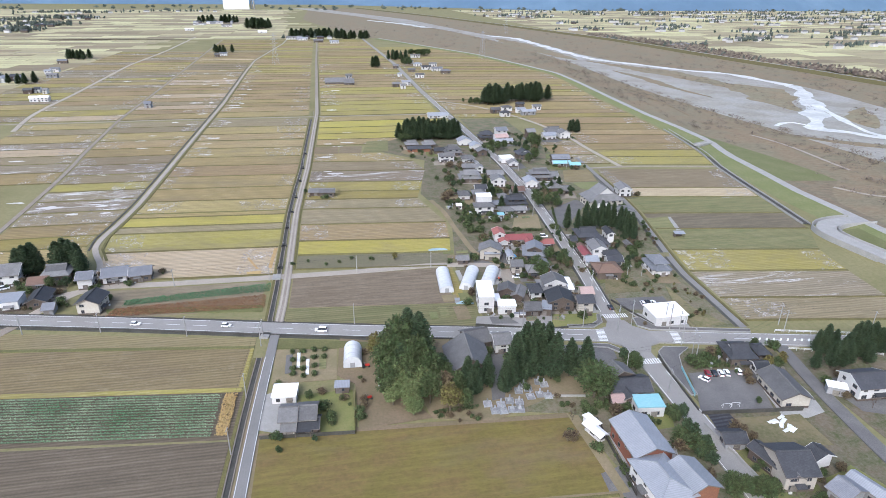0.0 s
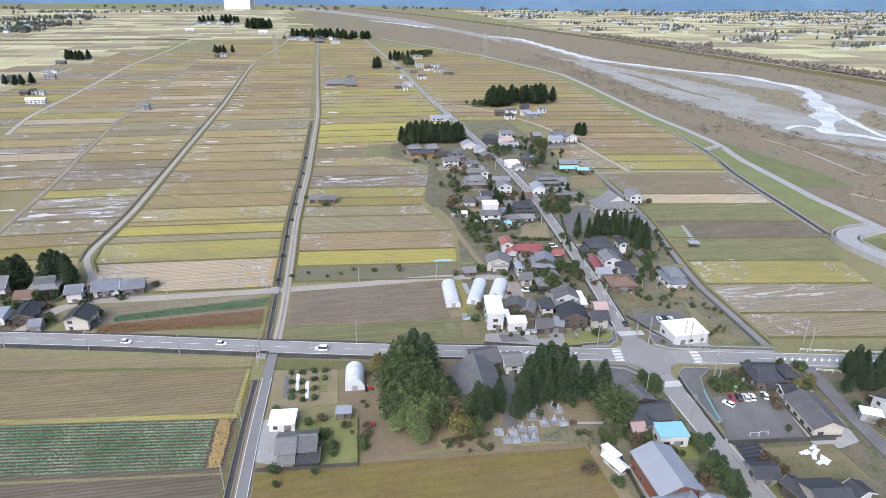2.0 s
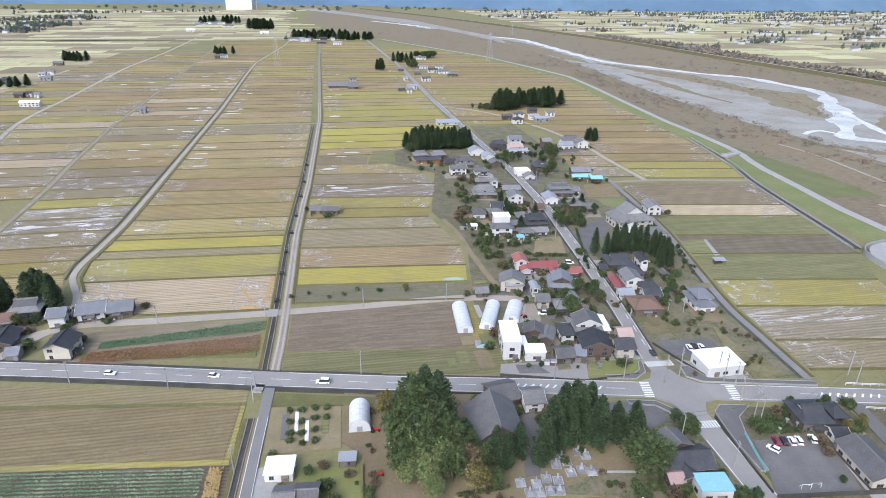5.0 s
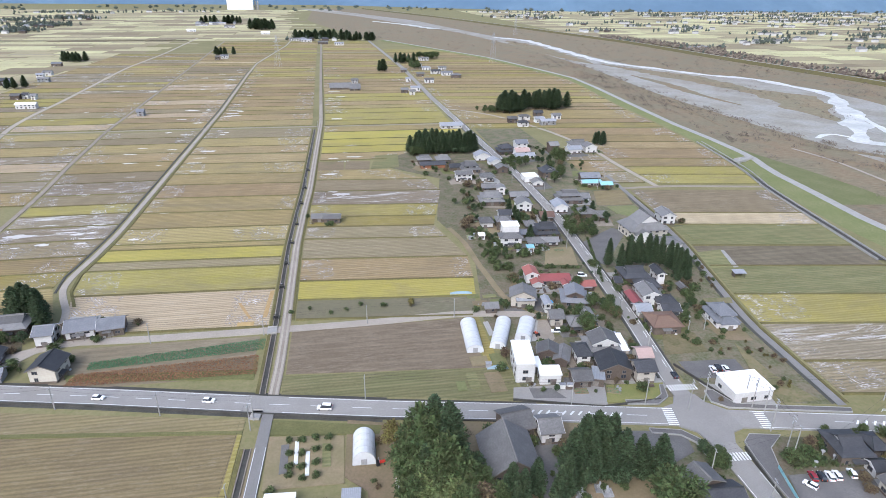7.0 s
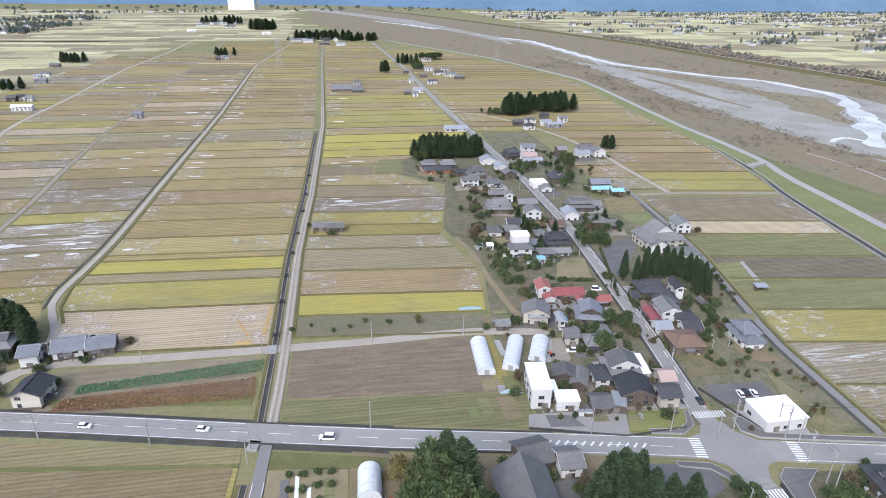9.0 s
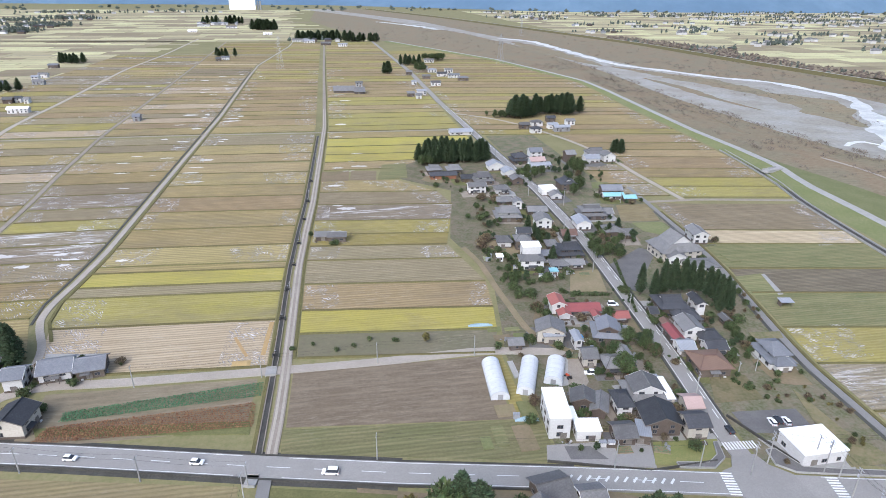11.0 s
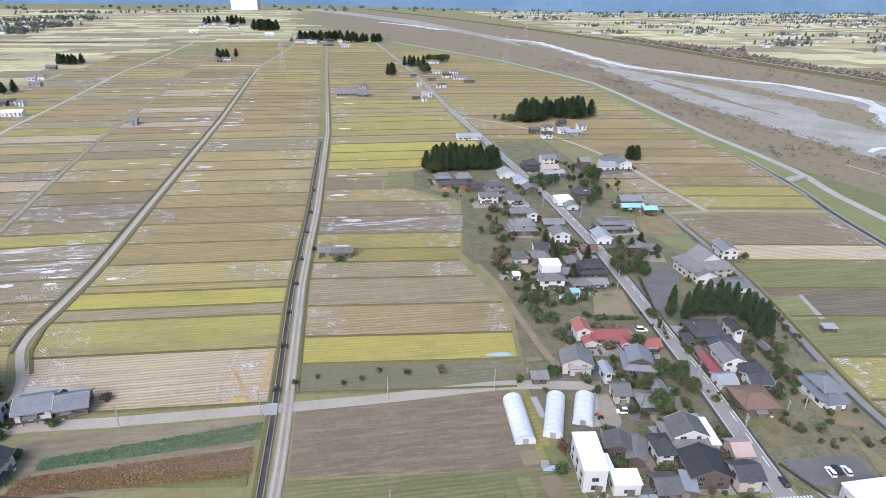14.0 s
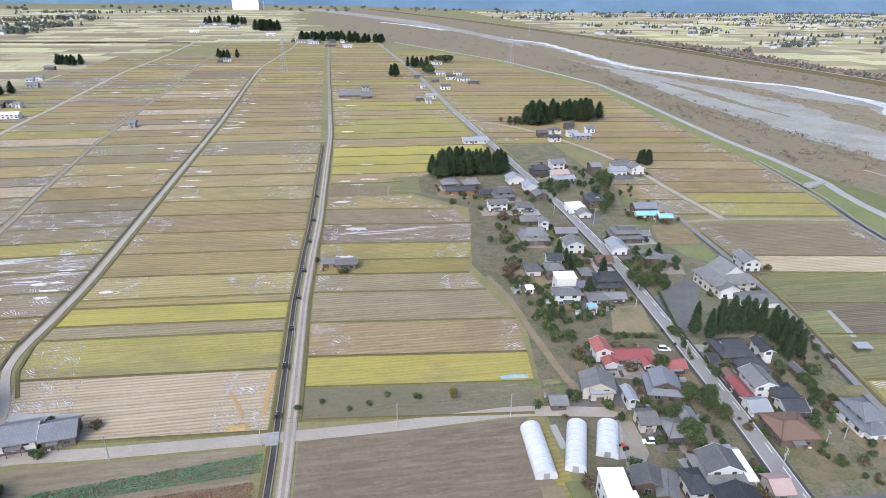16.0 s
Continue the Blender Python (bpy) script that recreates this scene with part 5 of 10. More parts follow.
# ---- vehicles ----
def car(x, y, z, turn, paint="white", long=3.5, wide=1.5, high=1.5, label=""):
    c = thing("car", x, y, z, turn, label or paint + " small car standing on asphalt", "car")
    b = Shape()
    a, w = long / 2, wide / 2
    b.hull([(-a + .08, -w, .28), (a - .08, -w, .28), (a - .08, w, .28), (-a + .08, w, .28)], [(-a, -w, .62), (a, -w, .62), (a, w, .62), (-a, w, .62)])
    b.hull([(-a, -w, .62), (a, -w, .62), (a, w, .62), (-a, w, .62)], [(-a + .06, -w + .05, .92), (a - .1, -w + .05, .82), (a - .1, w - .05, .82), (-a + .06, w - .05, .92)])
    part("body", b, CARS[paint], c)
    cb = Shape()
    cb.hull([(-a + .1, -w + .07, .9), (a - .95, -w + .07, .85), (a - .95, w - .07, .85), (-a + .1, w - .07, .9)], [(-a + .35, -w + .22, high - .1), (a - 1.65, -w + .22, high - .1), (a - 1.65, w - .22, high - .1), (-a + .35, w - .22, high - .1)])
    part("cabin_glass", cb, GLASS, c)
    rf = Shape()
    rf.hull([(-a + .3, -w + .19, high - .12), (a - 1.58, -w + .19, high - .12), (a - 1.58, w - .19, high - .12), (-a + .3, w - .19, high - .12)], [(-a + .45, -w + .28, high), (a - 1.75, -w + .28, high), (a - 1.75, w - .28, high), (-a + .45, w - .28, high)])
    part("roof", rf, CARS[paint], c)
    for sx in (-1, 1):
        for sy in (-1, 1):
            t = Shape()
            t.tube((sx * (a - .7), sy * (w - .18), .3), (sx * (a - .7), sy * (w + .01), .3), .3, .3, 10)
            wh = part("wheel", t, TYRE, c)
            hb = Shape()
            hb.tube((sx * (a - .7), sy * (w - .1), .3), (sx * (a - .7), sy * (w + .02), .3), .17, .17, 8)
            part("rim", hb, STEEL, wh)
    for sy in (-1, 1):
        hl = Shape()
        hl.box(a - .12, sy * (w - .3) - .16, .62, a + .01, sy * (w - .3) + .16, .76)
        part("headlight", hl, PAINT, c)
        tl = Shape()
        tl.box(-a - .01, sy * (w - .14) - .09, .6, -a + .1, sy * (w - .14) + .09, .88)
        part("tail_light", tl, ORANGE, c)
    return c


# ---- poles and wires ----
def utility_pole(x, y, h=10.0, turn=0.0, arms=2, label="grey concrete utility pole with crossarms"):
    p = thing("utility_pole", x, y, 0, turn, label, "pole", "utility poles")
    s_ = Shape()
    s_.tube((0, 0, -0.2), (0, 0, h), 0.19, 0.11, 8)
    part("pole", s_, CONCRETE, p)
    for i in range(arms):
        a = Shape()
        a.box(-0.9, -0.06, h - 0.5 - 0.9 * i, 0.9, 0.06, h - 0.38 - 0.9 * i)
        bar = part("crossarm", a, STEEL, p)
    if arms > 1:
        t = Shape()
        t.tube((0.35, 0, h - 2.9), (0.35, 0, h - 2.1), 0.24, 0.24, 8)
        part("transformer", t, STEEL, p)
    return p


def wires(poles, h=10.0):
    """Cables that sag from pole to pole."""
    for (x0, y0), (x1, y1) in zip(poles[:-1], poles[1:]):
        d = Vector((x1 - x0, y1 - y0, 0)).normalized()
        n_ = Vector((d.y, -d.x, 0))
        for u in (-0.8, 0.8):
            s_ = Shape()
            for i in range(9):
                f = i / 8
                q = Vector((x0 + (x1 - x0) * f, y0 + (y1 - y0) * f, h - 0.2 - 4 * 0.7 * f * (1 - f))) + n_ * u
                for k in range(3):
                    a = 2.094 * k
                    s_.v.append(tuple(q + n_ * 0.022 * math.cos(a) + Vector((0, 0, 0.022 * math.sin(a)))))
                if i:
                    for k in range(3):
                        s_.f.append((3 * i - 3 + k, 3 * i - 3 + (k + 1) % 3, 3 * i + (k + 1) % 3, 3 * i + k))
            solid("power_cable", s_, TYRE, "thin dark overhead cable between poles", "cable", "overhead cables")


# ---- polytunnels ----
def tunnel(x, y, turn, w, d, h, label="white polythene greenhouse tunnel with hoops", wall=0.9):
    """An arched tunnel, its length along y."""
    g_ = thing("greenhouse_tunnel", x, y, 0, turn, label, "greenhouse", "greenhouse tunnels")
    n_ = 12

    def arch(r0, r1):
        pts = [(-r0, 0.0)]
        for i in range(n_ + 1):
            a = math.pi * i / n_
            pts.append((-r0 * math.cos(a), wall + (r1 - wall) * math.sin(a)))
        return pts + [(r0, 0.0)]
    pts = arch(w / 2, h)
    s_ = Shape()
    for (a, z0), (b, z1) in zip(pts[:-1], pts[1:]):
        s_.face((a, -d / 2, z0), (b, -d / 2, z1), (b, d / 2, z1), (a, d / 2, z0))
    part("cover", s_, FILM, g_)
    for e in (-1, 1):
        f = Shape()
        f.face(*[(a, e * d / 2, z) for a, z in (pts if e < 0 else pts[::-1])])
        end = part("end_panel", f, FILM, g_)
        dr = Shape()
        dr.box(-0.8, e * d / 2 - 0.05, 0.0, 0.8, e * d / 2 + 0.05, 2.0)
        part("door", dr, WALLS["grey"], end)
    outer = arch(w / 2 + 0.02, h + 0.02)
    k = max(3, int(d / 2.2))
    for j in range(k + 1):
        yy = -d / 2 + d * j / k
        hs = Shape()
        for (a, z0), (b, z1) in zip(outer[:-1], outer[1:]):
            hs.tube((a, yy, z0), (b, yy, z1), 0.03, 0.03, 4)
        part("hoop", hs, STEEL, g_)
    base = Shape()
    for e in (-1, 1):
        base.box(e * w / 2 - 0.08, -d / 2, 0, e * w / 2 + 0.08, d / 2, 0.5)
    part("skirting", base, WALLS["grey"], g_)
    return g_


def wall_run(name, pts, h, thick, material, label):
    return solid(name, ribbon(Shape(), pts, thick, -0.1, h), material, label, "wall", kind="structure")


def hedge(x0, y0, x1, y1, h, w, label="clipped dark green hedge"):
    r_ = random.Random(int(x0 * 13 + y0))
    a, b = Vector((x0, y0, 0)), Vector((x1, y1, 0))
    d = (b - a).normalized()
    n_ = Vector((d.y, -d.x, 0))
    s_ = Shape()
    ln = (b - a).length
    for i in range(max(2, int(ln / 1.2))):
        p = a.lerp(b, r_.random()) + n_ * r_.uniform(-w, w) * 0.2
        blob(s_, (p.x, p.y, h * 0.5), w * 0.55, r_, 6, 4, h / w * 0.9)
    for i in range(int(ln * (h + w) * 14)):
        u, sd = r_.random(), r_.choice((-1, 0, 1))
        p = a.lerp(b, u) + n_ * (sd * w / 2 * r_.uniform(0.8, 1.1) if sd else r_.uniform(-w, w) / 2)
        z = r_.uniform(0.2, h) if sd else h * r_.uniform(0.92, 1.06)
        spray(s_, (p.x, p.y, z), n_ * sd + Vector((0, 0, 0.4 if sd else 1)), r_.uniform(0.3, 0.5), r_)
    return solid("hedge", s_, LEAF, label, "hedge")

# village houses west of the road
house(80.8, 312.7, -5, 8.0, 6.0, 2, "flat", "white", "white", eave=8.2, label="white flat-roofed block of a three-tier house")
house(79.1, 305.4, -5, 9.9, 6.0, 2, "hip", "grey", "white", eave=5.2)
house(91.5, 304.2, -5, 7.3, 6.0, 1, "hip", "grey", "white")
house(100.3, 315.6, -5, 8.6, 7.0, 2, "irimoya", "dark", "wood", skirt=True)
house(97.9, 303.8, -5, 8.1, 5.0, 1, "gable", "grey", "white")
house(86.6, 297.1, -5, 3.3, 3.0, 1, "flat", "cyan", "white", eave=2.4, name="garden_shed")
house(67.4, 315.5, -5, 2.9, 3.0, 1, "flat", "white", "white", eave=2.4, name="garden_shed")
house(76.9, 266.4, 85, 7.0, 4.6, 2, "gable", "red", "white")
house(86.2, 263.9, -5, 12.4, 6.0, 1, "gable", "red", "beige")
house(78.0, 261.0, 85, 4.5, 3.8, 1, "gable", "red", "white")
house(89.6, 259.4, 85, 6.0, 2.1, 1, "gable", "red", "white")
house(97.0, 256.3, -5, 7.4, 5.0, 1, "gable", "red", "wood")
house(67.9, 247.6, 76, 7.2, 9.0, 2, "gable", "grey", "beige", eave=5.2, label="grey-roofed two-storey storehouse with beige siding")
house(68.2, 245.3, -5, 6.4, 3.5, 1, "gable", "silver", "beige", eave=4.0, name="annex")
house(54.3, 243.9, -5, 4.3, 4.0, 1, "gable", "grey", "wood", name="garden_shed")
house(75.7, 242.0, 85, 6.0, 2.0, 2, "gable", "silver", "white", eave=4.0, name="storage_shed")
house(88.5, 246.0, 74, 7.7, 6.5, 2, "gable", "blue", "wood", skirt=True)
house(95.2, 240.9, 85, 4.0, 2.0, 1, "gable", "grey", "wood", name="garden_shed")
house(75.4, 231.1, -5, 4.3, 6.0, 2, "gable", "grey", "beige", eave=4.2)
house(82.5, 226.4, -5, 6.6, 7.0, 1, "hip", "grey", "wood", eave=3.4)
house(86.5, 227.2, 85, 9.0, 3.4, 2, "gable", "grey", "redwood", eave=5.0)
house(85.3, 211.0, 83, 6.9, 8.5, 2, "gable", "grey", "white", skirt=True)
house(91.7, 210.3, -8, 2.1, 10.5, 1, "flat", "white", "beige", eave=3.2, name="annex")
house(65.6, 210.2, 72, 5.3, 6.5, 1, "gable", "grey", "wood", eave=3.4, name="storage_shed")
house(69.5, 207.4, 64, 7.8, 4.0, 1, "gable", "grey", "wood", eave=3.0, name="storage_shed")
house(75.7, 206.2, -5, 4.0, 7.0, 2, "hip", "dark", "white", eave=4.6)
house(83.3, 198.3, 81, 8.9, 9.5, 2, "gable", "dark", "wood", eave=4.2)
house(96.1, 203.3, -5, 4.4, 6.0, 1, "gable", "pink", "beige", eave=3.4)
house(91.4, 193.8, -5, 5.7, 6.0, 2, "gable", "dark", "beige", eave=5.0)
house(54.6, 203.9, -8, 5.8, 13.2, 2, "flat", "white", "white", eave=7.0, name="warehouse", label="tall white box-shaped warehouse with a flat roof")
house(59.5, 204.1, -5, 2.0, 5.0, 1, "flat", "white", "grey", name="lean_to")
house(61.6, 197.4, -8, 6.6, 4.8, 1, "flat", "white", "white", eave=3.6, name="workshop", label="low white flat-roofed workshop building")
house(70.9, 194.8, -5, 5.3, 6.0, 1, "gable", "grey", "wood", eave=3.2)
house(76.7, 194.4, -21, 3.6, 6.3, 1, "flat", "silver", "wood", eave=3.0, name="carport")

# houses further up the west side
house(73.8, 332.2, -5, 6.0, 7.0, 1, "hip", "grey", "white", eave=3.4)
house(81.9, 328.7, -5, 6.9, 7.0, 2, "hip", "grey", "wood")
house(85.0, 337.9, -5, 6.1, 6.0, 2, "gable", "dark", "white")
house(85.2, 367.7, -5, 10.5, 8.0, 2, "irimoya", "grey", "white", skirt=True)
house(89.7, 391.6, -5, 8.3, 6.0, 1, "gable", "grey", "wood")
house(94.8, 382.2, 85, 6.0, 4.0, 2, "gable", "grey", "white")
house(86.8, 433.3, 1, 9.2, 8.0, 2, "irimoya", "grey", "white", skirt=True)
house(93.3, 411.2, 1, 7.9, 7.0, 1, "hip", "grey", "white", eave=3.6)
house(78.5, 413.8, 1, 10.2, 6.0, 2, "gable", "grey", "white")
house(59.4, 458.3, 1, 8.5, 8.0, 1, "irimoya", "grey", "wood", eave=3.6)
house(72.5, 456.7, 1, 8.6, 8.0, 1, "irimoya", "grey", "wood", eave=3.6)
house(63.6, 446.8, 1, 16.7, 6.0, 1, "gable", "dark", "redwood")
house(77.9, 438.4, 1, 7.7, 6.0, 1, "gable", "dark", "wood")
house(101.8, 461.4, 91, 9.0, 10.0, 1, "gable", "silver", "white", eave=4.0)
house(106.8, 445.1, 91, 9.0, 7.5, 1, "gable", "silver", "white", eave=4.0)
house(108.0, 429.9, 91, 8.0, 6.6, 1, "gable", "grey", "wood", eave=3.5)
house(100.0, 353.5, 85, 9.0, 7.8, 2, "gable", "grey", "white")
house(103.3, 373.5, -5, 10.0, 7.0, 1, "gable", "grey", "wood")
house(108.2, 338.0, -5, 6.6, 7.0, 1, "gable", "rust", "wood")
house(95.5, 326.1, -5, 4.5, 7.0, 1, "hip", "grey", "wood")
house(99.8, 571.7, 1, 18.8, 9.0, 1, "gable", "silver", "white", name="storage_shed")
house(88.2, 315.1, -5, 3.8, 5.0, 1, "gable", "blue", "wood")

# farm barn and sheds among the paddies
house(-11.9, 352.7, -3, 6.7, 5.0, 1, "gable", "grey", "wood", name="barn", label="long low weathered farm barn with a grey roof")
house(-5.1, 350.0, -3, 8.2, 5.0, 1, "gable", "grey", "wood", eave=3.2, name="barn", label="long low weathered farm barn with a grey roof")
house(7.8, 803.7, 0, 24.6, 18.0, 1, "gable", "grey", "wood", name="barn")
house(24.9, 794.3, 0, 11.8, 18.0, 1, "gable", "grey", "wood", name="barn")

# houses east of the village road
house(149.7, 309.7, 92, 14.0, 19.4, 2, "irimoya", "grey", "beige", eave=4.8, name="temple_hall", label="large grey tiled temple hall with white gables", pitch=0.62)
house(145.7, 301.9, 85, 6.0, 7.8, 1, "gable", "grey", "white", eave=4.0, name="temple_porch")
house(153.8, 294.4, -5, 13.6, 9.0, 1, "hip", "grey", "white", name="temple_annex", pitch=0.25)
house(170.1, 325.0, 82, 10.8, 7.0, 2, "gable", "grey", "white")
house(120.0, 259.8, -5, 9.7, 10.0, 1, "irimoya", "dark", "wood", eave=4.4)
house(122.1, 251.9, -5, 8.5, 8.0, 1, "hip", "dark", "wood", eave=3.2)
house(130.9, 259.0, 85, 8.0, 3.0, 2, "gable", "dark", "white", name="storehouse")
house(136.1, 248.1, 85, 4.0, 2.0, 1, "gable", "grey", "wood", name="garden_shed")
house(117.8, 242.1, 85, 9.0, 6.9, 2, "gable", "grey", "white", eave=5.0)
house(111.0, 240.4, 85, 9.0, 3.0, 1, "gable", "red", "wood", eave=3.4)
house(122.0, 236.3, -5, 6.8, 7.0, 1, "hip", "dark", "wood", eave=3.6)
house(120.7, 230.8, -5, 6.2, 6.0, 1, "gable", "dark", "white", eave=3.4)
house(110.6, 232.5, -5, 4.9, 6.0, 1, "gable", "silver", "white", eave=3.2)
house(113.5, 222.1, -5, 10.0, 10.0, 1, "hip", "rust", "wood", eave=3.6, label="low rust brown roofed workshop with dark boards", pitch=0.30)
house(112.5, 247.7, 85, 5.0, 2.4, 1, "gable", "rust", "wood", name="garden_shed")
house(137.8, 223.7, -5, 5.4, 9.0, 2, "hip", "blue", "white", skirt=True)
house(136.9, 218.9, -5, 5.4, 6.0, 1, "hip", "blue", "white", eave=3.2)
house(119.0, 181.8, 0, 12.7, 9.8, 1, "flat", "white", "white", eave=4.0, name="shop_building", label="white flat-roofed shop beside the crossroads")
house(130.6, 363.9, -5, 11.3, 8.0, 2, "irimoya", "grey", "wood", skirt=True)
house(119.9, 349.8, 85, 10.0, 7.1, 1, "gable", "silver", "white", eave=4.0)
house(138.2, 365.0, -5, 8.8, 7.0, 1, "gable", "grey", "white")
house(130.9, 336.4, 85, 8.0, 8.4, 1, "hip", "grey", "wood", eave=4.0)
house(136.7, 334.1, -5, 6.7, 7.0, 1, "gable", "grey", "wood")
house(157.2, 398.1, -5, 11.7, 8.0, 2, "gable", "blue", "wood", eave=4.6)
house(155.9, 391.6, -5, 11.4, 5.0, 1, "gable", "cyan", "white")
house(163.5, 386.2, -5, 6.9, 5.0, 1, "gable", "cyan", "wood", name="garden_shed")
house(120.0, 404.9, 1, 8.8, 8.0, 1, "flat", "white", "white", eave=4.4)
house(122.6, 398.7, 85, 10.0, 6.2, 1, "gable", "grey", "white")
house(135.3, 414.6, 91, 10.0, 9.3, 2, "irimoya", "dark", "wood", eave=4.6)
house(132.5, 465.6, 1, 9.8, 8.0, 2, "gable", "pink", "white", eave=5.0)
house(123.8, 477.5, 1, 9.1, 9.0, 2, "hip", "dark", "wood", skirt=True)
house(139.0, 489.8, 1, 8.9, 8.0, 2, "gable", "blue", "white")
house(159.7, 474.6, 1, 6.4, 8.0, 2, "gable", "grey", "wood", eave=6.5)
house(182.1, 481.6, 1, 12.7, 10.0, 2, "irimoya", "grey", "white")
house(174.8, 471.3, 1, 10.2, 8.0, 1, "gable", "silver", "white", eave=3.8)
house(187.8, 472.4, 91, 9.0, 8.6, 2, "gable", "grey", "white")
house(133.3, 461.9, 1, 14.4, 6.0, 1, "gable", "silver", "white")
house(111.8, 257.5, -5, 2.3, 5.0, 1, "gable", "dark", "wood", name="garden_shed")

# hamlets up the road
house(159.7, 585.8, 1, 8.1, 6.0, 2, "gable", "grey", "wood", eave=4.0)
house(174.1, 595.2, 1, 9.8, 6.0, 2, "hip", "grey", "white", eave=4.0)
house(164.9, 568.5, 1, 9.2, 6.0, 2, "hip", "dark", "white", eave=4.0)
house(184.6, 583.0, 1, 8.1, 6.0, 2, "gable", "silver", "white", eave=4.0)
house(189.1, 571.9, 1, 13.5, 6.0, 2, "gable", "silver", "grey", eave=4.0)
house(205.7, 596.2, 1, 7.6, 6.0, 2, "gable", "grey", "white", eave=4.0)
house(192.7, 611.7, 1, 7.9, 6.0, 2, "gable", "dark", "wood", eave=4.0)
house(100.7, 947.2, 0, 7.9, 7.0, 2, "gable", "grey", "wood", eave=4.2)
house(128.8, 1007.0, 0, 12.7, 7.0, 2, "hip", "grey", "white", eave=4.2)
house(136.6, 968.2, 0, 12.1, 7.0, 2, "hip", "silver", "white", eave=4.2)
house(143.6, 926.7, 0, 13.0, 7.0, 2, "gable", "dark", "white", eave=4.2)
house(157.1, 909.1, 0, 15.3, 7.0, 2, "gable", "blue", "white", eave=4.2)
house(164.9, 882.2, 0, 13.3, 7.0, 2, "hip", "blue", "wood", eave=4.2)
house(118.5, 901.7, 0, 9.9, 7.0, 2, "gable", "grey", "wood", eave=4.2)
house(121.8, 842.6, 0, 11.4, 7.0, 2, "gable", "grey", "white", eave=4.2)
house(95.2, 778.2, 0, 10.2, 7.0, 2, "gable", "silver", "white", eave=4.2)
house(80.9, 764.6, 0, 7.8, 7.0, 2, "gable", "grey", "wood", eave=4.2)
house(150.4, 1092.3, 0, 15.8, 7.0, 2, "gable", "grey", "white", eave=4.2)
house(160.3, 966.4, 0, 11.0, 7.0, 2, "gable", "grey", "white", eave=4.2)
house(88.0, 749.5, 0, 5.6, 7.0, 2, "gable", "grey", "white", eave=4.2)
house(96.0, 854.1, 0, 5.4, 7.0, 2, "hip", "silver", "white", eave=4.2)
house(-76.4, 1497.8, 0, 25.4, 10.0, 2, "gable", "grey", "white", eave=4.4)
house(-51.9, 1468.4, 0, 21.3, 10.0, 2, "gable", "silver", "white", eave=4.4)
house(-16.7, 1413.0, 0, 20.5, 10.0, 2, "gable", "grey", "wood", eave=4.4)
house(16.6, 1386.1, 0, 18.4, 10.0, 2, "gable", "silver", "white", eave=4.4)
house(-370.1, 2036.3, 0, 34.1, 10.0, 2, "gable", "grey", "white", eave=4.4)
house(-337.2, 2122.6, 0, 43.9, 10.0, 2, "gable", "silver", "white", eave=4.4)
house(-281.3, 1959.8, 0, 28.4, 10.0, 2, "gable", "grey", "white", eave=4.4)
house(-354.0, 1798.3, 0, 20.9, 10.0, 2, "gable", "white", "white", eave=4.4)
house(-158.9, 1698.6, 0, 20.4, 10.0, 2, "gable", "white", "white", eave=4.4)
house(-176.5, 1151.2, 0, 11.5, 7.0, 2, "gable", "blue", "white", eave=4.4)
house(-185.2, 1135.6, 0, 7.1, 7.0, 2, "gable", "grey", "wood", eave=4.4)
house(-375.2, 961.7, 0, 10.5, 7.0, 2, "gable", "grey", "white", eave=4.4)
house(-374.4, 936.2, 0, 8.0, 7.0, 2, "gable", "silver", "white", eave=4.4)
house(-401.6, 1063.4, 0, 13.2, 7.0, 2, "gable", "blue", "wood", eave=4.4)
house(-355.0, 896.8, 0, 12.6, 7.0, 2, "gable", "grey", "grey", eave=4.4)
house(-331.9, 766.6, 0, 8.5, 7.0, 2, "gable", "grey", "wood", eave=4.4)
house(-324.3, 772.2, 0, 6.1, 7.0, 2, "gable", "dark", "white", eave=4.4)
house(-313.4, 764.7, 0, 4.3, 7.0, 2, "gable", "grey", "white", eave=4.4)
house(-298.7, 710.8, 0, 18.0, 7.0, 2, "gable", "white", "white", eave=4.4)
house(-180.0, 660.2, 0, 5.8, 7.0, 2, "gable", "blue", "grey", eave=4.4)
house(26.7, 845.2, 0, 8.1, 7.0, 2, "gable", "grey", "grey", eave=4.4)

# farmhouses to the west
house(-93.0, 250.6, 8, 8.9, 9.0, 2, "gable", "blue", "white", eave=3.8)
house(-83.1, 250.9, 8, 7.9, 8.0, 1, "gable", "blue", "wood", eave=3.4)
house(-96.4, 251.1, 8, 5.2, 6.0, 1, "flat", "silver", "wood", name="carport")
house(-93.9, 224.8, 85, 8.8, 8.0, 2, "gable", "dark", "beige", label="two-storey house with beige siding beside the road")
house(-102.9, 246.2, 4, 5.3, 7.0, 2, "gable", "blue", "white")
house(-116.9, 255.6, 4, 9.6, 10.0, 1, "irimoya", "grey", "wood", eave=4.0)
house(-122.0, 249.8, 4, 6.7, 7.0, 1, "gable", "rust", "wood")
house(-137.7, 256.8, 4, 13.1, 11.0, 2, "gable", "grey", "white")
house(-116.2, 234.7, 94, 10.0, 6.6, 1, "gable", "dark", "wood")
house(-109.2, 225.2, 4, 3.3, 5.0, 1, "gable", "blue", "grey", name="garden_shed")
house(-126.2, 231.9, 4, 9.3, 8.0, 1, "flat", "silver", "white", eave=4.0)

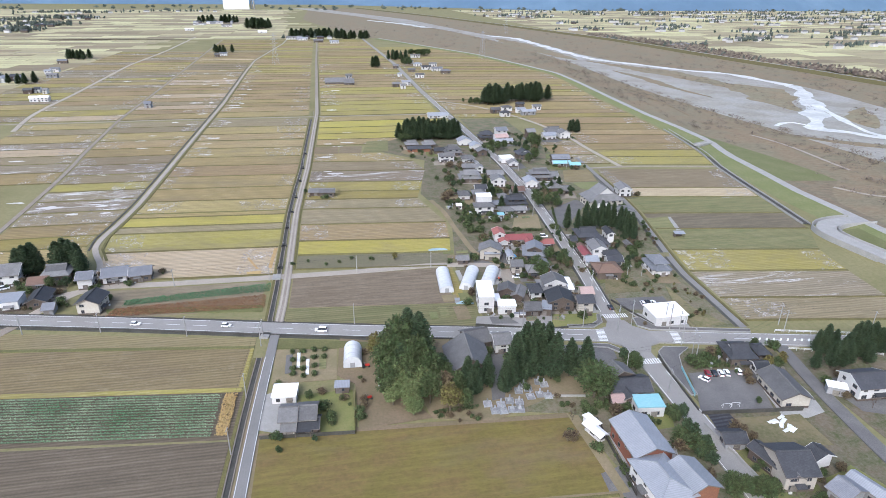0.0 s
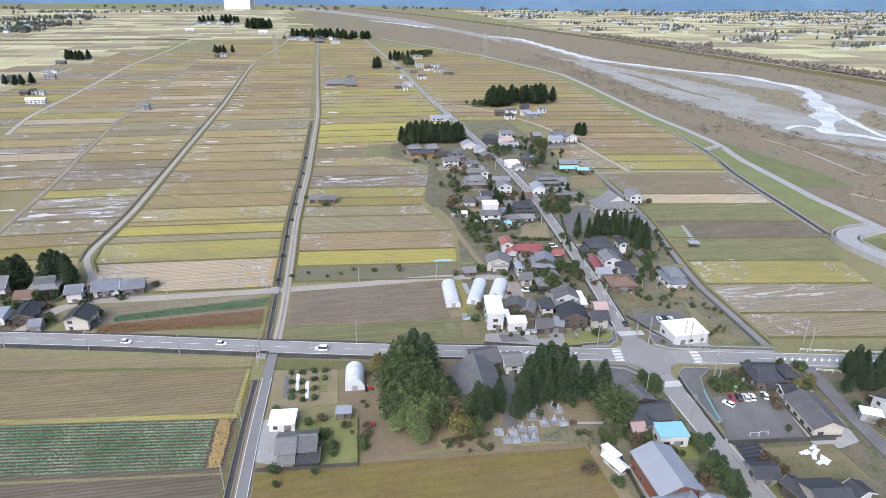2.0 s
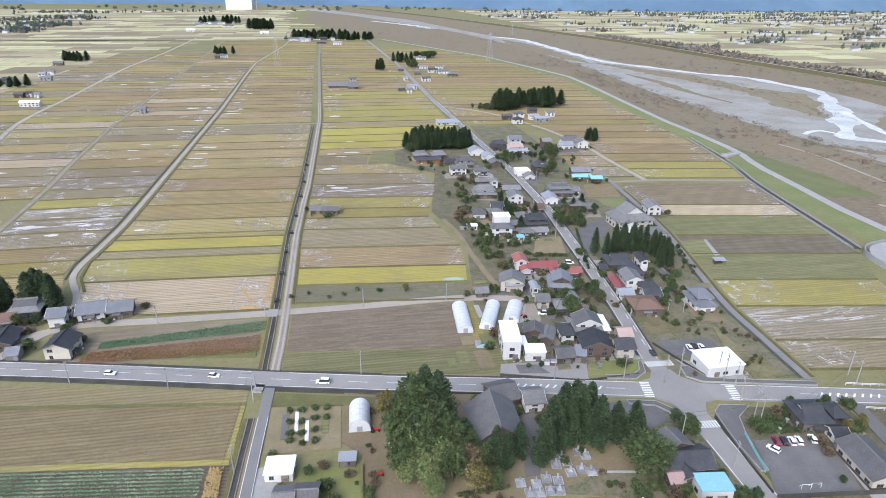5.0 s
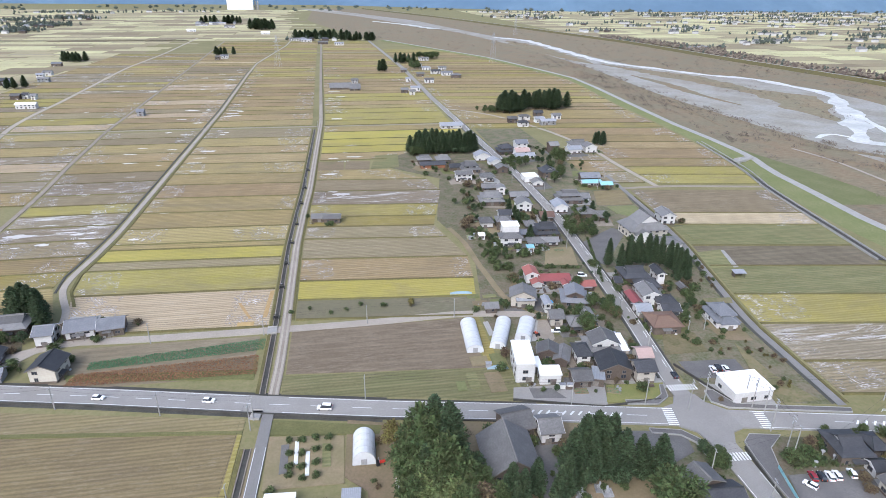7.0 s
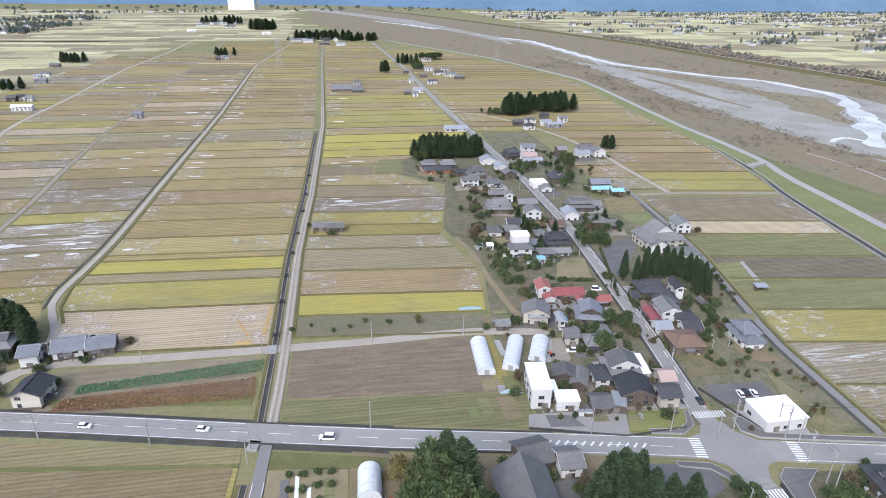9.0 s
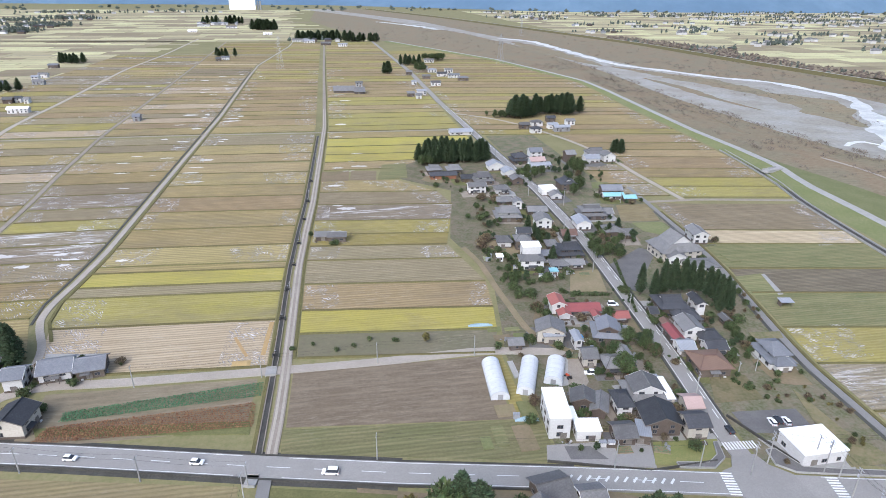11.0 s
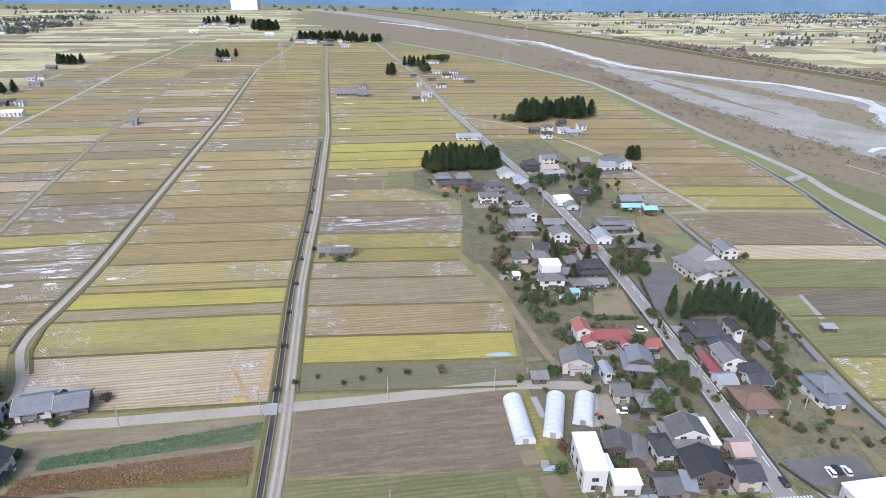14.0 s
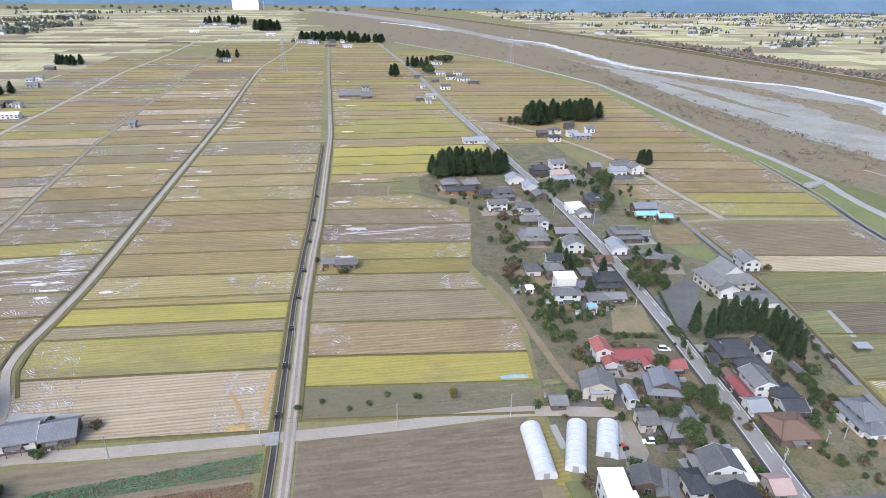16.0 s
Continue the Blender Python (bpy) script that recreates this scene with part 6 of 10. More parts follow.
# house and sheds beside the farm lane
house(-18.9, 156.9, -5, 7.0, 6.0, 1, "flat", "white", "white", eave=2.6, name="carport", label="open white-roofed carport on posts")
house(-16.9, 143.9, -5, 4.1, 7.0, 2, "gable", "grey", "beige", eave=4.6)
house(-11.8, 144.1, -5, 4.5, 7.0, 2, "gable", "grey", "wood", eave=4.4)
house(-13.1, 141.4, -5, 8.2, 5.0, 1, "gable", "dark", "wood")
house(-16.9, 140.3, -5, 3.0, 3.4, 1, "gable", "grey", "beige", eave=2.8, name="lean_to")
house(-1.9, 157.6, -5, 4.2, 3.0, 1, "flat", "silver", "wood", eave=2.3, name="garden_shed")
house(10.2, 158.9, -5, 2.0, 3.0, 1, "flat", "white", "white", eave=2.3, name="garden_shed")

# temple among trees and houses south of the main road
house(38.8, 163.3, 88, 15.2, 13.0, 2, "gable", "grey", "wood", eave=4.0, name="temple_hall", label="large old grey tiled temple hall among trees", pitch=0.70)
house(44.5, 177.2, 8, 7.7, 9.0, 1, "gable", "grey", "wood", eave=3.4, name="temple_wing")
house(52.6, 172.4, -2, 5.4, 7.0, 2, "gable", "grey", "white", eave=4.4)
house(83.2, 147.2, -80, 5.3, 8.0, 2, "gable", "grey", "wood", eave=4.6)
house(84.7, 142.3, -4, 11.4, 8.0, 1, "gable", "dark", "wood", eave=3.2)
house(82.6, 138.4, 86, 6.0, 3.6, 1, "gable", "dark", "wood", eave=3.0)
house(78.6, 137.1, -4, 3.0, 4.0, 1, "gable", "pink", "wood", name="garden_shed")
house(86.3, 132.5, -7, 7.9, 5.5, 1, "flat", "cyan", "white", eave=3.6, name="workshop", label="workshop with a faded cyan flat roof")
house(76.0, 117.1, 90, 14.4, 10.0, 2, "gable", "silver", "redwood", eave=5.4, label="long two-storey house with pale metal roof")
house(74.1, 102.5, -86, 13.5, 9.0, 2, "hip", "silver", "white", eave=5.4)
house(81.3, 101.5, -82, 9.4, 9.0, 2, "gable", "silver", "redwood", eave=5.2)
house(67.4, 128.9, 110, 5.0, 2.0, 1, "flat", "white", "white", eave=2.4, name="garden_shed")
house(66.8, 125.2, 110, 6.0, 2.0, 1, "gable", "white", "white", eave=2.4, name="garden_shed")

# shrine-like house, parking and houses south-east
house(128.7, 152.4, -8, 7.6, 9.0, 2, "irimoya", "dark", "wood", eave=4.2)
house(137.4, 152.7, -8, 3.2, 6.0, 1, "hip", "dark", "wood", eave=3.4)
house(132.3, 145.3, -8, 3.8, 4.0, 1, "gable", "dark", "white", eave=2.8, name="gatehouse")
house(131.4, 133.0, 83, 13.6, 8.5, 1, "gable", "grey", "beige", eave=3.8, label="long grey-roofed hall beside the lane")
house(157.4, 130.1, -3, 10.8, 9.0, 2, "gable", "dark", "white")
house(148.2, 130.7, -30, 5.3, 3.0, 1, "flat", "white", "grey", eave=3.0, name="carport")
house(102.5, 115.7, -9, 5.6, 5.0, 1, "gable", "dark", "grey", name="garden_shed")
house(106.3, 106.5, 104, 8.0, 3.8, 1, "gable", "dark", "wood", eave=4.0)
house(109.1, 102.4, -7, 7.9, 11.0, 2, "gable", "dark", "beige", eave=5.6)
house(108.0, 102.1, 80, 10.0, 2.7, 2, "gable", "grey", "beige", eave=5.0)
house(119.3, 104.3, -82, 3.5, 5.5, 2, "gable", "dark", "white", eave=4.4)
house(117.8, 92.8, -76, 4.5, 7.0, 1, "gable", "blue", "grey", eave=3.6)
house(124.7, 91.1, 108, 12.0, 3.5, 1, "gable", "silver", "grey", eave=3.6)

# trees of the temple wood
tree("broad", 14.6, 160.8, 18.0, 0.84, "temple wood")
tree("cedar", 19.7, 165.9, 22.0, 1.30, "temple wood")
tree("cedar", 22.8, 162.9, 22.0, 1.30, "temple wood")
tree("broad", 17.9, 165.5, 20.0, 0.84, "temple wood")
tree("broad", 12.7, 159.4, 15.0, 0.84, "temple wood")
tree("broad", 20.2, 156.6, 17.0, 0.84, "temple wood")
tree("broad", 24.1, 154.3, 14.0, 0.84, "temple wood")
tree("bamboo", 14.4, 151.3, 10.4, 1.02, "temple wood")
tree("bamboo", 17.9, 146.4, 9.6, 1.02, "temple wood")
tree("broad", 23.8, 146.9, 11.0, 0.84, "temple wood")
tree("russet", 28.2, 147.6, 10.0, 0.90, "temple wood")
tree("autumn", 28.8, 141.9, 10.0, 0.85, "temple wood")
tree("cedar", 16.3, 157.2, 15.0, 1.30, "temple wood")
tree("bamboo", 12.8, 147.9, 8.0, 1.02, "temple wood")
tree("broad", 22.2, 164.7, 18.0, 0.84, "temple wood")
tree("broad", 18.6, 153.7, 14.0, 0.84, "temple wood")
tree("bamboo", 25.9, 152.4, 8.8, 1.02, "temple wood")
tree("autumn", 31.5, 142.8, 7.0, 0.85, "temple wood")
tree("broad", 32.1, 148.4, 9.0, 0.84, "temple wood")
tree("broad", 33.9, 142.4, 7.0, 0.84, "temple wood")
tree("autumn", 9.8, 173.2, 10.0, 0.85, "temple wood")
tree("autumn", 11.3, 165.3, 10.0, 0.85, "temple wood")
tree("broad", 29.5, 154.9, 9.0, 0.84, "temple wood")
tree("broad", 11.7, 150.3, 12.0, 0.84, "temple wood")
tree("bare", 29.7, 171.6, 9.0, 0.85, "temple wood")
tree("bamboo", 21.8, 150.1, 10.4, 1.02, "temple wood")
tree("bamboo", 18.2, 142.3, 7.2, 1.02, "temple wood")
tree("pine", 28.6, 159.8, 9.0, 0.85, "temple wood")
tree("cedar", 35.8, 150.2, 13.0, 1.02, "temple wood")
tree("cedar", 38.3, 148.9, 12.0, 1.02, "temple wood")
tree("cedar", 42.6, 151.9, 12.0, 1.02, "temple wood")
tree("cedar", 36.4, 147.7, 10.0, 1.02, "temple wood")
tree("cedar", 49.6, 149.5, 14.0, 1.02, "temple wood")
tree("cedar", 52.4, 154.5, 17.0, 1.02, "temple wood")
tree("cedar", 56.2, 156.7, 19.0, 1.02, "temple wood")
tree("cedar", 59.6, 157.5, 19.0, 1.02, "temple wood")
tree("cedar", 61.1, 156.5, 18.0, 1.02, "temple wood")
tree("cedar", 63.8, 157.2, 18.0, 1.02, "temple wood")
tree("cedar", 64.8, 152.5, 17.0, 1.02, "temple wood")
tree("cedar", 63.7, 152.6, 15.0, 1.02, "temple wood")
tree("cedar", 57.6, 153.6, 15.0, 1.02, "temple wood")
tree("cedar", 53.8, 152.6, 14.0, 1.02, "temple wood")
tree("cedar", 69.9, 153.2, 14.0, 1.02, "temple wood")
tree("cedar", 71.0, 152.9, 12.0, 1.02, "temple wood")
tree("cedar", 74.3, 151.5, 15.0, 1.02, "temple wood")
tree("cedar", 74.5, 149.1, 13.0, 1.02, "temple wood")
tree("broad", 73.5, 141.5, 12.0, 1.35, "temple wood")
tree("cedar", 47.2, 148.4, 12.0, 1.10, "temple wood")
tree("cedar", 61.6, 154.7, 16.0, 1.02, "temple wood")

# cedars of the village
tree("cedar", 115.4, 274.2, 14.0, 0.95, "village cedars")
tree("cedar", 120.2, 272.3, 12.0, 0.95, "village cedars")
tree("cedar", 125.1, 274.3, 15.0, 0.95, "village cedars")
tree("cedar", 129.1, 274.0, 15.5, 0.95, "village cedars")
tree("cedar", 133.4, 273.4, 15.5, 0.95, "village cedars")
tree("cedar", 136.8, 273.7, 14.0, 0.95, "village cedars")
tree("cedar", 138.9, 271.5, 15.0, 0.95, "village cedars")
tree("cedar", 141.0, 267.7, 14.0, 0.95, "village cedars")
tree("cedar", 141.8, 264.8, 14.0, 0.95, "village cedars")
tree("cedar", 141.1, 260.2, 14.0, 0.95, "village cedars")
tree("cedar", 142.5, 258.5, 14.0, 0.95, "village cedars")
tree("cedar", 142.6, 255.3, 12.0, 0.95, "village cedars")
tree("cedar", 138.5, 255.4, 11.0, 0.95, "village cedars")
tree("cedar", 88.7, 342.4, 11.0, 1.25)
tree("cedar", 90.4, 337.2, 9.0, 1.25)
tree("cedar", 103.3, 326.3, 9.0, 1.25)
tree("cedar", 134.2, 337.7, 9.0, 1.25)
tree("cedar", 128.1, 334.4, 8.0, 1.25)
tree("cedar", 90.8, 310.8, 8.0, 1.25)
tree("cedar", 90.9, 333.3, 8.0, 1.25)
tree("broad", 151.9, 445.3, 12.0, 1.00)
tree("broad", 154.3, 442.3, 11.0, 1.00)
tree("broad", 140.3, 424.9, 8.0, 1.00)
tree("broad", 142.7, 410.8, 9.0, 1.00)
tree("broad", 134.9, 400.0, 8.0, 1.00)
tree("broad", 120.7, 447.9, 7.0, 1.00)
tree("broad", 122.7, 438.4, 8.0, 1.00)
tree("broad", 129.2, 443.3, 7.0, 1.00)
tree("broad", 112.7, 310.9, 7.0, 1.00)
tree("broad", 112.7, 318.4, 6.0, 1.00)
tree("broad", 84.0, 221.9, 9.0, 1.00)
tree("broad", 84.9, 231.6, 7.0, 1.00)
tree("broad", 93.8, 256.2, 6.0, 1.00)
tree("broad", 93.8, 239.6, 7.0, 1.00)
tree("broad", 97.5, 235.0, 6.0, 1.00)

# gardens
tree("pine", 70.2, 299.0, 3.2)
tree("broad", 67.6, 302.2, 4.3)
tree("bush", 65.5, 286.1, 3.9)
tree("broad", 82.2, 292.2, 4.1)
tree("bush", 67.1, 292.8, 2.2)
tree("broad", 72.7, 281.1, 2.6)
tree("broad", 68.6, 293.5, 4.1)
tree("broad", 78.8, 291.1, 2.5)
tree("pine", 72.6, 292.7, 2.4)
tree("broad", 64.8, 278.2, 2.2)
tree("bush", 71.0, 282.0, 2.4)
tree("bush", 81.0, 298.7, 3.6)
tree("pine", 74.1, 295.8, 3.9)
tree("bush", 67.5, 285.1, 2.3)
tree("broad", 64.8, 295.7, 3.5)
tree("bush", 67.9, 292.0, 2.7)
tree("bush", 65.7, 282.0, 2.0)
tree("bush", 81.6, 291.2, 4.2)
tree("broad", 70.0, 294.3, 4.4)
tree("broad", 73.5, 301.7, 3.1)
tree("bush", 66.2, 278.3, 3.4)
tree("bush", 73.8, 295.1, 2.3)
tree("dry", 72.0, 357.1, 2.7)
tree("pine", 66.1, 340.7, 4.0)
tree("pine", 71.9, 387.3, 3.2)
tree("broad", 63.9, 368.5, 3.9)
tree("broad", 76.1, 385.4, 2.1)
tree("broad", 72.0, 383.4, 4.3)
tree("bush", 74.8, 381.3, 2.2)
tree("pine", 71.3, 342.0, 3.2)
tree("dry", 61.7, 330.5, 4.7)
tree("pine", 83.0, 373.3, 4.4)
tree("dry", 67.3, 337.6, 2.6)
tree("pine", 70.3, 370.1, 2.2)
tree("pine", 72.1, 355.2, 4.8)
tree("broad", 76.9, 356.0, 2.5)
tree("dry", 66.7, 337.4, 4.3)
tree("russet", 70.0, 358.9, 2.2)
tree("dry", 84.3, 394.4, 4.6)
tree("bush", 81.8, 392.2, 2.2)
tree("russet", 70.5, 374.1, 2.3)
tree("bush", 74.5, 370.5, 3.2)
tree("dry", 79.0, 398.8, 4.4)
tree("pine", 65.3, 345.3, 2.2)
tree("broad", 65.4, 304.7, 1.8)
tree("bush", 71.8, 314.9, 1.9)
tree("broad", 65.8, 312.7, 2.1)
tree("bush", 72.9, 309.1, 2.8)
tree("bush", 70.6, 317.0, 3.4)
tree("broad", 71.5, 309.1, 2.9)
tree("broad", 73.1, 304.8, 3.8)
tree("broad", 70.7, 313.3, 2.5)
tree("pine", 121.5, 314.5, 4.0)
tree("pine", 123.7, 313.9, 5.4)
tree("russet", 123.4, 314.9, 5.0)
tree("pine", 138.6, 329.6, 5.8)
tree("broad", 127.1, 323.4, 4.8)
tree("broad", 122.6, 309.4, 5.4)
tree("broad", 125.0, 314.7, 5.3)
tree("pine", 125.5, 311.5, 3.7)
tree("bush", 128.2, 328.1, 3.2)
tree("bush", 120.8, 321.1, 2.7)
tree("bush", 118.6, 326.4, 3.9)
tree("russet", 124.8, 337.9, 2.9)
tree("bush", 118.1, 333.7, 3.7)
tree("bush", 126.1, 335.6, 4.8)
tree("broad", 130.5, 340.5, 4.3)
tree("russet", 122.5, 329.6, 4.7)
tree("broad", 98.1, 237.2, 3.5)
tree("russet", 99.7, 230.1, 5.1)
tree("broad", 93.7, 229.8, 3.1)
tree("broad", 100.8, 240.2, 5.6)
tree("russet", 99.0, 231.5, 5.1)
tree("broad", 99.4, 230.6, 5.6)
tree("russet", 100.2, 232.2, 3.0)
tree("pine", 100.8, 238.4, 4.5)
tree("pine", 97.8, 239.8, 4.5)
tree("bush", 89.1, 242.2, 2.0)
tree("bush", 85.8, 241.8, 1.9)
tree("bush", 91.6, 241.8, 1.6)
tree("bush", 80.2, 241.4, 1.8)
tree("pine", 88.8, 241.0, 2.3)
tree("pine", 95.0, 240.3, 2.6)
tree("pine", 84.3, 239.2, 2.4)
tree("bush", 135.2, 242.5, 3.5)
tree("bush", 135.9, 244.4, 2.6)
tree("russet", 141.8, 247.4, 3.6)
tree("russet", 138.3, 251.2, 3.9)
tree("bush", 135.0, 244.0, 2.5)
tree("bush", 143.6, 260.0, 3.8)
tree("bush", 141.3, 247.5, 3.9)
tree("broad", 136.5, 240.8, 3.0)
tree("pine", 128.9, 232.5, 3.5)
tree("broad", 136.4, 232.4, 3.3)
tree("broad", 133.7, 234.9, 3.9)
tree("broad", 129.3, 224.7, 3.1)
tree("pine", 132.0, 234.5, 2.9)
tree("broad", 133.2, 237.5, 3.9)
tree("broad", 125.8, 226.8, 3.9)
tree("broad", 136.8, 233.8, 3.0)
tree("bush", 124.2, 224.7, 3.2)
tree("bush", 120.1, 209.1, 1.7)
tree("dry", 125.2, 208.4, 1.8)
tree("bush", 130.6, 211.2, 1.8)
tree("bush", 118.3, 212.4, 1.2)
tree("bush", 119.7, 209.9, 2.0)
tree("bush", 120.5, 209.6, 1.8)
tree("bush", 133.8, 214.4, 2.1)
tree("bush", 127.0, 209.6, 1.8)
tree("bush", 121.6, 211.7, 1.4)
tree("bush", 70.8, 278.5, 3.9)
tree("bush", 71.8, 262.4, 3.2)
tree("bush", 75.4, 271.7, 3.5)
tree("russet", 70.8, 270.1, 2.9)
tree("bush", 69.4, 267.4, 3.4)
tree("bush", 69.4, 280.1, 2.2)
tree("bare", 68.5, 265.1, 3.2)
tree("bush", 90.1, 277.4, 2.3)
tree("bush", 86.2, 279.8, 1.3)
tree("bush", 84.7, 280.5, 2.3)
tree("bush", 87.5, 276.1, 1.5)
tree("bush", 98.0, 277.2, 1.5)
tree("bush", 88.6, 277.1, 2.3)
tree("pine", 105.9, 269.4, 1.5)
tree("bush", 110.3, 276.1, 3.1)
tree("pine", 108.5, 278.7, 2.2)
tree("pine", 107.8, 267.2, 3.4)
tree("pine", 105.8, 278.4, 1.6)
tree("bush", 110.8, 272.2, 1.6)
tree("bush", 109.3, 277.5, 2.9)
tree("broad", 110.5, 257.3, 2.6)
tree("bush", 115.2, 255.2, 3.5)
tree("broad", 109.2, 250.1, 3.8)
tree("broad", 109.8, 254.3, 2.7)
tree("broad", 64.8, 424.9, 1.6)
tree("bush", 56.0, 427.8, 3.1)
tree("broad", 51.5, 450.4, 2.5)
tree("bush", 65.4, 439.5, 2.8)
tree("bush", 64.0, 434.2, 1.6)
tree("bush", 116.1, 447.3, 4.9)
tree("pine", 112.6, 431.2, 2.8)
tree("pine", 119.5, 447.7, 3.9)
tree("pine", 111.7, 420.7, 3.1)
tree("pine", 117.3, 430.2, 3.4)
tree("pine", 106.6, 428.9, 4.2)
tree("broad", 111.7, 440.4, 4.9)
tree("broad", 111.6, 427.0, 3.1)
tree("bush", 118.3, 439.0, 4.4)
tree("broad", 94.6, 116.9, 3.0)
tree("broad", 94.7, 116.5, 3.1)
tree("bush", 92.4, 117.4, 3.2)
tree("pine", 92.3, 108.9, 4.5)
tree("broad", 91.4, 115.7, 2.9)
tree("pine", 92.3, 121.2, 2.4)
tree("broad", 91.0, 112.0, 4.6)
tree("bush", 90.5, 116.4, 4.9)
tree("bush", 89.9, 119.0, 4.2)
tree("pine", 91.6, 110.0, 2.7)
tree("bush", 93.7, 114.1, 3.3)
tree("bush", 93.2, 115.0, 3.4)
tree("bush", 92.0, 117.7, 2.5)
tree("pine", 89.0, 117.4, 2.4)
tree("pine", 91.4, 113.6, 2.8)
tree("broad", 91.8, 126.2, 4.2)
tree("bush", 92.5, 113.0, 4.5)
tree("bush", 92.0, 129.3, 3.9)
tree("pine", 92.7, 120.4, 3.3)
tree("pine", 90.8, 111.5, 4.4)
tree("bush", 68.6, 134.8, 2.1)
tree("broad", 72.7, 136.6, 1.3)
tree("bush", 78.2, 135.5, 1.9)
tree("bush", 68.9, 138.2, 2.0)
tree("bush", 69.2, 134.9, 2.3)
tree("bush", 76.5, 139.0, 1.0)
tree("bush", 72.6, 136.1, 2.2)
tree("broad", 74.7, 134.4, 2.2)
tree("bush", 79.1, 136.1, 1.3)
tree("broad", 77.6, 136.7, 1.5)
tree("broad", 75.7, 137.4, 1.7)
tree("broad", 70.3, 133.2, 2.2)
tree("bush", 114.6, 153.8, 2.7)
tree("broad", 114.4, 152.1, 3.1)
tree("broad", 131.5, 149.8, 3.2)
tree("broad", 120.1, 152.1, 2.8)
tree("bush", 129.5, 149.5, 2.4)
tree("bush", 118.6, 151.7, 3.3)
tree("bush", 115.7, 151.4, 2.8)
tree("broad", 118.6, 153.3, 3.6)
tree("broad", 127.0, 150.7, 2.5)
tree("pine", 123.8, 153.9, 2.3)
tree("bush", 112.9, 151.8, 4.0)
tree("bush", 118.1, 153.4, 3.4)
tree("broad", 138.2, 147.3, 3.5)
tree("autumn", 136.4, 146.7, 4.8)
tree("autumn", 135.2, 142.5, 2.8)
tree("autumn", 141.1, 146.4, 4.8)
tree("broad", 140.1, 146.4, 4.2)
tree("autumn", 143.3, 148.6, 4.3)
tree("bush", 139.1, 145.5, 3.6)
tree("bush", 136.6, 146.7, 2.8)
tree("cedar", 180.4, 151.6, 10.2, 1.25)
tree("cedar", 175.4, 152.8, 10.1, 1.25)
tree("cedar", 179.5, 148.2, 10.0, 1.25)
tree("cedar", 165.0, 154.5, 6.7, 1.25)
tree("cedar", 171.9, 149.7, 8.8, 1.25)
tree("cedar", 166.0, 147.1, 10.1, 1.25)
tree("cedar", 159.5, 152.6, 8.6, 1.25)
tree("cedar", 160.4, 142.3, 9.2, 1.25)
tree("cedar", 171.0, 146.3, 9.9, 1.25)
tree("cedar", 176.5, 151.8, 9.3, 1.25)
tree("cedar", 164.0, 143.5, 8.6, 1.25)
tree("cedar", 177.4, 150.8, 9.6, 1.25)
tree("cedar", 165.9, 148.2, 7.1, 1.25)
tree("cedar", 162.7, 152.5, 10.5, 1.25)
tree("cedar", 180.8, 148.3, 7.7, 1.25)
tree("cedar", 178.1, 153.1, 10.1, 1.25)
tree("cedar", 171.3, 143.1, 8.3, 1.25)
tree("cedar", 160.5, 150.5, 8.5, 1.25)
tree("cedar", 176.5, 155.0, 7.8, 1.25)
tree("cedar", 180.6, 154.6, 8.5, 1.25)
tree("cedar", 165.8, 152.1, 8.5, 1.25)
tree("cedar", 151.2, 143.1, 8.3, 1.25)
tree("cedar", 170.9, 148.7, 9.5, 1.25)
tree("cedar", 157.3, 143.1, 9.8, 1.25)
tree("cedar", 180.6, 147.5, 9.1, 1.25)
tree("cedar", 164.0, 146.7, 8.7, 1.25)
tree("pine", 108.4, 103.6, 1.9)
tree("broad", 103.7, 99.7, 2.6)
tree("bush", 105.2, 100.5, 1.6)
tree("pine", 108.3, 108.6, 1.7)
tree("broad", 100.3, 101.6, 1.9)
tree("bush", 105.6, 111.9, 1.9)
tree("pine", 106.3, 109.4, 1.9)
tree("pine", 105.8, 100.3, 1.7)
tree("broad", 102.2, 104.8, 2.8)
tree("broad", 105.0, 105.7, 3.7)
tree("bush", 69.5, 110.5, 1.0)
tree("bush", 69.3, 112.4, 1.4)
tree("bush", 69.2, 114.3, 0.9)
tree("bush", 69.8, 107.7, 1.4)
tree("bush", 68.9, 116.3, 1.0)
tree("bush", 68.0, 106.0, 1.1)
tree("bush", 68.5, 111.2, 1.4)
tree("bush", 68.4, 109.8, 1.2)
tree("bush", 96.6, 98.7, 4.4)
tree("broad", 99.6, 98.6, 5.1)
tree("broad", 93.8, 98.6, 6.0)
tree("broad", 91.9, 100.3, 5.8)
tree("bush", 91.6, 98.9, 3.4)
tree("broad", 99.0, 97.4, 4.0)
tree("broad", 98.6, 99.4, 4.0)
tree("bush", 99.4, 97.2, 3.9)
tree("pine", 91.0, 158.7, 4.8)
tree("broad", 92.8, 152.6, 5.7)
tree("broad", 92.1, 154.4, 5.4)
tree("broad", 90.9, 153.0, 5.6)
tree("broad", 93.4, 155.6, 5.2)
tree("cedar", -133.5, 260.2, 13.0, 1.60)
tree("cedar", -130.8, 260.5, 14.0, 1.60)
tree("cedar", -129.1, 263.3, 14.0, 1.60)
tree("cedar", -127.8, 261.7, 12.0, 1.60)
tree("cedar", -120.3, 265.5, 13.0, 1.60)
tree("cedar", -117.7, 266.5, 14.0, 1.60)
tree("cedar", -114.2, 264.0, 14.0, 1.60)
tree("cedar", -111.5, 262.9, 13.0, 1.60)
tree("cedar", -109.2, 258.0, 11.0, 1.60)
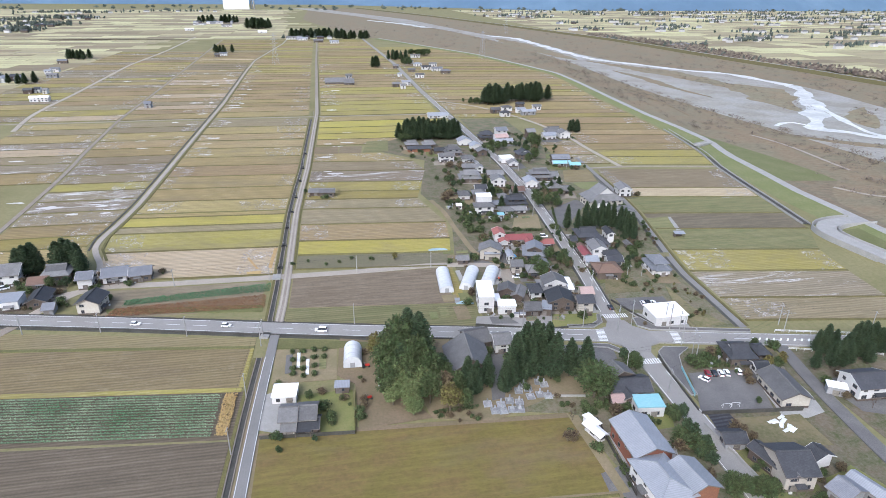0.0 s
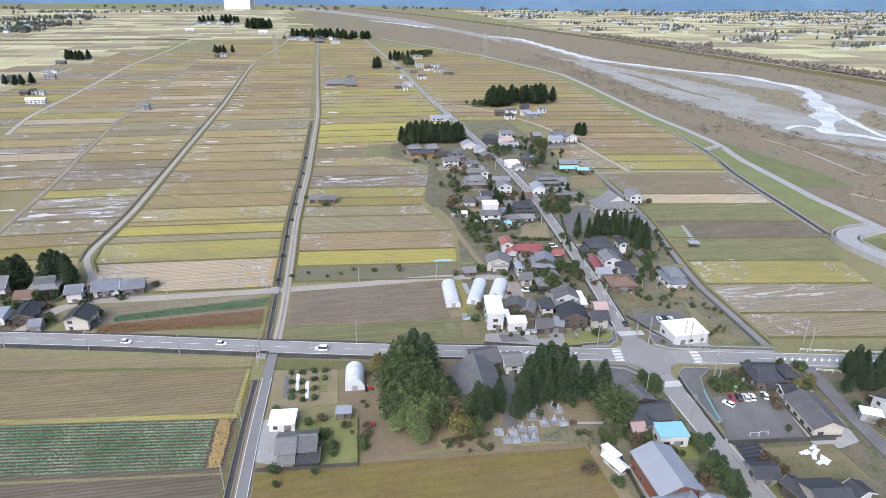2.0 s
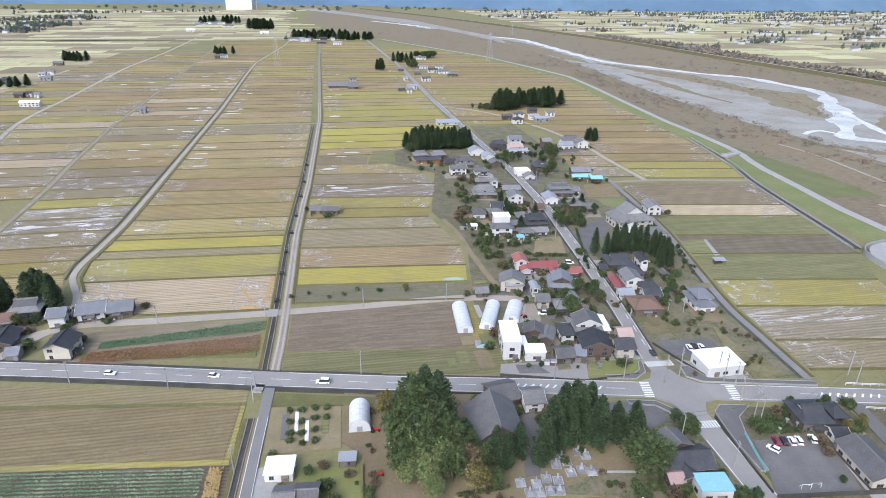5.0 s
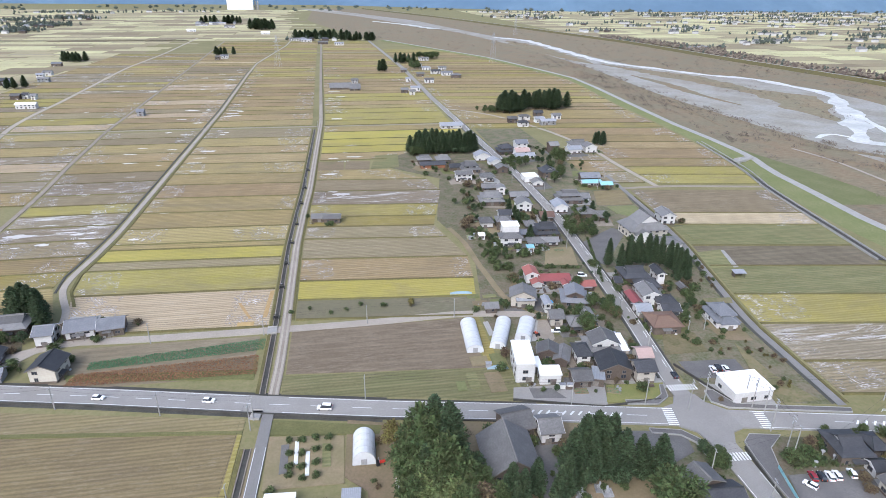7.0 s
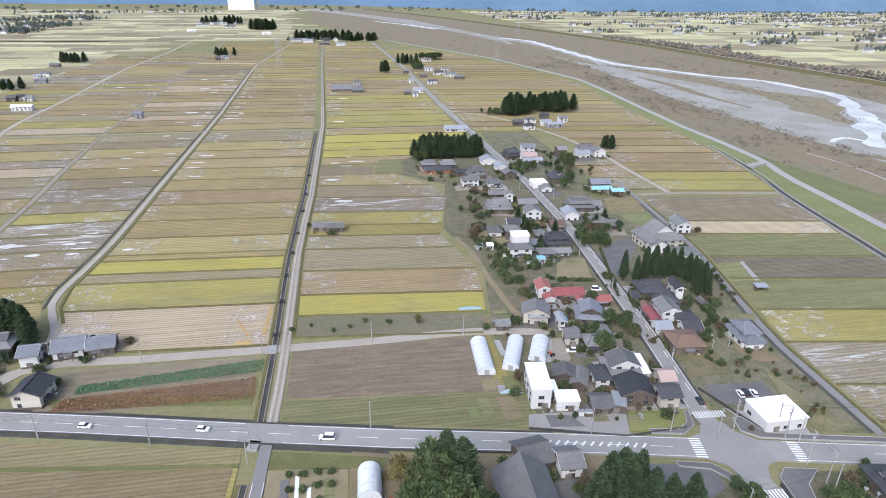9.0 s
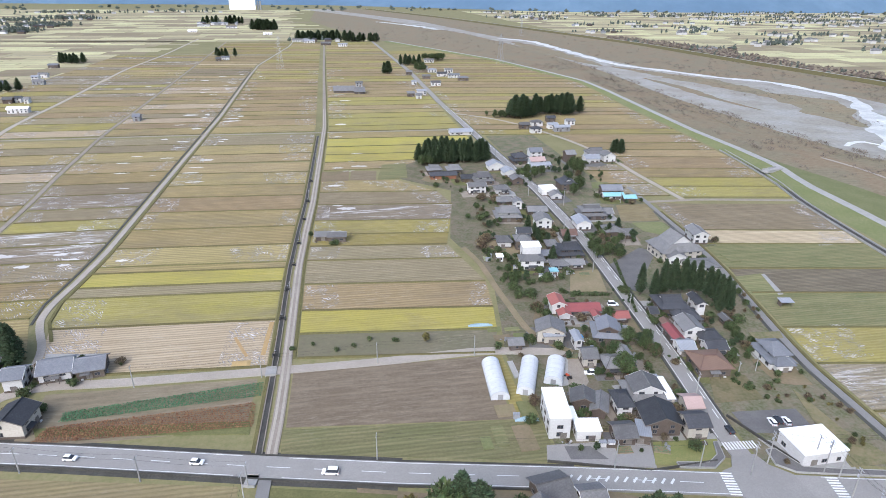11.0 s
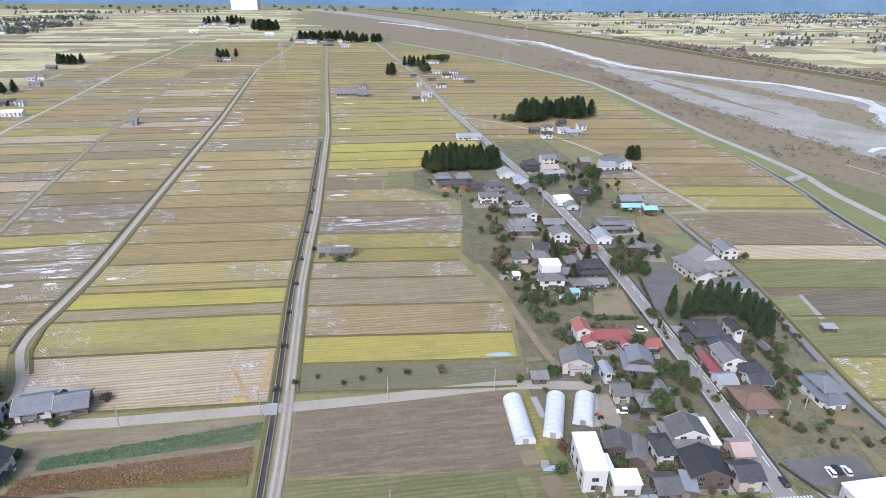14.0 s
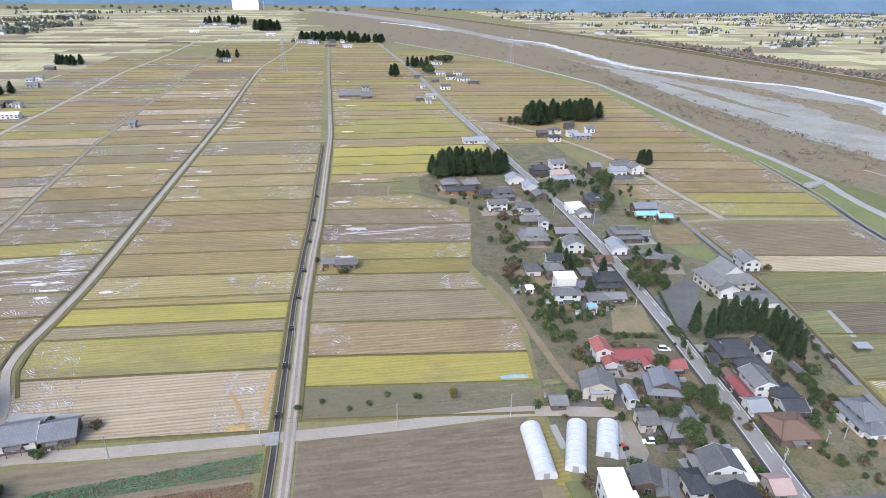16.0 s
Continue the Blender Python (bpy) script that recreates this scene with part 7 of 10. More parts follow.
tree("cedar", -118.3, 262.5, 11.0, 1.60)
tree("bare", -113.8, 244.6, 6.6)
tree("broad", -116.9, 246.4, 5.4)
tree("bare", -111.7, 248.8, 6.8)
tree("pine", -110.7, 246.4, 5.0)
tree("bare", -119.3, 250.0, 5.2)
tree("bare", -110.6, 245.9, 6.3)
tree("bush", 82.4, 142.8, 3.4)
tree("bush", 81.5, 143.9, 3.9)
tree("broad", 81.4, 142.8, 3.3)
tree("bush", 81.5, 143.2, 3.0)
tree("bush", 4.9, 176.1, 1.4)
tree("dry", 4.1, 148.7, 1.8)
tree("bush", 3.8, 163.0, 1.1)
tree("dry", 4.7, 161.0, 1.2)
tree("dry", 6.5, 176.7, 2.0)
tree("dry", 4.7, 151.7, 1.9)
tree("dry", 36.6, 137.5, 1.2)
tree("bush", 34.6, 138.1, 1.3)
tree("dry", 35.1, 137.8, 0.9)
tree("bush", 25.8, 139.9, 1.3)
tree("dry", 29.0, 139.8, 1.2)
tree("dry", 34.2, 139.9, 1.3)
tree("bush", 36.0, 137.0, 1.4)
tree("dry", 31.8, 141.8, 1.2)
tree("dry", 27.9, 139.9, 1.5)
tree("dry", 26.4, 141.5, 0.9)
tree("dry", 30.8, 137.3, 1.0)
tree("dry", 36.7, 138.2, 1.2)
tree("pine", 105.7, 350.7, 1.8)
tree("pine", 98.0, 379.2, 3.9)
tree("bush", 106.2, 369.7, 2.7)
tree("bush", 110.8, 347.1, 1.6)
tree("bush", 94.7, 341.6, 3.1)
tree("bush", 97.6, 341.6, 2.7)
tree("pine", 94.0, 341.7, 2.1)
tree("broad", 107.8, 344.1, 2.8)
tree("bush", 92.3, 347.4, 1.7)
tree("russet", 101.6, 373.9, 2.7)
tree("bush", 96.1, 341.2, 3.4)
tree("russet", 90.3, 359.7, 2.7)
tree("russet", 97.8, 344.6, 3.2)
tree("bush", 93.1, 366.8, 2.2)
tree("russet", 156.7, 394.5, 1.8)
tree("bush", 150.8, 389.0, 2.8)
tree("russet", 163.9, 395.8, 3.1)
tree("broad", 158.7, 410.0, 3.2)
tree("broad", 168.5, 437.1, 3.4)
tree("russet", 170.2, 407.6, 1.9)
tree("broad", 165.3, 432.9, 3.0)
tree("bush", 171.0, 447.2, 1.6)
tree("broad", 162.9, 425.2, 2.1)
tree("bush", 166.5, 409.5, 3.5)
tree("pine", 149.1, 450.6, 5.1)
tree("pine", 147.7, 450.5, 3.5)
tree("pine", 139.3, 447.3, 5.3)
tree("pine", 142.4, 446.3, 4.8)
tree("pine", 148.5, 465.0, 4.6)
tree("broad", 134.2, 430.2, 3.5)
tree("bush", 153.9, 479.5, 2.8)
tree("bush", 122.9, 488.1, 2.8)
tree("bush", 150.9, 485.6, 2.9)
tree("bush", 145.7, 488.9, 2.9)
tree("broad", 122.7, 486.6, 3.4)
tree("bush", 144.5, 488.9, 2.8)
tree("broad", 149.8, 474.6, 3.1)
tree("bush", 135.9, 481.1, 3.4)
tree("broad", 155.1, 267.8, 3.5)
tree("broad", 148.8, 266.3, 3.5)
tree("broad", 157.9, 274.9, 3.1)
tree("russet", 151.9, 267.5, 2.1)
tree("broad", 79.9, 221.7, 1.6)
tree("pine", 87.9, 222.6, 2.2)
tree("bush", 88.6, 223.3, 2.0)
tree("broad", 93.3, 221.2, 2.2)
tree("bush", 79.0, 225.4, 1.7)
tree("broad", 78.8, 221.6, 2.4)
tree("pine", 77.3, 223.9, 2.5)
tree("bush", 79.4, 225.6, 2.3)
tree("russet", 152.8, 254.8, 2.2)
tree("russet", 156.0, 265.5, 2.4)
tree("russet", 150.4, 248.7, 2.3)
tree("russet", 148.6, 254.1, 2.0)
tree("bush", 153.1, 259.8, 2.4)
tree("russet", 143.8, 259.7, 1.4)
tree("russet", 145.7, 257.2, 1.7)
tree("russet", 151.2, 247.6, 1.1)
tree("dry", 145.1, 255.3, 1.1)
tree("bush", 154.8, 254.8, 1.5)
tree("bush", 107.8, 223.6, 1.7)
tree("bush", 104.2, 230.1, 1.0)
tree("bush", 106.8, 228.4, 1.0)
tree("bush", 107.1, 221.8, 1.6)
tree("bush", 109.4, 219.0, 1.6)
tree("dry", 103.9, 226.1, 2.0)
tree("bush", 122.5, 204.3, 1.5)
tree("autumn", 139.6, 198.4, 1.2)
tree("dry", 141.6, 197.6, 1.6)
tree("dry", 129.1, 204.1, 1.1)
tree("dry", 142.6, 194.3, 1.5)
tree("autumn", 127.6, 207.9, 0.8)
tree("autumn", 126.2, 204.4, 1.4)
tree("bush", 141.1, 203.0, 0.8)
tree("bush", 124.6, 202.2, 1.4)
tree("dry", 139.2, 201.9, 1.2)
tree("dry", 142.5, 195.1, 1.0)
tree("dry", 125.4, 203.5, 0.9)
tree("autumn", 138.3, 198.2, 1.6)
tree("autumn", 135.5, 200.9, 1.2)
tree("dry", 132.8, 182.8, 1.7)
tree("dry", 135.2, 202.6, 1.6)
tree("autumn", 135.7, 191.8, 1.3)
tree("autumn", 136.1, 182.9, 1.9)
tree("autumn", 134.6, 181.3, 1.8)
tree("bush", 135.6, 185.4, 1.4)
tree("autumn", 137.4, 207.2, 1.5)
tree("bush", 134.6, 201.0, 1.5)
tree("bush", 0.0, 149.8, 1.0)
tree("bush", -2.5, 153.9, 0.9)
tree("bush", 71.4, 141.8, 0.9)
tree("bush", 68.7, 136.6, 2.0)
tree("bush", 64.1, 138.9, 1.4)
tree("bush", 62.5, 139.3, 1.3)
tree("dry", 62.0, 143.0, 1.5)
tree("russet", 65.6, 137.9, 1.7)
tree("russet", 70.0, 135.2, 1.0)
tree("bush", 62.2, 138.7, 1.6)
tree("dry", 65.0, 138.2, 1.2)
tree("russet", 65.4, 136.1, 0.8)
tree("pine", -129.3, 252.2, 2.0)
tree("pine", -130.8, 239.8, 2.3)
tree("pine", -119.0, 248.9, 2.6)
tree("bush", -126.7, 251.8, 1.9)
tree("bush", -127.1, 245.2, 3.0)
tree("pine", -134.2, 248.7, 2.1)
tree("pine", -121.4, 246.2, 1.2)
tree("russet", -120.6, 239.1, 1.5)
tree("bush", -116.7, 251.8, 1.5)
tree("bush", -109.0, 228.9, 2.6)
tree("pine", -117.1, 227.6, 1.7)
tree("pine", -126.5, 239.5, 2.0)
tree("broad", 64.8, 150.0, 2.9)
tree("bush", 58.3, 155.3, 1.5)
tree("broad", 46.3, 150.3, 2.5)
tree("bush", 53.4, 152.2, 2.8)
tree("bush", 54.0, 148.3, 2.2)
tree("bush", 60.0, 151.6, 1.8)
tree("broad", 43.4, 150.9, 2.4)
tree("broad", 48.6, 148.8, 2.0)
tree("bush", 137.4, 153.0, 3.7)
tree("broad", 128.4, 155.6, 2.4)
tree("bush", 137.8, 158.5, 2.2)
tree("broad", 135.7, 155.7, 3.9)
tree("bush", 124.4, 156.1, 2.5)
tree("broad", 129.9, 160.8, 2.9)
tree("bush", 126.2, 157.5, 2.5)
tree("broad", 140.2, 158.8, 3.6)
tree("bush", 145.9, 156.7, 3.3)
tree("pine", 131.8, 154.4, 3.0)
tree("bare", 85.8, 404.7, 4.2)
tree("russet", 82.3, 375.3, 4.2)
tree("bush", 76.4, 401.7, 2.1)
tree("broad", 84.5, 389.9, 2.5)
tree("bush", 69.2, 345.9, 2.8)
tree("broad", 79.3, 360.8, 3.5)
tree("broad", 74.9, 372.0, 3.3)
tree("bare", 72.4, 359.0, 2.4)
tree("russet", 73.3, 378.6, 3.4)
tree("bush", 70.3, 367.2, 3.8)
tree("broad", 76.2, 359.3, 3.5)
tree("bare", 68.6, 357.7, 2.4)
tree("broad", 69.8, 316.7, 3.3)
tree("bush", 65.3, 323.5, 2.4)
tree("broad", 62.1, 323.6, 2.9)
tree("bush", 68.8, 324.5, 2.7)
tree("bush", 63.9, 320.6, 1.9)
tree("bare", 71.0, 323.1, 2.3)
tree("bush", 68.2, 304.5, 2.7)
tree("broad", 64.1, 304.6, 2.4)
tree("broad", 64.4, 324.3, 2.9)
tree("broad", 63.0, 318.3, 2.8)
tree("broad", 119.2, 313.9, 6.7)
tree("russet", 127.6, 332.9, 3.4)
tree("russet", 134.8, 336.9, 4.9)
tree("broad", 126.7, 343.3, 5.6)
tree("bare", 124.5, 325.0, 4.4)
tree("bare", 127.1, 336.5, 5.5)
tree("bare", 133.9, 326.6, 6.2)
tree("broad", 131.4, 327.8, 5.1)
tree("bare", 119.7, 310.4, 5.7)
tree("russet", 118.2, 316.6, 5.6)
tree("russet", 147.0, 420.4, 3.4)
tree("broad", 154.2, 440.3, 6.4)
tree("pine", 157.4, 428.5, 4.0)
tree("russet", 150.8, 434.3, 5.7)
tree("russet", 159.9, 461.4, 5.2)
tree("pine", 145.9, 435.4, 4.6)
tree("russet", 155.9, 464.1, 3.3)
tree("broad", 144.3, 413.2, 3.3)
tree("russet", 167.1, 472.5, 3.8)
tree("broad", 145.8, 423.4, 3.7)
tree("pine", 91.1, 316.0, 3.0)
tree("broad", 88.9, 312.1, 2.1)
tree("broad", 93.9, 323.8, 3.0)
tree("broad", 96.6, 342.0, 2.9)
tree("pine", 96.0, 333.6, 3.6)
tree("pine", 97.2, 335.5, 3.7)
tree("bush", 64.1, 295.5, 1.9)
tree("bush", 83.3, 291.3, 3.0)
tree("broad", 75.4, 290.2, 2.5)
tree("broad", 73.3, 295.1, 2.0)
tree("bare", 73.4, 292.5, 3.5)
tree("bush", 67.5, 296.5, 3.3)
tree("bush", 73.4, 289.3, 2.5)
tree("bare", 62.4, 289.0, 2.0)
tree("bush", 63.0, 293.9, 2.0)
tree("broad", 75.2, 289.5, 2.6)
tree("bush", 122.1, 480.6, 1.3)
tree("dry", 132.4, 503.0, 1.6)
tree("dry", 150.0, 490.6, 1.0)
tree("dry", 127.8, 481.3, 1.5)
tree("dry", 148.8, 492.9, 1.2)
tree("dry", 142.6, 475.1, 1.6)
tree("bush", 144.9, 469.3, 1.6)
tree("bush", 140.9, 463.9, 2.4)
tree("pine", 94.1, 127.0, 6.0, 0.70)
tree("pine", 91.9, 121.1, 6.0, 0.70)
tree("pine", 93.2, 119.1, 5.5, 0.70)
tree("pine", 93.2, 113.9, 6.0, 0.70)
tree("bush", 3.0, 143.1, 2.2)
tree("bush", 2.7, 146.2, 2.2)
tree("bush", 76.6, 318.5, 1.6)
tree("bush", 75.5, 317.8, 1.9)
tree("russet", 77.9, 319.0, 2.1)
tree("russet", 70.4, 307.0, 1.7)
tree("pine", 70.8, 308.0, 1.6)
tree("russet", 71.7, 301.5, 1.9)
tree("bush", 92.7, 297.5, 2.3)
tree("bush", 92.7, 297.5, 2.4)
tree("bush", 93.1, 297.5, 3.2)
tree("dry", 99.3, 322.9, 1.8)
tree("dry", 103.7, 308.9, 2.3)
tree("bare", 107.5, 319.1, 3.2)
tree("bush", 105.8, 302.9, 1.7)
tree("broad", 102.5, 308.9, 3.3)
tree("bush", 95.4, 297.9, 1.5)
tree("bare", 91.8, 296.1, 4.1)
tree("bush", 88.5, 292.3, 2.9)
tree("bush", 82.0, 294.5, 1.5)
tree("pine", 62.4, 314.3, 2.0)
tree("bare", 69.2, 310.7, 4.6)
tree("pine", 72.4, 314.3, 2.5)
tree("dry", 69.9, 268.2, 3.3)
tree("broad", 69.6, 265.3, 1.8)
tree("bush", 74.8, 272.2, 1.7)
tree("bush", 82.1, 270.2, 3.0)
tree("bush", 86.8, 270.7, 1.6)
tree("russet", 90.7, 270.0, 2.3)
tree("russet", 77.1, 255.5, 1.5)
tree("bush", 74.4, 256.5, 1.7)
tree("dry", 72.0, 260.9, 1.4)
tree("dry", 96.0, 260.9, 2.7)
tree("bush", 83.4, 257.4, 1.3)
tree("dry", 83.3, 257.5, 3.0)
tree("dry", 93.7, 250.6, 3.2)
tree("bare", 91.2, 252.3, 4.0)
tree("bush", 95.5, 250.2, 2.3)
tree("dry", 72.2, 254.6, 3.0)
tree("bush", 74.8, 251.0, 2.1)
tree("bush", 70.6, 255.5, 1.9)
tree("bush", 61.2, 246.0, 3.3)
tree("bare", 72.1, 240.8, 3.1)
tree("bush", 61.9, 247.7, 1.4)
tree("bush", 48.4, 244.1, 2.3)
tree("pine", 59.1, 247.2, 3.2)
tree("dry", 54.4, 238.2, 1.3)
tree("russet", 77.7, 237.6, 1.7)
tree("bush", 81.5, 239.6, 2.6)
tree("bush", 69.1, 240.8, 2.8)
tree("bare", 80.8, 246.6, 4.5)
tree("russet", 80.8, 245.3, 2.1)
tree("broad", 81.7, 249.4, 3.3)
tree("broad", 90.7, 238.0, 1.7)
tree("dry", 100.3, 243.0, 2.1)
tree("bare", 99.2, 237.6, 3.1)
tree("pine", 76.1, 224.3, 2.8)
tree("pine", 70.2, 234.3, 2.3)
tree("pine", 70.4, 234.7, 3.1)
tree("russet", 82.3, 219.0, 2.0)
tree("broad", 75.9, 223.6, 3.2)
tree("bush", 87.5, 221.1, 2.7)
tree("dry", 94.8, 226.2, 2.0)
tree("bush", 92.8, 230.8, 1.9)
tree("bush", 93.8, 224.4, 2.4)
tree("russet", 87.1, 218.9, 2.8)
tree("broad", 88.7, 218.2, 2.3)
tree("pine", 79.5, 206.0, 3.0)
tree("dry", 91.4, 201.0, 3.3)
tree("bare", 90.3, 201.4, 4.1)
tree("russet", 96.3, 212.4, 2.8)
tree("dry", 70.7, 214.5, 1.4)
tree("bush", 68.2, 216.7, 1.5)
tree("bush", 66.2, 217.3, 2.7)
tree("pine", 62.1, 205.6, 1.7)
tree("bush", 63.3, 204.0, 2.8)
tree("bush", 69.7, 213.1, 2.4)
tree("bush", 72.5, 212.3, 1.8)
tree("bush", 74.5, 199.0, 3.1)
tree("russet", 72.8, 199.8, 1.7)
tree("bare", 75.3, 200.9, 3.2)
tree("bush", 91.1, 201.6, 2.9)
tree("bare", 80.4, 190.1, 4.9)
tree("russet", 94.1, 209.7, 1.7)
tree("bush", 96.6, 210.1, 2.5)
tree("bush", 90.3, 201.9, 2.2)
tree("dry", 89.8, 200.4, 3.1)
tree("bush", 85.1, 191.7, 1.4)
tree("bush", 88.2, 187.8, 3.4)
tree("bush", 47.9, 204.6, 2.9)
tree("pine", 57.8, 213.4, 2.7)
tree("dry", 51.3, 213.3, 2.9)
tree("bush", 64.1, 205.1, 2.8)
tree("russet", 64.1, 203.9, 2.5)
tree("dry", 63.9, 202.1, 2.2)
tree("pine", 62.1, 191.3, 2.6)
tree("russet", 55.0, 194.9, 1.9)
tree("bush", 58.0, 192.1, 1.4)
tree("dry", 75.4, 199.7, 3.2)
tree("bush", 74.3, 200.6, 1.4)
tree("bush", 73.8, 200.9, 2.9)
tree("pine", 75.5, 201.2, 1.6)
tree("broad", 73.6, 188.6, 1.5)
tree("russet", 81.9, 192.0, 2.6)
tree("broad", 76.6, 338.9, 1.6)
tree("bush", 69.1, 326.9, 2.3)
tree("russet", 67.4, 329.6, 1.6)
tree("pine", 82.9, 321.4, 2.5)
tree("pine", 89.0, 330.4, 1.8)
tree("dry", 88.2, 332.5, 3.3)
tree("bare", 78.2, 339.1, 3.6)
tree("bush", 79.4, 334.0, 3.2)
tree("bush", 91.8, 336.8, 1.4)
tree("russet", 89.2, 360.6, 2.1)
tree("russet", 94.3, 369.1, 1.4)
tree("pine", 94.2, 365.8, 2.4)
tree("russet", 97.8, 391.7, 2.8)
tree("broad", 97.2, 394.2, 3.2)
tree("broad", 89.6, 398.4, 1.4)
tree("bush", 88.5, 380.0, 1.5)
tree("broad", 88.6, 384.5, 2.2)
tree("russet", 91.2, 387.1, 1.5)
tree("bare", 95.4, 433.7, 4.5)
tree("bush", 92.2, 439.5, 2.6)
tree("bush", 90.2, 440.6, 1.9)
tree("broad", 85.6, 412.8, 3.0)
tree("bush", 86.9, 406.9, 2.6)
tree("bush", 86.8, 407.1, 2.3)
tree("pine", 73.9, 419.7, 1.7)
tree("bush", 85.4, 418.3, 3.2)
tree("bush", 69.4, 414.4, 2.7)
tree("broad", 55.9, 451.1, 1.4)
tree("dry", 51.4, 460.1, 1.7)
tree("bush", 66.1, 453.8, 2.9)
tree("bare", 79.4, 452.3, 3.3)
tree("bush", 72.9, 464.6, 2.6)
tree("russet", 78.7, 461.9, 1.5)
tree("dry", 75.5, 444.4, 2.9)
tree("broad", 75.2, 449.6, 2.4)
tree("broad", 62.8, 440.0, 3.4)
tree("dry", 71.2, 435.0, 2.6)
tree("dry", 75.4, 444.8, 2.6)
tree("dry", 76.1, 431.8, 2.3)
tree("bush", 105.8, 453.4, 1.6)
tree("broad", 108.3, 455.6, 1.7)
tree("broad", 108.3, 467.1, 1.6)
tree("bush", 102.7, 438.4, 2.7)
tree("russet", 103.5, 438.0, 3.1)
tree("bush", 108.7, 437.7, 3.1)
tree("bush", 102.0, 425.2, 2.7)
tree("bare", 104.6, 423.5, 3.5)
tree("bare", 100.1, 429.3, 3.8)
tree("bush", 104.8, 347.1, 2.6)
tree("dry", 102.7, 346.1, 1.6)
tree("bare", 104.0, 360.4, 3.1)
tree("russet", 106.7, 366.7, 1.4)
tree("russet", 102.7, 366.1, 3.2)
tree("bare", 109.1, 379.2, 3.7)
tree("bush", 105.0, 344.6, 2.9)
tree("bush", 109.5, 345.2, 1.9)
tree("dry", 101.1, 338.4, 2.5)
tree("russet", 101.4, 327.3, 1.3)
tree("bare", 90.5, 330.2, 3.3)
tree("bush", 93.9, 333.2, 3.3)
tree("russet", 87.7, 321.3, 3.3)
tree("pine", 83.5, 318.6, 1.5)
tree("bush", 84.6, 319.9, 1.9)
tree("bare", -10.1, 358.8, 4.3)
tree("russet", -15.2, 347.1, 1.8)
tree("broad", -17.9, 356.2, 3.0)
tree("bush", -7.8, 344.1, 2.3)
tree("bare", 2.0, 352.9, 3.7)
tree("bush", -5.3, 343.7, 2.8)
tree("bush", 156.9, 320.6, 2.5)
tree("broad", 146.0, 323.1, 2.4)
tree("russet", 145.5, 322.9, 2.9)
tree("bush", 138.9, 302.0, 2.4)
tree("broad", 140.8, 296.5, 1.8)
tree("broad", 152.4, 300.7, 3.0)
tree("broad", 151.5, 286.1, 2.9)
tree("bush", 157.1, 286.3, 1.4)
tree("bush", 159.3, 301.7, 2.8)
tree("broad", 177.1, 320.0, 1.5)
tree("dry", 178.2, 321.2, 2.7)
tree("bush", 178.4, 321.5, 2.6)
tree("pine", 124.5, 267.6, 2.6)
tree("pine", 116.3, 268.0, 1.7)
tree("bush", 120.1, 268.8, 1.8)
tree("bush", 127.4, 245.9, 2.1)
tree("bare", 127.8, 246.2, 4.3)
tree("dry", 129.8, 249.2, 2.5)
tree("broad", 137.6, 261.8, 1.8)
tree("pine", 138.6, 260.2, 1.8)
tree("russet", 128.2, 263.9, 1.6)
tree("pine", 130.5, 247.3, 3.1)
tree("dry", 140.5, 251.0, 2.6)
tree("bush", 132.7, 251.8, 2.9)
tree("bush", 125.9, 244.3, 1.7)
tree("pine", 116.1, 249.3, 1.3)
tree("russet", 126.1, 243.7, 2.0)
tree("bush", 115.8, 236.1, 1.9)
tree("bush", 114.7, 236.2, 1.7)
tree("russet", 115.1, 234.1, 2.0)
tree("bare", 126.3, 242.3, 4.4)
tree("bush", 127.3, 233.0, 2.2)
tree("bush", 121.6, 224.0, 1.9)
tree("bare", 121.6, 224.0, 3.6)
tree("bush", 115.6, 228.4, 1.9)
tree("pine", 116.4, 235.0, 2.1)
tree("bush", 115.8, 228.7, 3.1)
tree("bush", 117.6, 214.1, 1.8)
tree("broad", 119.9, 215.8, 2.3)
tree("bare", 121.1, 217.2, 3.1)
tree("bush", 112.3, 252.5, 2.1)
tree("dry", 114.4, 252.3, 2.1)
tree("russet", 114.8, 252.2, 1.9)
tree("bush", 132.9, 229.3, 3.1)
tree("bare", 143.8, 220.4, 3.2)
tree("dry", 133.4, 229.9, 3.2)
tree("pine", 130.6, 220.5, 1.8)
tree("bush", 130.7, 220.8, 1.3)
tree("broad", 141.6, 214.2, 2.0)
tree("bush", 129.5, 181.4, 1.8)
tree("russet", 109.3, 178.4, 2.0)
tree("bare", 125.7, 188.7, 4.8)
tree("bush", 120.9, 364.3, 1.5)
tree("pine", 120.9, 362.9, 2.8)
tree("dry", 126.0, 370.9, 2.4)
tree("bush", 128.8, 348.5, 2.1)
tree("pine", 128.2, 347.0, 1.6)
tree("bush", 128.7, 348.2, 1.6)
tree("pine", 139.3, 357.7, 3.0)
tree("bush", 131.8, 369.7, 1.8)
tree("broad", 140.4, 372.1, 1.4)
tree("bush", 125.8, 330.2, 2.3)
tree("pine", 123.3, 338.5, 2.4)
tree("bush", 129.7, 344.4, 2.4)
tree("bush", 143.3, 337.0, 2.0)
tree("bush", 138.1, 326.9, 2.1)
tree("bare", 139.0, 341.1, 4.2)
tree("dry", 163.8, 392.2, 1.6)
tree("broad", 149.3, 402.9, 1.3)
tree("russet", 153.8, 405.5, 2.8)
tree("dry", 152.9, 385.6, 2.1)
tree("dry", 165.7, 391.9, 2.6)
tree("bush", 147.7, 395.0, 2.9)
tree("broad", 169.3, 382.4, 3.0)
tree("dry", 161.9, 380.1, 3.1)
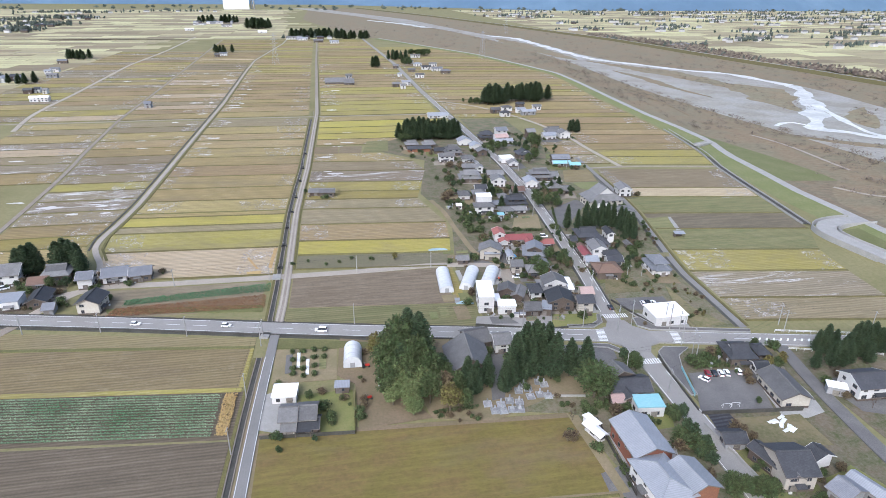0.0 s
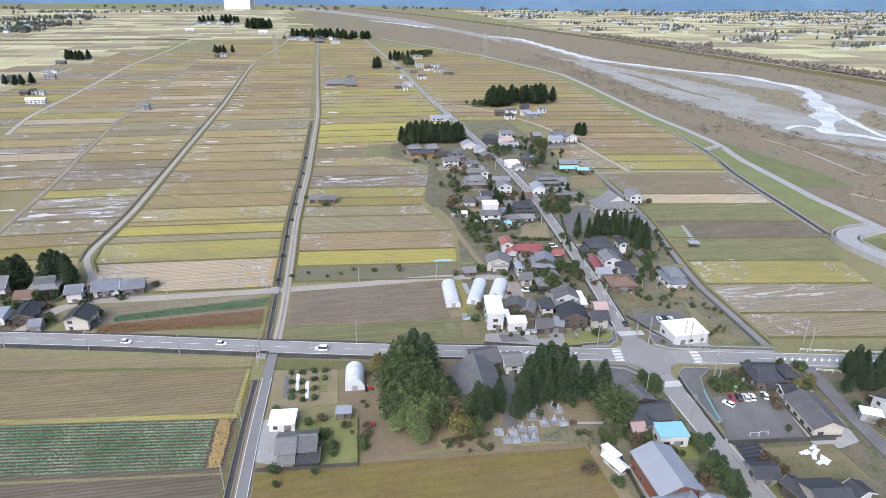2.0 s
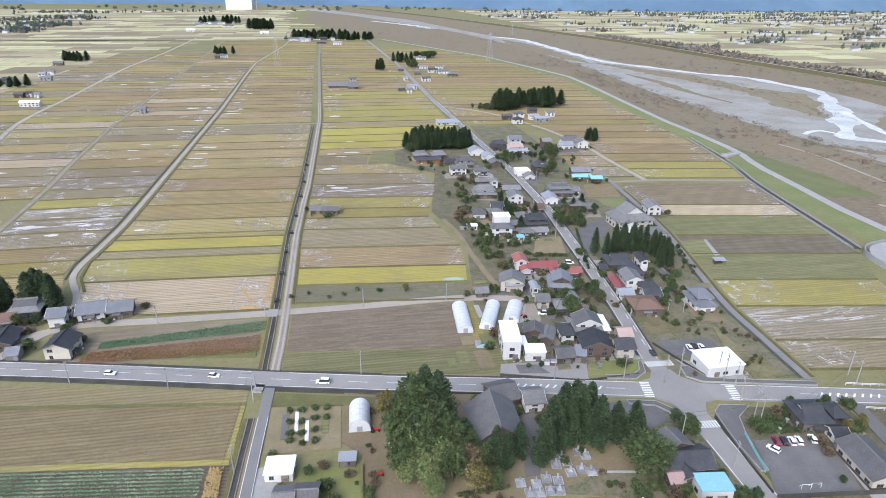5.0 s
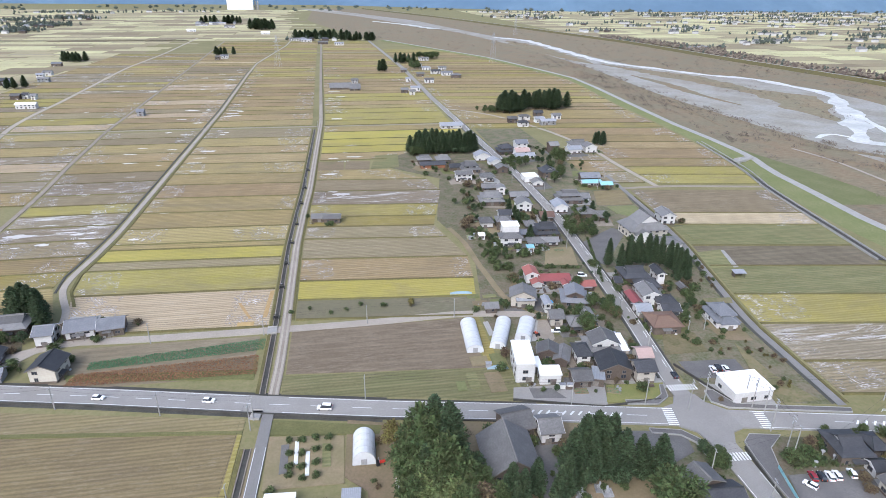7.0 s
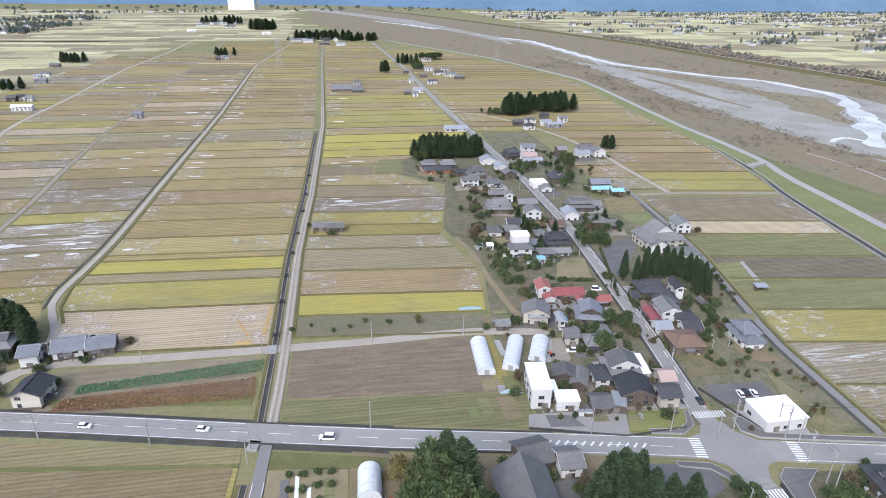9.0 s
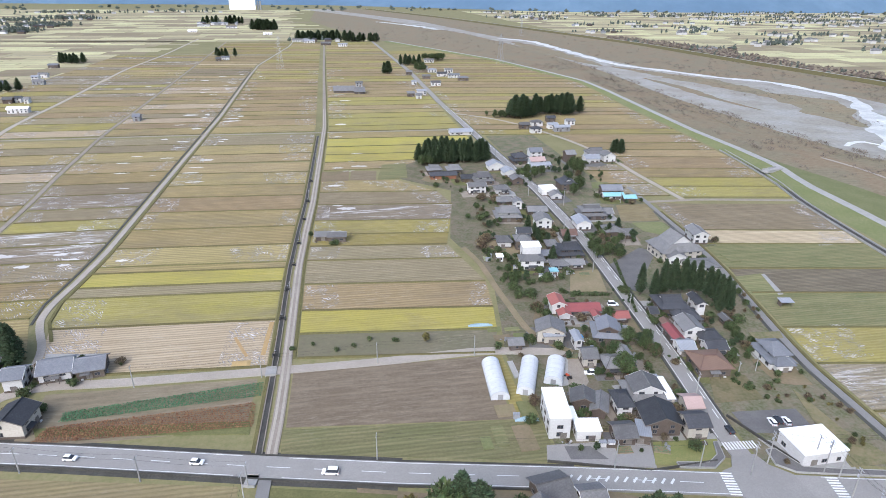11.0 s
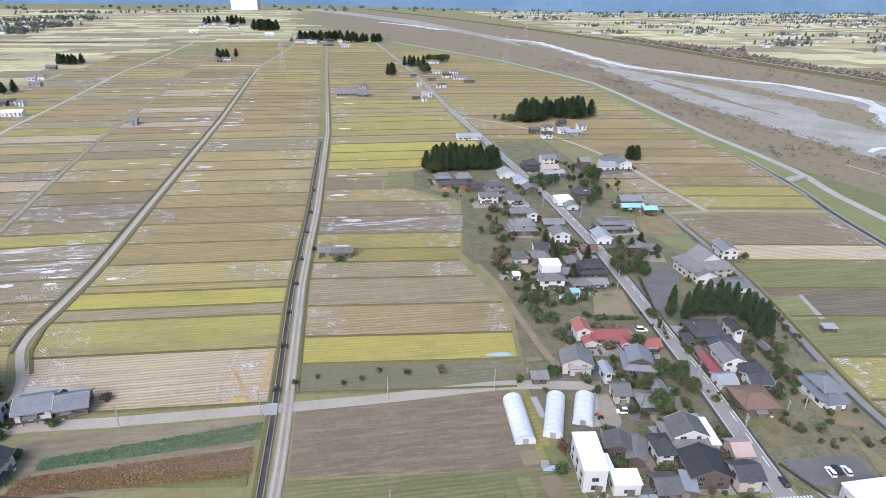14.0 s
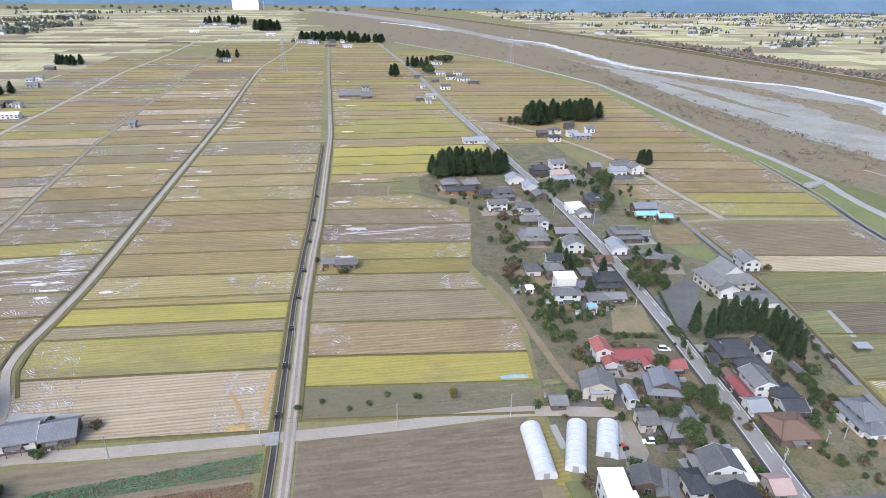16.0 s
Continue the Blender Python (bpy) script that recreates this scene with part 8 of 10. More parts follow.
tree("pine", 159.6, 380.9, 3.3)
tree("bush", 128.2, 406.4, 2.3)
tree("pine", 126.2, 410.2, 3.4)
tree("bush", 127.3, 401.0, 2.3)
tree("bare", 131.6, 398.6, 4.1)
tree("bush", 129.5, 403.2, 2.5)
tree("bush", 125.8, 405.2, 1.7)
tree("bush", 143.8, 417.6, 2.5)
tree("broad", 134.6, 423.2, 2.3)
tree("bare", 143.1, 410.3, 4.2)
tree("dry", 138.6, 471.4, 3.1)
tree("russet", 133.2, 473.5, 2.9)
tree("pine", 132.5, 473.5, 2.7)
tree("bare", 124.4, 485.9, 4.6)
tree("bush", 122.2, 469.2, 2.6)
tree("bare", 122.0, 469.2, 4.4)
tree("bush", 139.0, 481.9, 1.7)
tree("bush", 130.7, 488.3, 2.1)
tree("russet", 132.0, 485.3, 2.6)
tree("bush", 165.7, 470.5, 2.1)
tree("dry", 157.5, 482.1, 2.0)
tree("bare", 163.5, 481.2, 3.1)
tree("broad", 180.8, 490.6, 2.5)
tree("broad", 190.7, 486.8, 3.0)
tree("russet", 181.5, 472.6, 2.0)
tree("bare", 167.8, 476.4, 4.0)
tree("broad", 168.8, 465.3, 3.0)
tree("broad", 170.0, 464.6, 2.1)
tree("pine", 193.5, 466.3, 2.6)
tree("bush", 195.2, 476.5, 1.5)
tree("bush", 188.0, 464.2, 1.4)
tree("bare", 144.4, 460.4, 3.8)
tree("bush", 142.5, 457.8, 1.6)
tree("bush", 138.9, 455.9, 2.0)
tree("russet", 114.8, 252.6, 2.8)
tree("bush", 113.9, 263.1, 2.6)
tree("broad", 114.9, 252.7, 2.9)
tree("bush", -88.8, 257.9, 2.0)
tree("pine", -87.8, 244.0, 2.5)
tree("dry", -100.0, 255.3, 2.4)
tree("dry", -76.0, 254.3, 2.2)
tree("broad", -75.4, 252.7, 1.4)
tree("bush", -86.5, 243.7, 2.5)
tree("bush", -99.2, 257.2, 2.0)
tree("bush", -98.4, 244.6, 1.7)
tree("pine", -102.4, 253.4, 2.4)
tree("dry", -98.1, 231.7, 3.2)
tree("russet", -92.7, 232.6, 2.2)
tree("bush", -90.1, 231.8, 2.5)
tree("bush", -108.8, 249.0, 1.6)
tree("bush", -99.2, 240.1, 3.3)
tree("bush", -107.6, 251.2, 1.6)
tree("broad", -114.0, 247.1, 3.1)
tree("bush", -108.3, 253.8, 3.3)
tree("bush", -108.3, 257.4, 2.3)
tree("bush", -127.6, 254.4, 2.2)
tree("bush", -129.1, 251.1, 2.7)
tree("bush", -123.7, 242.6, 3.1)
tree("dry", -129.0, 251.3, 3.2)
tree("pine", -130.9, 249.4, 3.3)
tree("bush", -127.8, 260.5, 1.3)
tree("russet", -117.0, 241.8, 3.0)
tree("dry", -111.6, 240.9, 2.2)
tree("bush", -108.6, 230.9, 2.1)
tree("bare", -104.8, 228.7, 4.0)
tree("broad", -104.5, 228.2, 2.0)
tree("bush", -107.4, 231.1, 3.2)
tree("broad", -131.4, 238.2, 1.6)
tree("bare", -134.5, 229.8, 3.6)
tree("russet", -119.2, 227.2, 2.5)
tree("bush", -21.6, 163.2, 1.9)
tree("russet", -21.4, 163.3, 1.6)
tree("broad", -11.8, 154.9, 3.2)
tree("bush", -20.8, 138.5, 2.4)
tree("russet", -14.7, 150.7, 1.6)
tree("dry", -18.0, 151.1, 1.7)
tree("bush", -5.8, 144.3, 2.9)
tree("dry", -16.4, 148.8, 2.6)
tree("bush", -7.7, 149.5, 3.3)
tree("bush", -5.2, 142.3, 2.3)
tree("pine", -19.5, 137.6, 2.6)
tree("pine", -9.9, 135.7, 2.3)
tree("pine", -19.7, 133.5, 1.4)
tree("bush", -19.4, 133.2, 1.4)
tree("broad", -19.7, 133.5, 1.8)
tree("dry", -1.5, 152.4, 2.0)
tree("dry", -7.7, 156.8, 2.2)
tree("broad", -2.0, 152.4, 2.2)
tree("broad", 14.8, 158.7, 2.6)
tree("pine", 10.2, 164.1, 2.8)
tree("broad", 13.8, 155.7, 2.1)
tree("bush", 28.3, 158.2, 1.5)
tree("bush", 36.7, 152.8, 1.4)
tree("broad", 48.8, 157.5, 1.9)
tree("pine", 37.0, 175.1, 3.3)
tree("bush", 36.9, 175.6, 3.2)
tree("bush", 47.0, 169.2, 3.0)
tree("bush", 52.8, 165.0, 2.8)
tree("bare", 57.7, 167.8, 4.5)
tree("dry", 55.7, 165.9, 3.0)
tree("broad", 77.8, 151.4, 1.4)
tree("bush", 86.7, 153.9, 2.1)
tree("bush", 89.5, 148.6, 2.5)
tree("broad", 92.5, 137.5, 2.3)
tree("dry", 75.1, 143.7, 1.4)
tree("bush", 93.5, 145.7, 1.4)
tree("bush", 80.2, 133.2, 2.9)
tree("russet", 76.8, 141.3, 2.4)
tree("bush", 76.8, 141.3, 2.9)
tree("dry", 76.4, 131.9, 3.4)
tree("pine", 78.3, 131.4, 2.0)
tree("bush", 73.4, 137.1, 2.1)
tree("broad", 86.5, 126.0, 2.1)
tree("bush", 92.7, 136.3, 1.4)
tree("bush", 83.2, 126.5, 3.2)
tree("bush", 87.4, 116.9, 2.9)
tree("bush", 65.0, 119.5, 2.5)
tree("dry", 87.2, 115.4, 3.0)
tree("bare", 68.0, 95.5, 3.7)
tree("bush", 63.5, 100.3, 2.1)
tree("dry", 82.4, 108.0, 2.6)
tree("russet", 89.3, 104.8, 3.3)
tree("broad", 84.9, 109.2, 2.9)
tree("bush", 87.9, 96.0, 1.9)
tree("bare", 62.8, 132.1, 4.6)
tree("bare", 63.1, 132.3, 4.5)
tree("bare", 73.7, 128.8, 4.7)
tree("dry", 73.0, 127.2, 1.5)
tree("bush", 60.2, 126.3, 2.0)
tree("dry", 60.1, 124.4, 3.0)
tree("bush", 124.8, 145.1, 1.7)
tree("pine", 121.2, 150.6, 2.3)
tree("dry", 121.9, 156.3, 3.0)
tree("bush", 135.9, 146.2, 1.7)
tree("broad", 137.8, 145.9, 1.7)
tree("pine", 139.6, 146.5, 3.2)
tree("bare", 137.9, 145.9, 3.6)
tree("pine", 134.0, 150.8, 1.6)
tree("dry", 127.1, 143.1, 2.3)
tree("bush", 138.1, 139.5, 1.5)
tree("dry", 125.5, 139.9, 2.2)
tree("broad", 121.2, 130.0, 2.5)
tree("bare", 153.7, 122.3, 4.8)
tree("dry", 156.2, 138.5, 2.1)
tree("russet", 148.6, 127.0, 3.3)
tree("broad", 149.0, 135.8, 2.2)
tree("bush", 150.1, 135.6, 2.1)
tree("bush", 149.3, 135.8, 2.8)
tree("russet", 109.1, 115.7, 3.2)
tree("dry", 106.7, 120.5, 3.2)
tree("russet", 108.3, 118.6, 3.2)
tree("bush", 103.2, 101.3, 1.6)
tree("bush", 106.6, 112.1, 1.4)
tree("dry", 109.1, 111.7, 1.9)
tree("bush", 110.4, 93.0, 2.1)
tree("broad", 109.4, 112.0, 1.4)
tree("bare", 116.0, 97.7, 3.4)
tree("bush", 116.1, 99.8, 1.9)
tree("bush", 102.9, 98.0, 3.0)
tree("dry", 115.7, 99.5, 2.1)
tree("russet", 124.0, 101.0, 3.4)
tree("pine", 124.5, 102.4, 2.1)
tree("russet", 116.6, 98.6, 1.8)
tree("broad", 117.8, 100.2, 3.0)
tree("bare", 116.7, 85.5, 4.6)
tree("bush", 111.9, 93.8, 2.5)
tree("pine", 119.9, 86.3, 3.2)
tree("pine", 134.4, 89.6, 2.8)
tree("bush", 134.6, 92.2, 1.5)


# ---- groves ----
grove("cedar", 34, 76, 487, 27, 9, 15, "dark grove", 3.0, 1.35)
grove("broad", 5, 58, 478, 5, 4, 7, "dark grove", 2.5)
grove("cedar", 10, 172, 636, 12, 9, 19, "hamlet grove", 3.5, 1.7)
grove("cedar", 16, 212, 648, 24, 9, 19, "hamlet grove", 3.5, 1.6)
grove("cedar", 5, 206, 495, 5, 5, 10, "lane grove", 2.2, 1.6)
grove("cedar", 3, 72, 962, 6, 6, 17, "hamlet trees", 3, 1.6)
grove("cedar", 8, 112, 1062, 20, 12, 15, "hamlet trees", 4, 1.5)
grove("broad", 8, 165, 1120, 22, 10, 11, "hamlet trees", 5, 1.3)
grove("broad", 8, 120, 1000, 12, 60, 9, "hamlet trees", 6, 1.2)
grove("cedar", 26, -30, 1540, 70, 14, 20, "far grove", 5, 2.0)
grove("cedar", 12, 60, 1500, 50, 10, 18, "far grove", 5, 1.8)
grove("cedar", 16, -185, 1885, 35, 22, 26, "far grove", 6, 2.0)
grove("cedar", 12, -330, 2160, 70, 25, 24, "far grove", 8, 2.0)
grove("cedar", 6, -186, 1203, 18, 6, 14, "field grove", 4, 1.8)
grove("cedar", 9, -400, 1120, 22, 10, 15, "west hamlet grove", 4, 1.7)
grove("cedar", 6, -372, 850, 18, 8, 13, "west hamlet grove", 4, 1.6)
grove("broad", 8, 150, 640, 12, 10, 6, "hamlet trees", 3)
grove("bush", 8, -6, 254, 20, 3.0, 1.6, "plot shrubs", 6.0)
tree("autumn", 24.5, 252, 4.0)

# ---- distant hamlets, woods and the riverside scrub ----
far_kinds = []
for i, (rf, wl_, w_, d_) in enumerate((("grey", "white", 13, 9), ("dark", "wood", 15, 10), ("silver", "white", 12, 9), ("blue", "grey", 14, 8))):
    fh = thing("far_house", 0, -500 - 30 * i, 0, 0, "distant %s-roof farmhouse with %s walls" % (ROOF_WORDS[rf], WALL_WORDS[wl_]), "house", "distant houses")
    b = Shape()
    b.box(-w_ / 2, -d_ / 2, -0.1, w_ / 2, d_ / 2, 5.4)
    part("wall", b, WALLS[wl_], fh)
    part("roof", hip_roof(w_, d_, 5.4, 2.6, 0.8, 0.6), ROOFS[rf], fh)
    far_kinds.append(fh)
fr = random.Random(31)
woods = Shape()


belt = Shape()


def far_tree(x, y, h, w, woods=woods):
    """A rough distant tree: a tapered clumpy crown over a short trunk."""
    woods.tube((x, y, 0), (x, y, h * 0.4), h * 0.03, h * 0.02, 4)
    for k in range(3):
        blob(woods, (x + fr.uniform(-w, w) * 0.15, y, h * (0.36 + 0.2 * k)), w * (0.52 - 0.13 * k), fr, 6, 4, h / w * 0.42)
    for k in range(22):
        a, u = fr.uniform(0, 6.283), fr.random()
        q = w * 0.55 * (1 - 0.75 * u)
        spray(woods, (x + q * math.cos(a), y + q * math.sin(a), h * (0.2 + 0.75 * u)), (math.cos(a), math.sin(a), 0.5), h * 0.11, fr)


used = [0, 0, 0, 0]
town_walls, town_roofs = Shape(), Shape()


def far_house(x, y):
    i = fr.randrange(4)
    if x > 900 or y > 2700:
        w_, d_ = fr.uniform(5, 8), fr.uniform(4, 5)
        town_walls.box(x - w_, y - d_, 0, x + w_, y + d_, 5.4)
        town_roofs.hull([(x - w_ - 0.8, y - d_ - 0.8, 5.4), (x + w_ + 0.8, y - d_ - 0.8, 5.4), (x + w_ + 0.8, y + d_ + 0.8, 5.4), (x - w_ - 0.8, y + d_ + 0.8, 5.4)],
                        [(x - w_ * 0.6, y - 0.1, 8.0), (x + w_ * 0.6, y - 0.1, 8.0), (x + w_ * 0.6, y + 0.1, 8.0), (x - w_ * 0.6, y + 0.1, 8.0)])
        return
    m = pose(x, y, 0.04, 0, 0, fr.choice((0, 90)) + fr.uniform(-8, 8))
    if not used[i]:
        far_kinds[i].matrix_basis = m
    else:
        copy_thing(far_kinds[i], m)
    used[i] += 1


def hamlet(x, y, rx, ry, houses_, trees_, h=14):
    for _ in range(houses_):
        far_house(x + fr.uniform(-rx, rx), y + fr.uniform(-ry, ry))
    for _ in range(trees_):
        far_tree(x + fr.gauss(0, rx * 0.6), y + ry * fr.uniform(0.0, 1.3), h * fr.uniform(0.6, 1.2), h * fr.uniform(0.4, 0.7))


for x, y, rx, ry, a, b in ((-765, 1760, 40, 70, 6, 90), (-800, 2000, 60, 60, 8, 110), (-860, 2400, 90, 40, 8, 110), (-990, 2250, 90, 40, 6, 70), (-1000, 2860, 160, 40, 8, 90), (-1500, 2700, 240, 40, 8, 40), (-600, 3000, 160, 40, 6, 26), (-345, 2120, 60, 25, 8, 8),
                           (-10, 1500, 60, 14, 6, 6), (-410, 870, 30, 12, 4, 6), (-1250, 2050, 220, 30, 8, 110), (-900, 1400, 60, 20, 4, 16)):
    hamlet(x, y, rx, ry, a, b)
for i in range(150):
    x = fr.uniform(650, 3100)
    y = fr.uniform(1150, 3200)
    if x > along(FARLEVEE, y) + 60:
        hamlet(x, y, 60, 22, fr.randint(2, 5), fr.randint(8, 22), 13)
for i in range(1100):
    y = fr.uniform(600, 1550)
    far_tree(along(FARLEVEE, y) + 16 + fr.uniform(0, 62) * fr.uniform(0.4, 1.0) + 14 * math.sin(y / 90), y, fr.uniform(5, 11), fr.uniform(5, 10), belt if i % 9 else woods)
for i in range(170):
    x = fr.uniform(-2900, 3200)
    far_tree(x, fr.uniform(3100, 3700), fr.uniform(12, 20), fr.uniform(14, 30))
solid("distant_house_walls", town_walls, WALLS["white"], "pale walls of far scattered houses", "houses", kind="stuff")
solid("distant_house_roofs", town_roofs, ROOFS["grey"], "grey roofs of far scattered houses", "houses", kind="stuff")
solid("distant_bare_woods", belt, TWIGS, "distant leafless grey-brown woods behind the far levee", "trees", kind="stuff")
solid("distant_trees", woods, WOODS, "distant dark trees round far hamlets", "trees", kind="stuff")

scrub = Shape()
for i in range(5200):
    y = fr.uniform(170, 1100) if i % 4 else fr.uniform(1100, 2000)
    if i % 5 < 3:
        x = fr.uniform(along(CREST, y) + (34 if y < 430 else 14), along(BED, y) + 8)
    else:
        x = fr.uniform(along(BEDFAR, y) + 4, along(FARLEVEE, y) - 16)
    if noise.noise((x / 38, y / 60, 1.7)) < fr.uniform(-0.5, 0.25):
        continue
    r0 = 0.5 + 2.3 * fr.random() ** 2.2
    for k in range(24):
        a = fr.uniform(0, 6.28)
        q = r0 * 1.5 * math.sqrt(fr.random())
        spray(scrub, (x + q * math.cos(a), y + q * math.sin(a), r0 * fr.uniform(0.1, 1.1)), (math.cos(a), math.sin(a), 1), r0 * 0.40, fr)
for (x0, y0), (x1, y1), w_ in (((478, 560), (515, 655), 22), ((515, 655), (492, 770), 24), ((505, 690), (488, 850), 22), ((488, 850), (435, 1010), 18), ((485, 470), (550, 556), 13), ((372, 472), (412, 424), 9), ((412, 424), (515, 343), 12), ((412, 1150), (404, 1460), 18)):
    for i in range(110):
        f = fr.random()
        x, y = x0 + (x1 - x0) * f + fr.gauss(0, w_ * 0.5), y0 + (y1 - y0) * f + fr.gauss(0, 6)
        r0 = 0.4 + 1.6 * fr.random() ** 2
        for k in range(18):
            a = fr.uniform(0, 6.28)
            q = r0 * 1.7 * math.sqrt(fr.random())
            spray(scrub, (x + q * math.cos(a), y + q * math.sin(a), 0.3 + r0 * fr.uniform(0.1, 0.9)), (math.cos(a), math.sin(a), 1), r0 * 0.42, fr)
solid("river_scrub", scrub, TWIGS, "brown leafless scrub along the river", "scrub", kind="stuff")


# ---- crops ----
def crop_rows(name, west, east, n_, material, label, high, size, gap, seed, skip=0.06):
    """Rows of plants between a west and an east edge, each edge given by its near and far end."""
    r_ = random.Random(seed)
    s_ = Shape()
    for i in range(n_):
        u = (i + 0.5) / n_
        a = Vector((*west[0], 0)).lerp(Vector((*west[1], 0)), u)
        b = Vector((*east[0], 0)).lerp(Vector((*east[1], 0)), u)
        m_ = int((b - a).length / gap)
        for j in range(m_):
            if r_.random() < skip:
                continue
            p = a.lerp(b, (j + r_.random() * 0.7) / m_)
            for k in range(4):
                an = r_.uniform(0, 6.28)
                spray(s_, (p.x + 0.2 * math.cos(an), p.y + 0.12 * math.sin(an), 0.12 + high * r_.uniform(0.4, 1.0)), (math.cos(an), math.sin(an), 0.9), size * r_.uniform(0.7, 1.2), r_)
    return solid(name, s_, material, label, "crop", kind="stuff")


crop_rows("cabbage_rows", ((-128, 152.5), (-128, 173.0)), ((-38.4, 142.0), (-38.2, 161.6)), 16, CROP, "rows of green cabbages in dark soil", 0.4, 0.40, 0.27, 3, 0.03)
crop_rows("leek_rows", ((-84, 225.4), (-84, 230.0)), ((-29, 229.0), (-29, 236.4)), 7, LEEK, "rows of dark green leeks", 0.45, 0.42, 0.4, 4)
crop_rows("withered_crop_rows", ((-88, 217.0), (-86, 223.5)), ((-30, 215.0), (-30, 226.4)), 11, SOY, "rows of withered brown crop", 0.5, 0.42, 0.4, 5)
crop_rows("dry_stook_row", ((-37.2, 142.5), (-37.0, 161.5)), ((-34.0, 142.0), (-33.4, 161.0)), 34, STRAW, "patch of dry golden-brown stalks", 0.5, 0.55, 0.34, 6)
crop_rows("vegetable_rows", ((58, 214), (58, 222)), ((62, 213), (62, 221)), 6, LEEK, "small rows of garden vegetables", 0.3, 0.3, 0.5, 7)


def bed(x, y, w, d, material, label, z=0.36):
    s_ = Shape()
    s_.hull([(x - w / 2, y - d / 2, 0.0), (x + w / 2, y - d / 2, 0.0), (x + w / 2, y + d / 2, 0.0), (x - w / 2, y + d / 2, 0.0)],
            [(x - w / 2 + 0.1, y - d / 2 + 0.1, z), (x + w / 2 - 0.1, y - d / 2 + 0.1, z), (x + w / 2 - 0.1, y + d / 2 - 0.1, z), (x - w / 2 + 0.1, y + d / 2 - 0.1, z)])
    return solid("garden_bed", s_, material, label, "garden bed", "garden beds")


# ---- small built things ----
def grave(x, y):
    r_ = random.Random(int(x * 31 + y * 17))
    g_ = thing("gravestone", x, y, 0.1, -6 + r_.uniform(-4, 4), "grey stone family grave with kerbed plot", "grave", "graves")
    s_ = Shape()
    s_.box(-1.25, -1.3, 0, 1.25, 1.3, 0.28)
    part("plot", s_, STONE, g_)
    k = Shape()
    k.box(-1.25, 1.12, 0.28, 1.25, 1.3, 0.6), k.box(-1.25, -1.3, 0.28, -1.08, 1.12, 0.55), k.box(1.08, -1.3, 0.28, 1.25, 1.12, 0.55)
    part("kerb", k, STONE, g_)
    b = Shape()
    b.box(-0.6, 0.1, 0.28, 0.6, 1.0, 0.6), b.box(-0.42, 0.25, 0.6, 0.42, 0.88, 0.9)
    part("plinth", b, STONE, g_)
    p = Shape()
    h = r_.uniform(0.8, 1.3)
    p.hull([(-0.24, 0.35, 0.9), (0.24, 0.35, 0.9), (0.24, 0.8, 0.9), (-0.24, 0.8, 0.9)], [(-0.21, 0.38, 0.9 + h), (0.21, 0.38, 0.9 + h), (0.21, 0.77, 0.9 + h), (-0.21, 0.77, 0.9 + h)])
    part("stone", p, STONE, g_)
    return g_


def tractor(x, y, turn):
    g_ = thing("garden_tractor", x, y, 0.12, turn, "small red farm tractor on bare earth", "tractor")
    b = Shape()
    b.hull([(-0.3, -0.35, 0.5), (1.3, -0.3, 0.5), (1.3, 0.3, 0.5), (-0.3, 0.35, 0.5)], [(-0.3, -0.33, 1.1), (1.2, -0.25, 1.0), (1.2, 0.25, 1.0), (-0.3, 0.33, 1.1)])
    part("bonnet", b, ORANGE, g_)
    c = Shape()
    c.box(-1.1, -0.5, 0.6, -0.35, 0.5, 0.9), c.box(-1.1, -0.3, 0.9, -0.95, 0.3, 1.4)
    part("seat", c, TYRE, g_)
    for sx, rr in ((-0.8, 0.55), (1.0, 0.33)):
        for sy in (-1, 1):
            t = Shape()
            t.tube((sx, sy * 0.42, rr), (sx, sy * 0.7, rr), rr, rr, 12)
            part("wheel", t, TYRE, g_)
    r = Shape()
    for sy in (-0.45, 0.45):
        r.tube((-0.4, sy, 1.0), (-0.45, sy, 2.0), 0.03, 0.03, 5)
    r.tube((-0.45, -0.45, 2.0), (-0.45, 0.45, 2.0), 0.03, 0.03, 5)
    part("roll_bar", r, STEEL, g_)
    return g_


def tarpaulin(x, y, w, d, h, material=BLUE, label="heap covered with a blue tarpaulin", name_="covered_heap"):
    r_ = random.Random(int(x * 7 + y))
    s_ = Shape()
    n_ = 6
    grid_ = [[(w * (i / n_ - .5), d * (j / n_ - .5), 0.1 + h * math.sin(math.pi * i / n_) ** 0.5 * math.sin(math.pi * j / n_) ** 0.5 * r_.uniform(0.8, 1.1)) for j in range(n_ + 1)] for i in range(n_ + 1)]
    for i in range(n_):
        for j in range(n_):
            s_.face(grid_[i][j], grid_[i + 1][j], grid_[i + 1][j + 1], grid_[i][j + 1])
    return solid(name_, s_, material, label, "tarpaulin", at=(x, y, 0.05), turn=r_.uniform(-10, 10))


def hut(x, y):
    g_ = thing("field_hut", x, y, 0.1, -8, "small open field hut with a pale roof", "hut")
    for sx in (-2.2, 2.2):
        for sy in (-1.3, 1.3):
            p = Shape()
            p.box(sx - .07, sy - .07, 0, sx + .07, sy + .07, 2.2)
            part("post", p, WALLS["wood"], g_)
    r = Shape()
    r.hull([(-2.7, -1.8, 2.1), (2.7, -1.8, 2.1), (2.7, 1.8, 2.5), (-2.7, 1.8, 2.5)], [(-2.7, -1.8, 2.2), (2.7, -1.8, 2.2), (2.7, 1.8, 2.6), (-2.7, 1.8, 2.6)])
    part("roof", r, ROOFS["silver"], g_)
    b = Shape()
    b.box(-2.2, 1.25, 0, 2.2, 1.32, 2.2), b.box(-2.23, -1.3, 0, -2.16, 1.25, 2.1)
    part("wall", b, WALLS["wood"], g_)


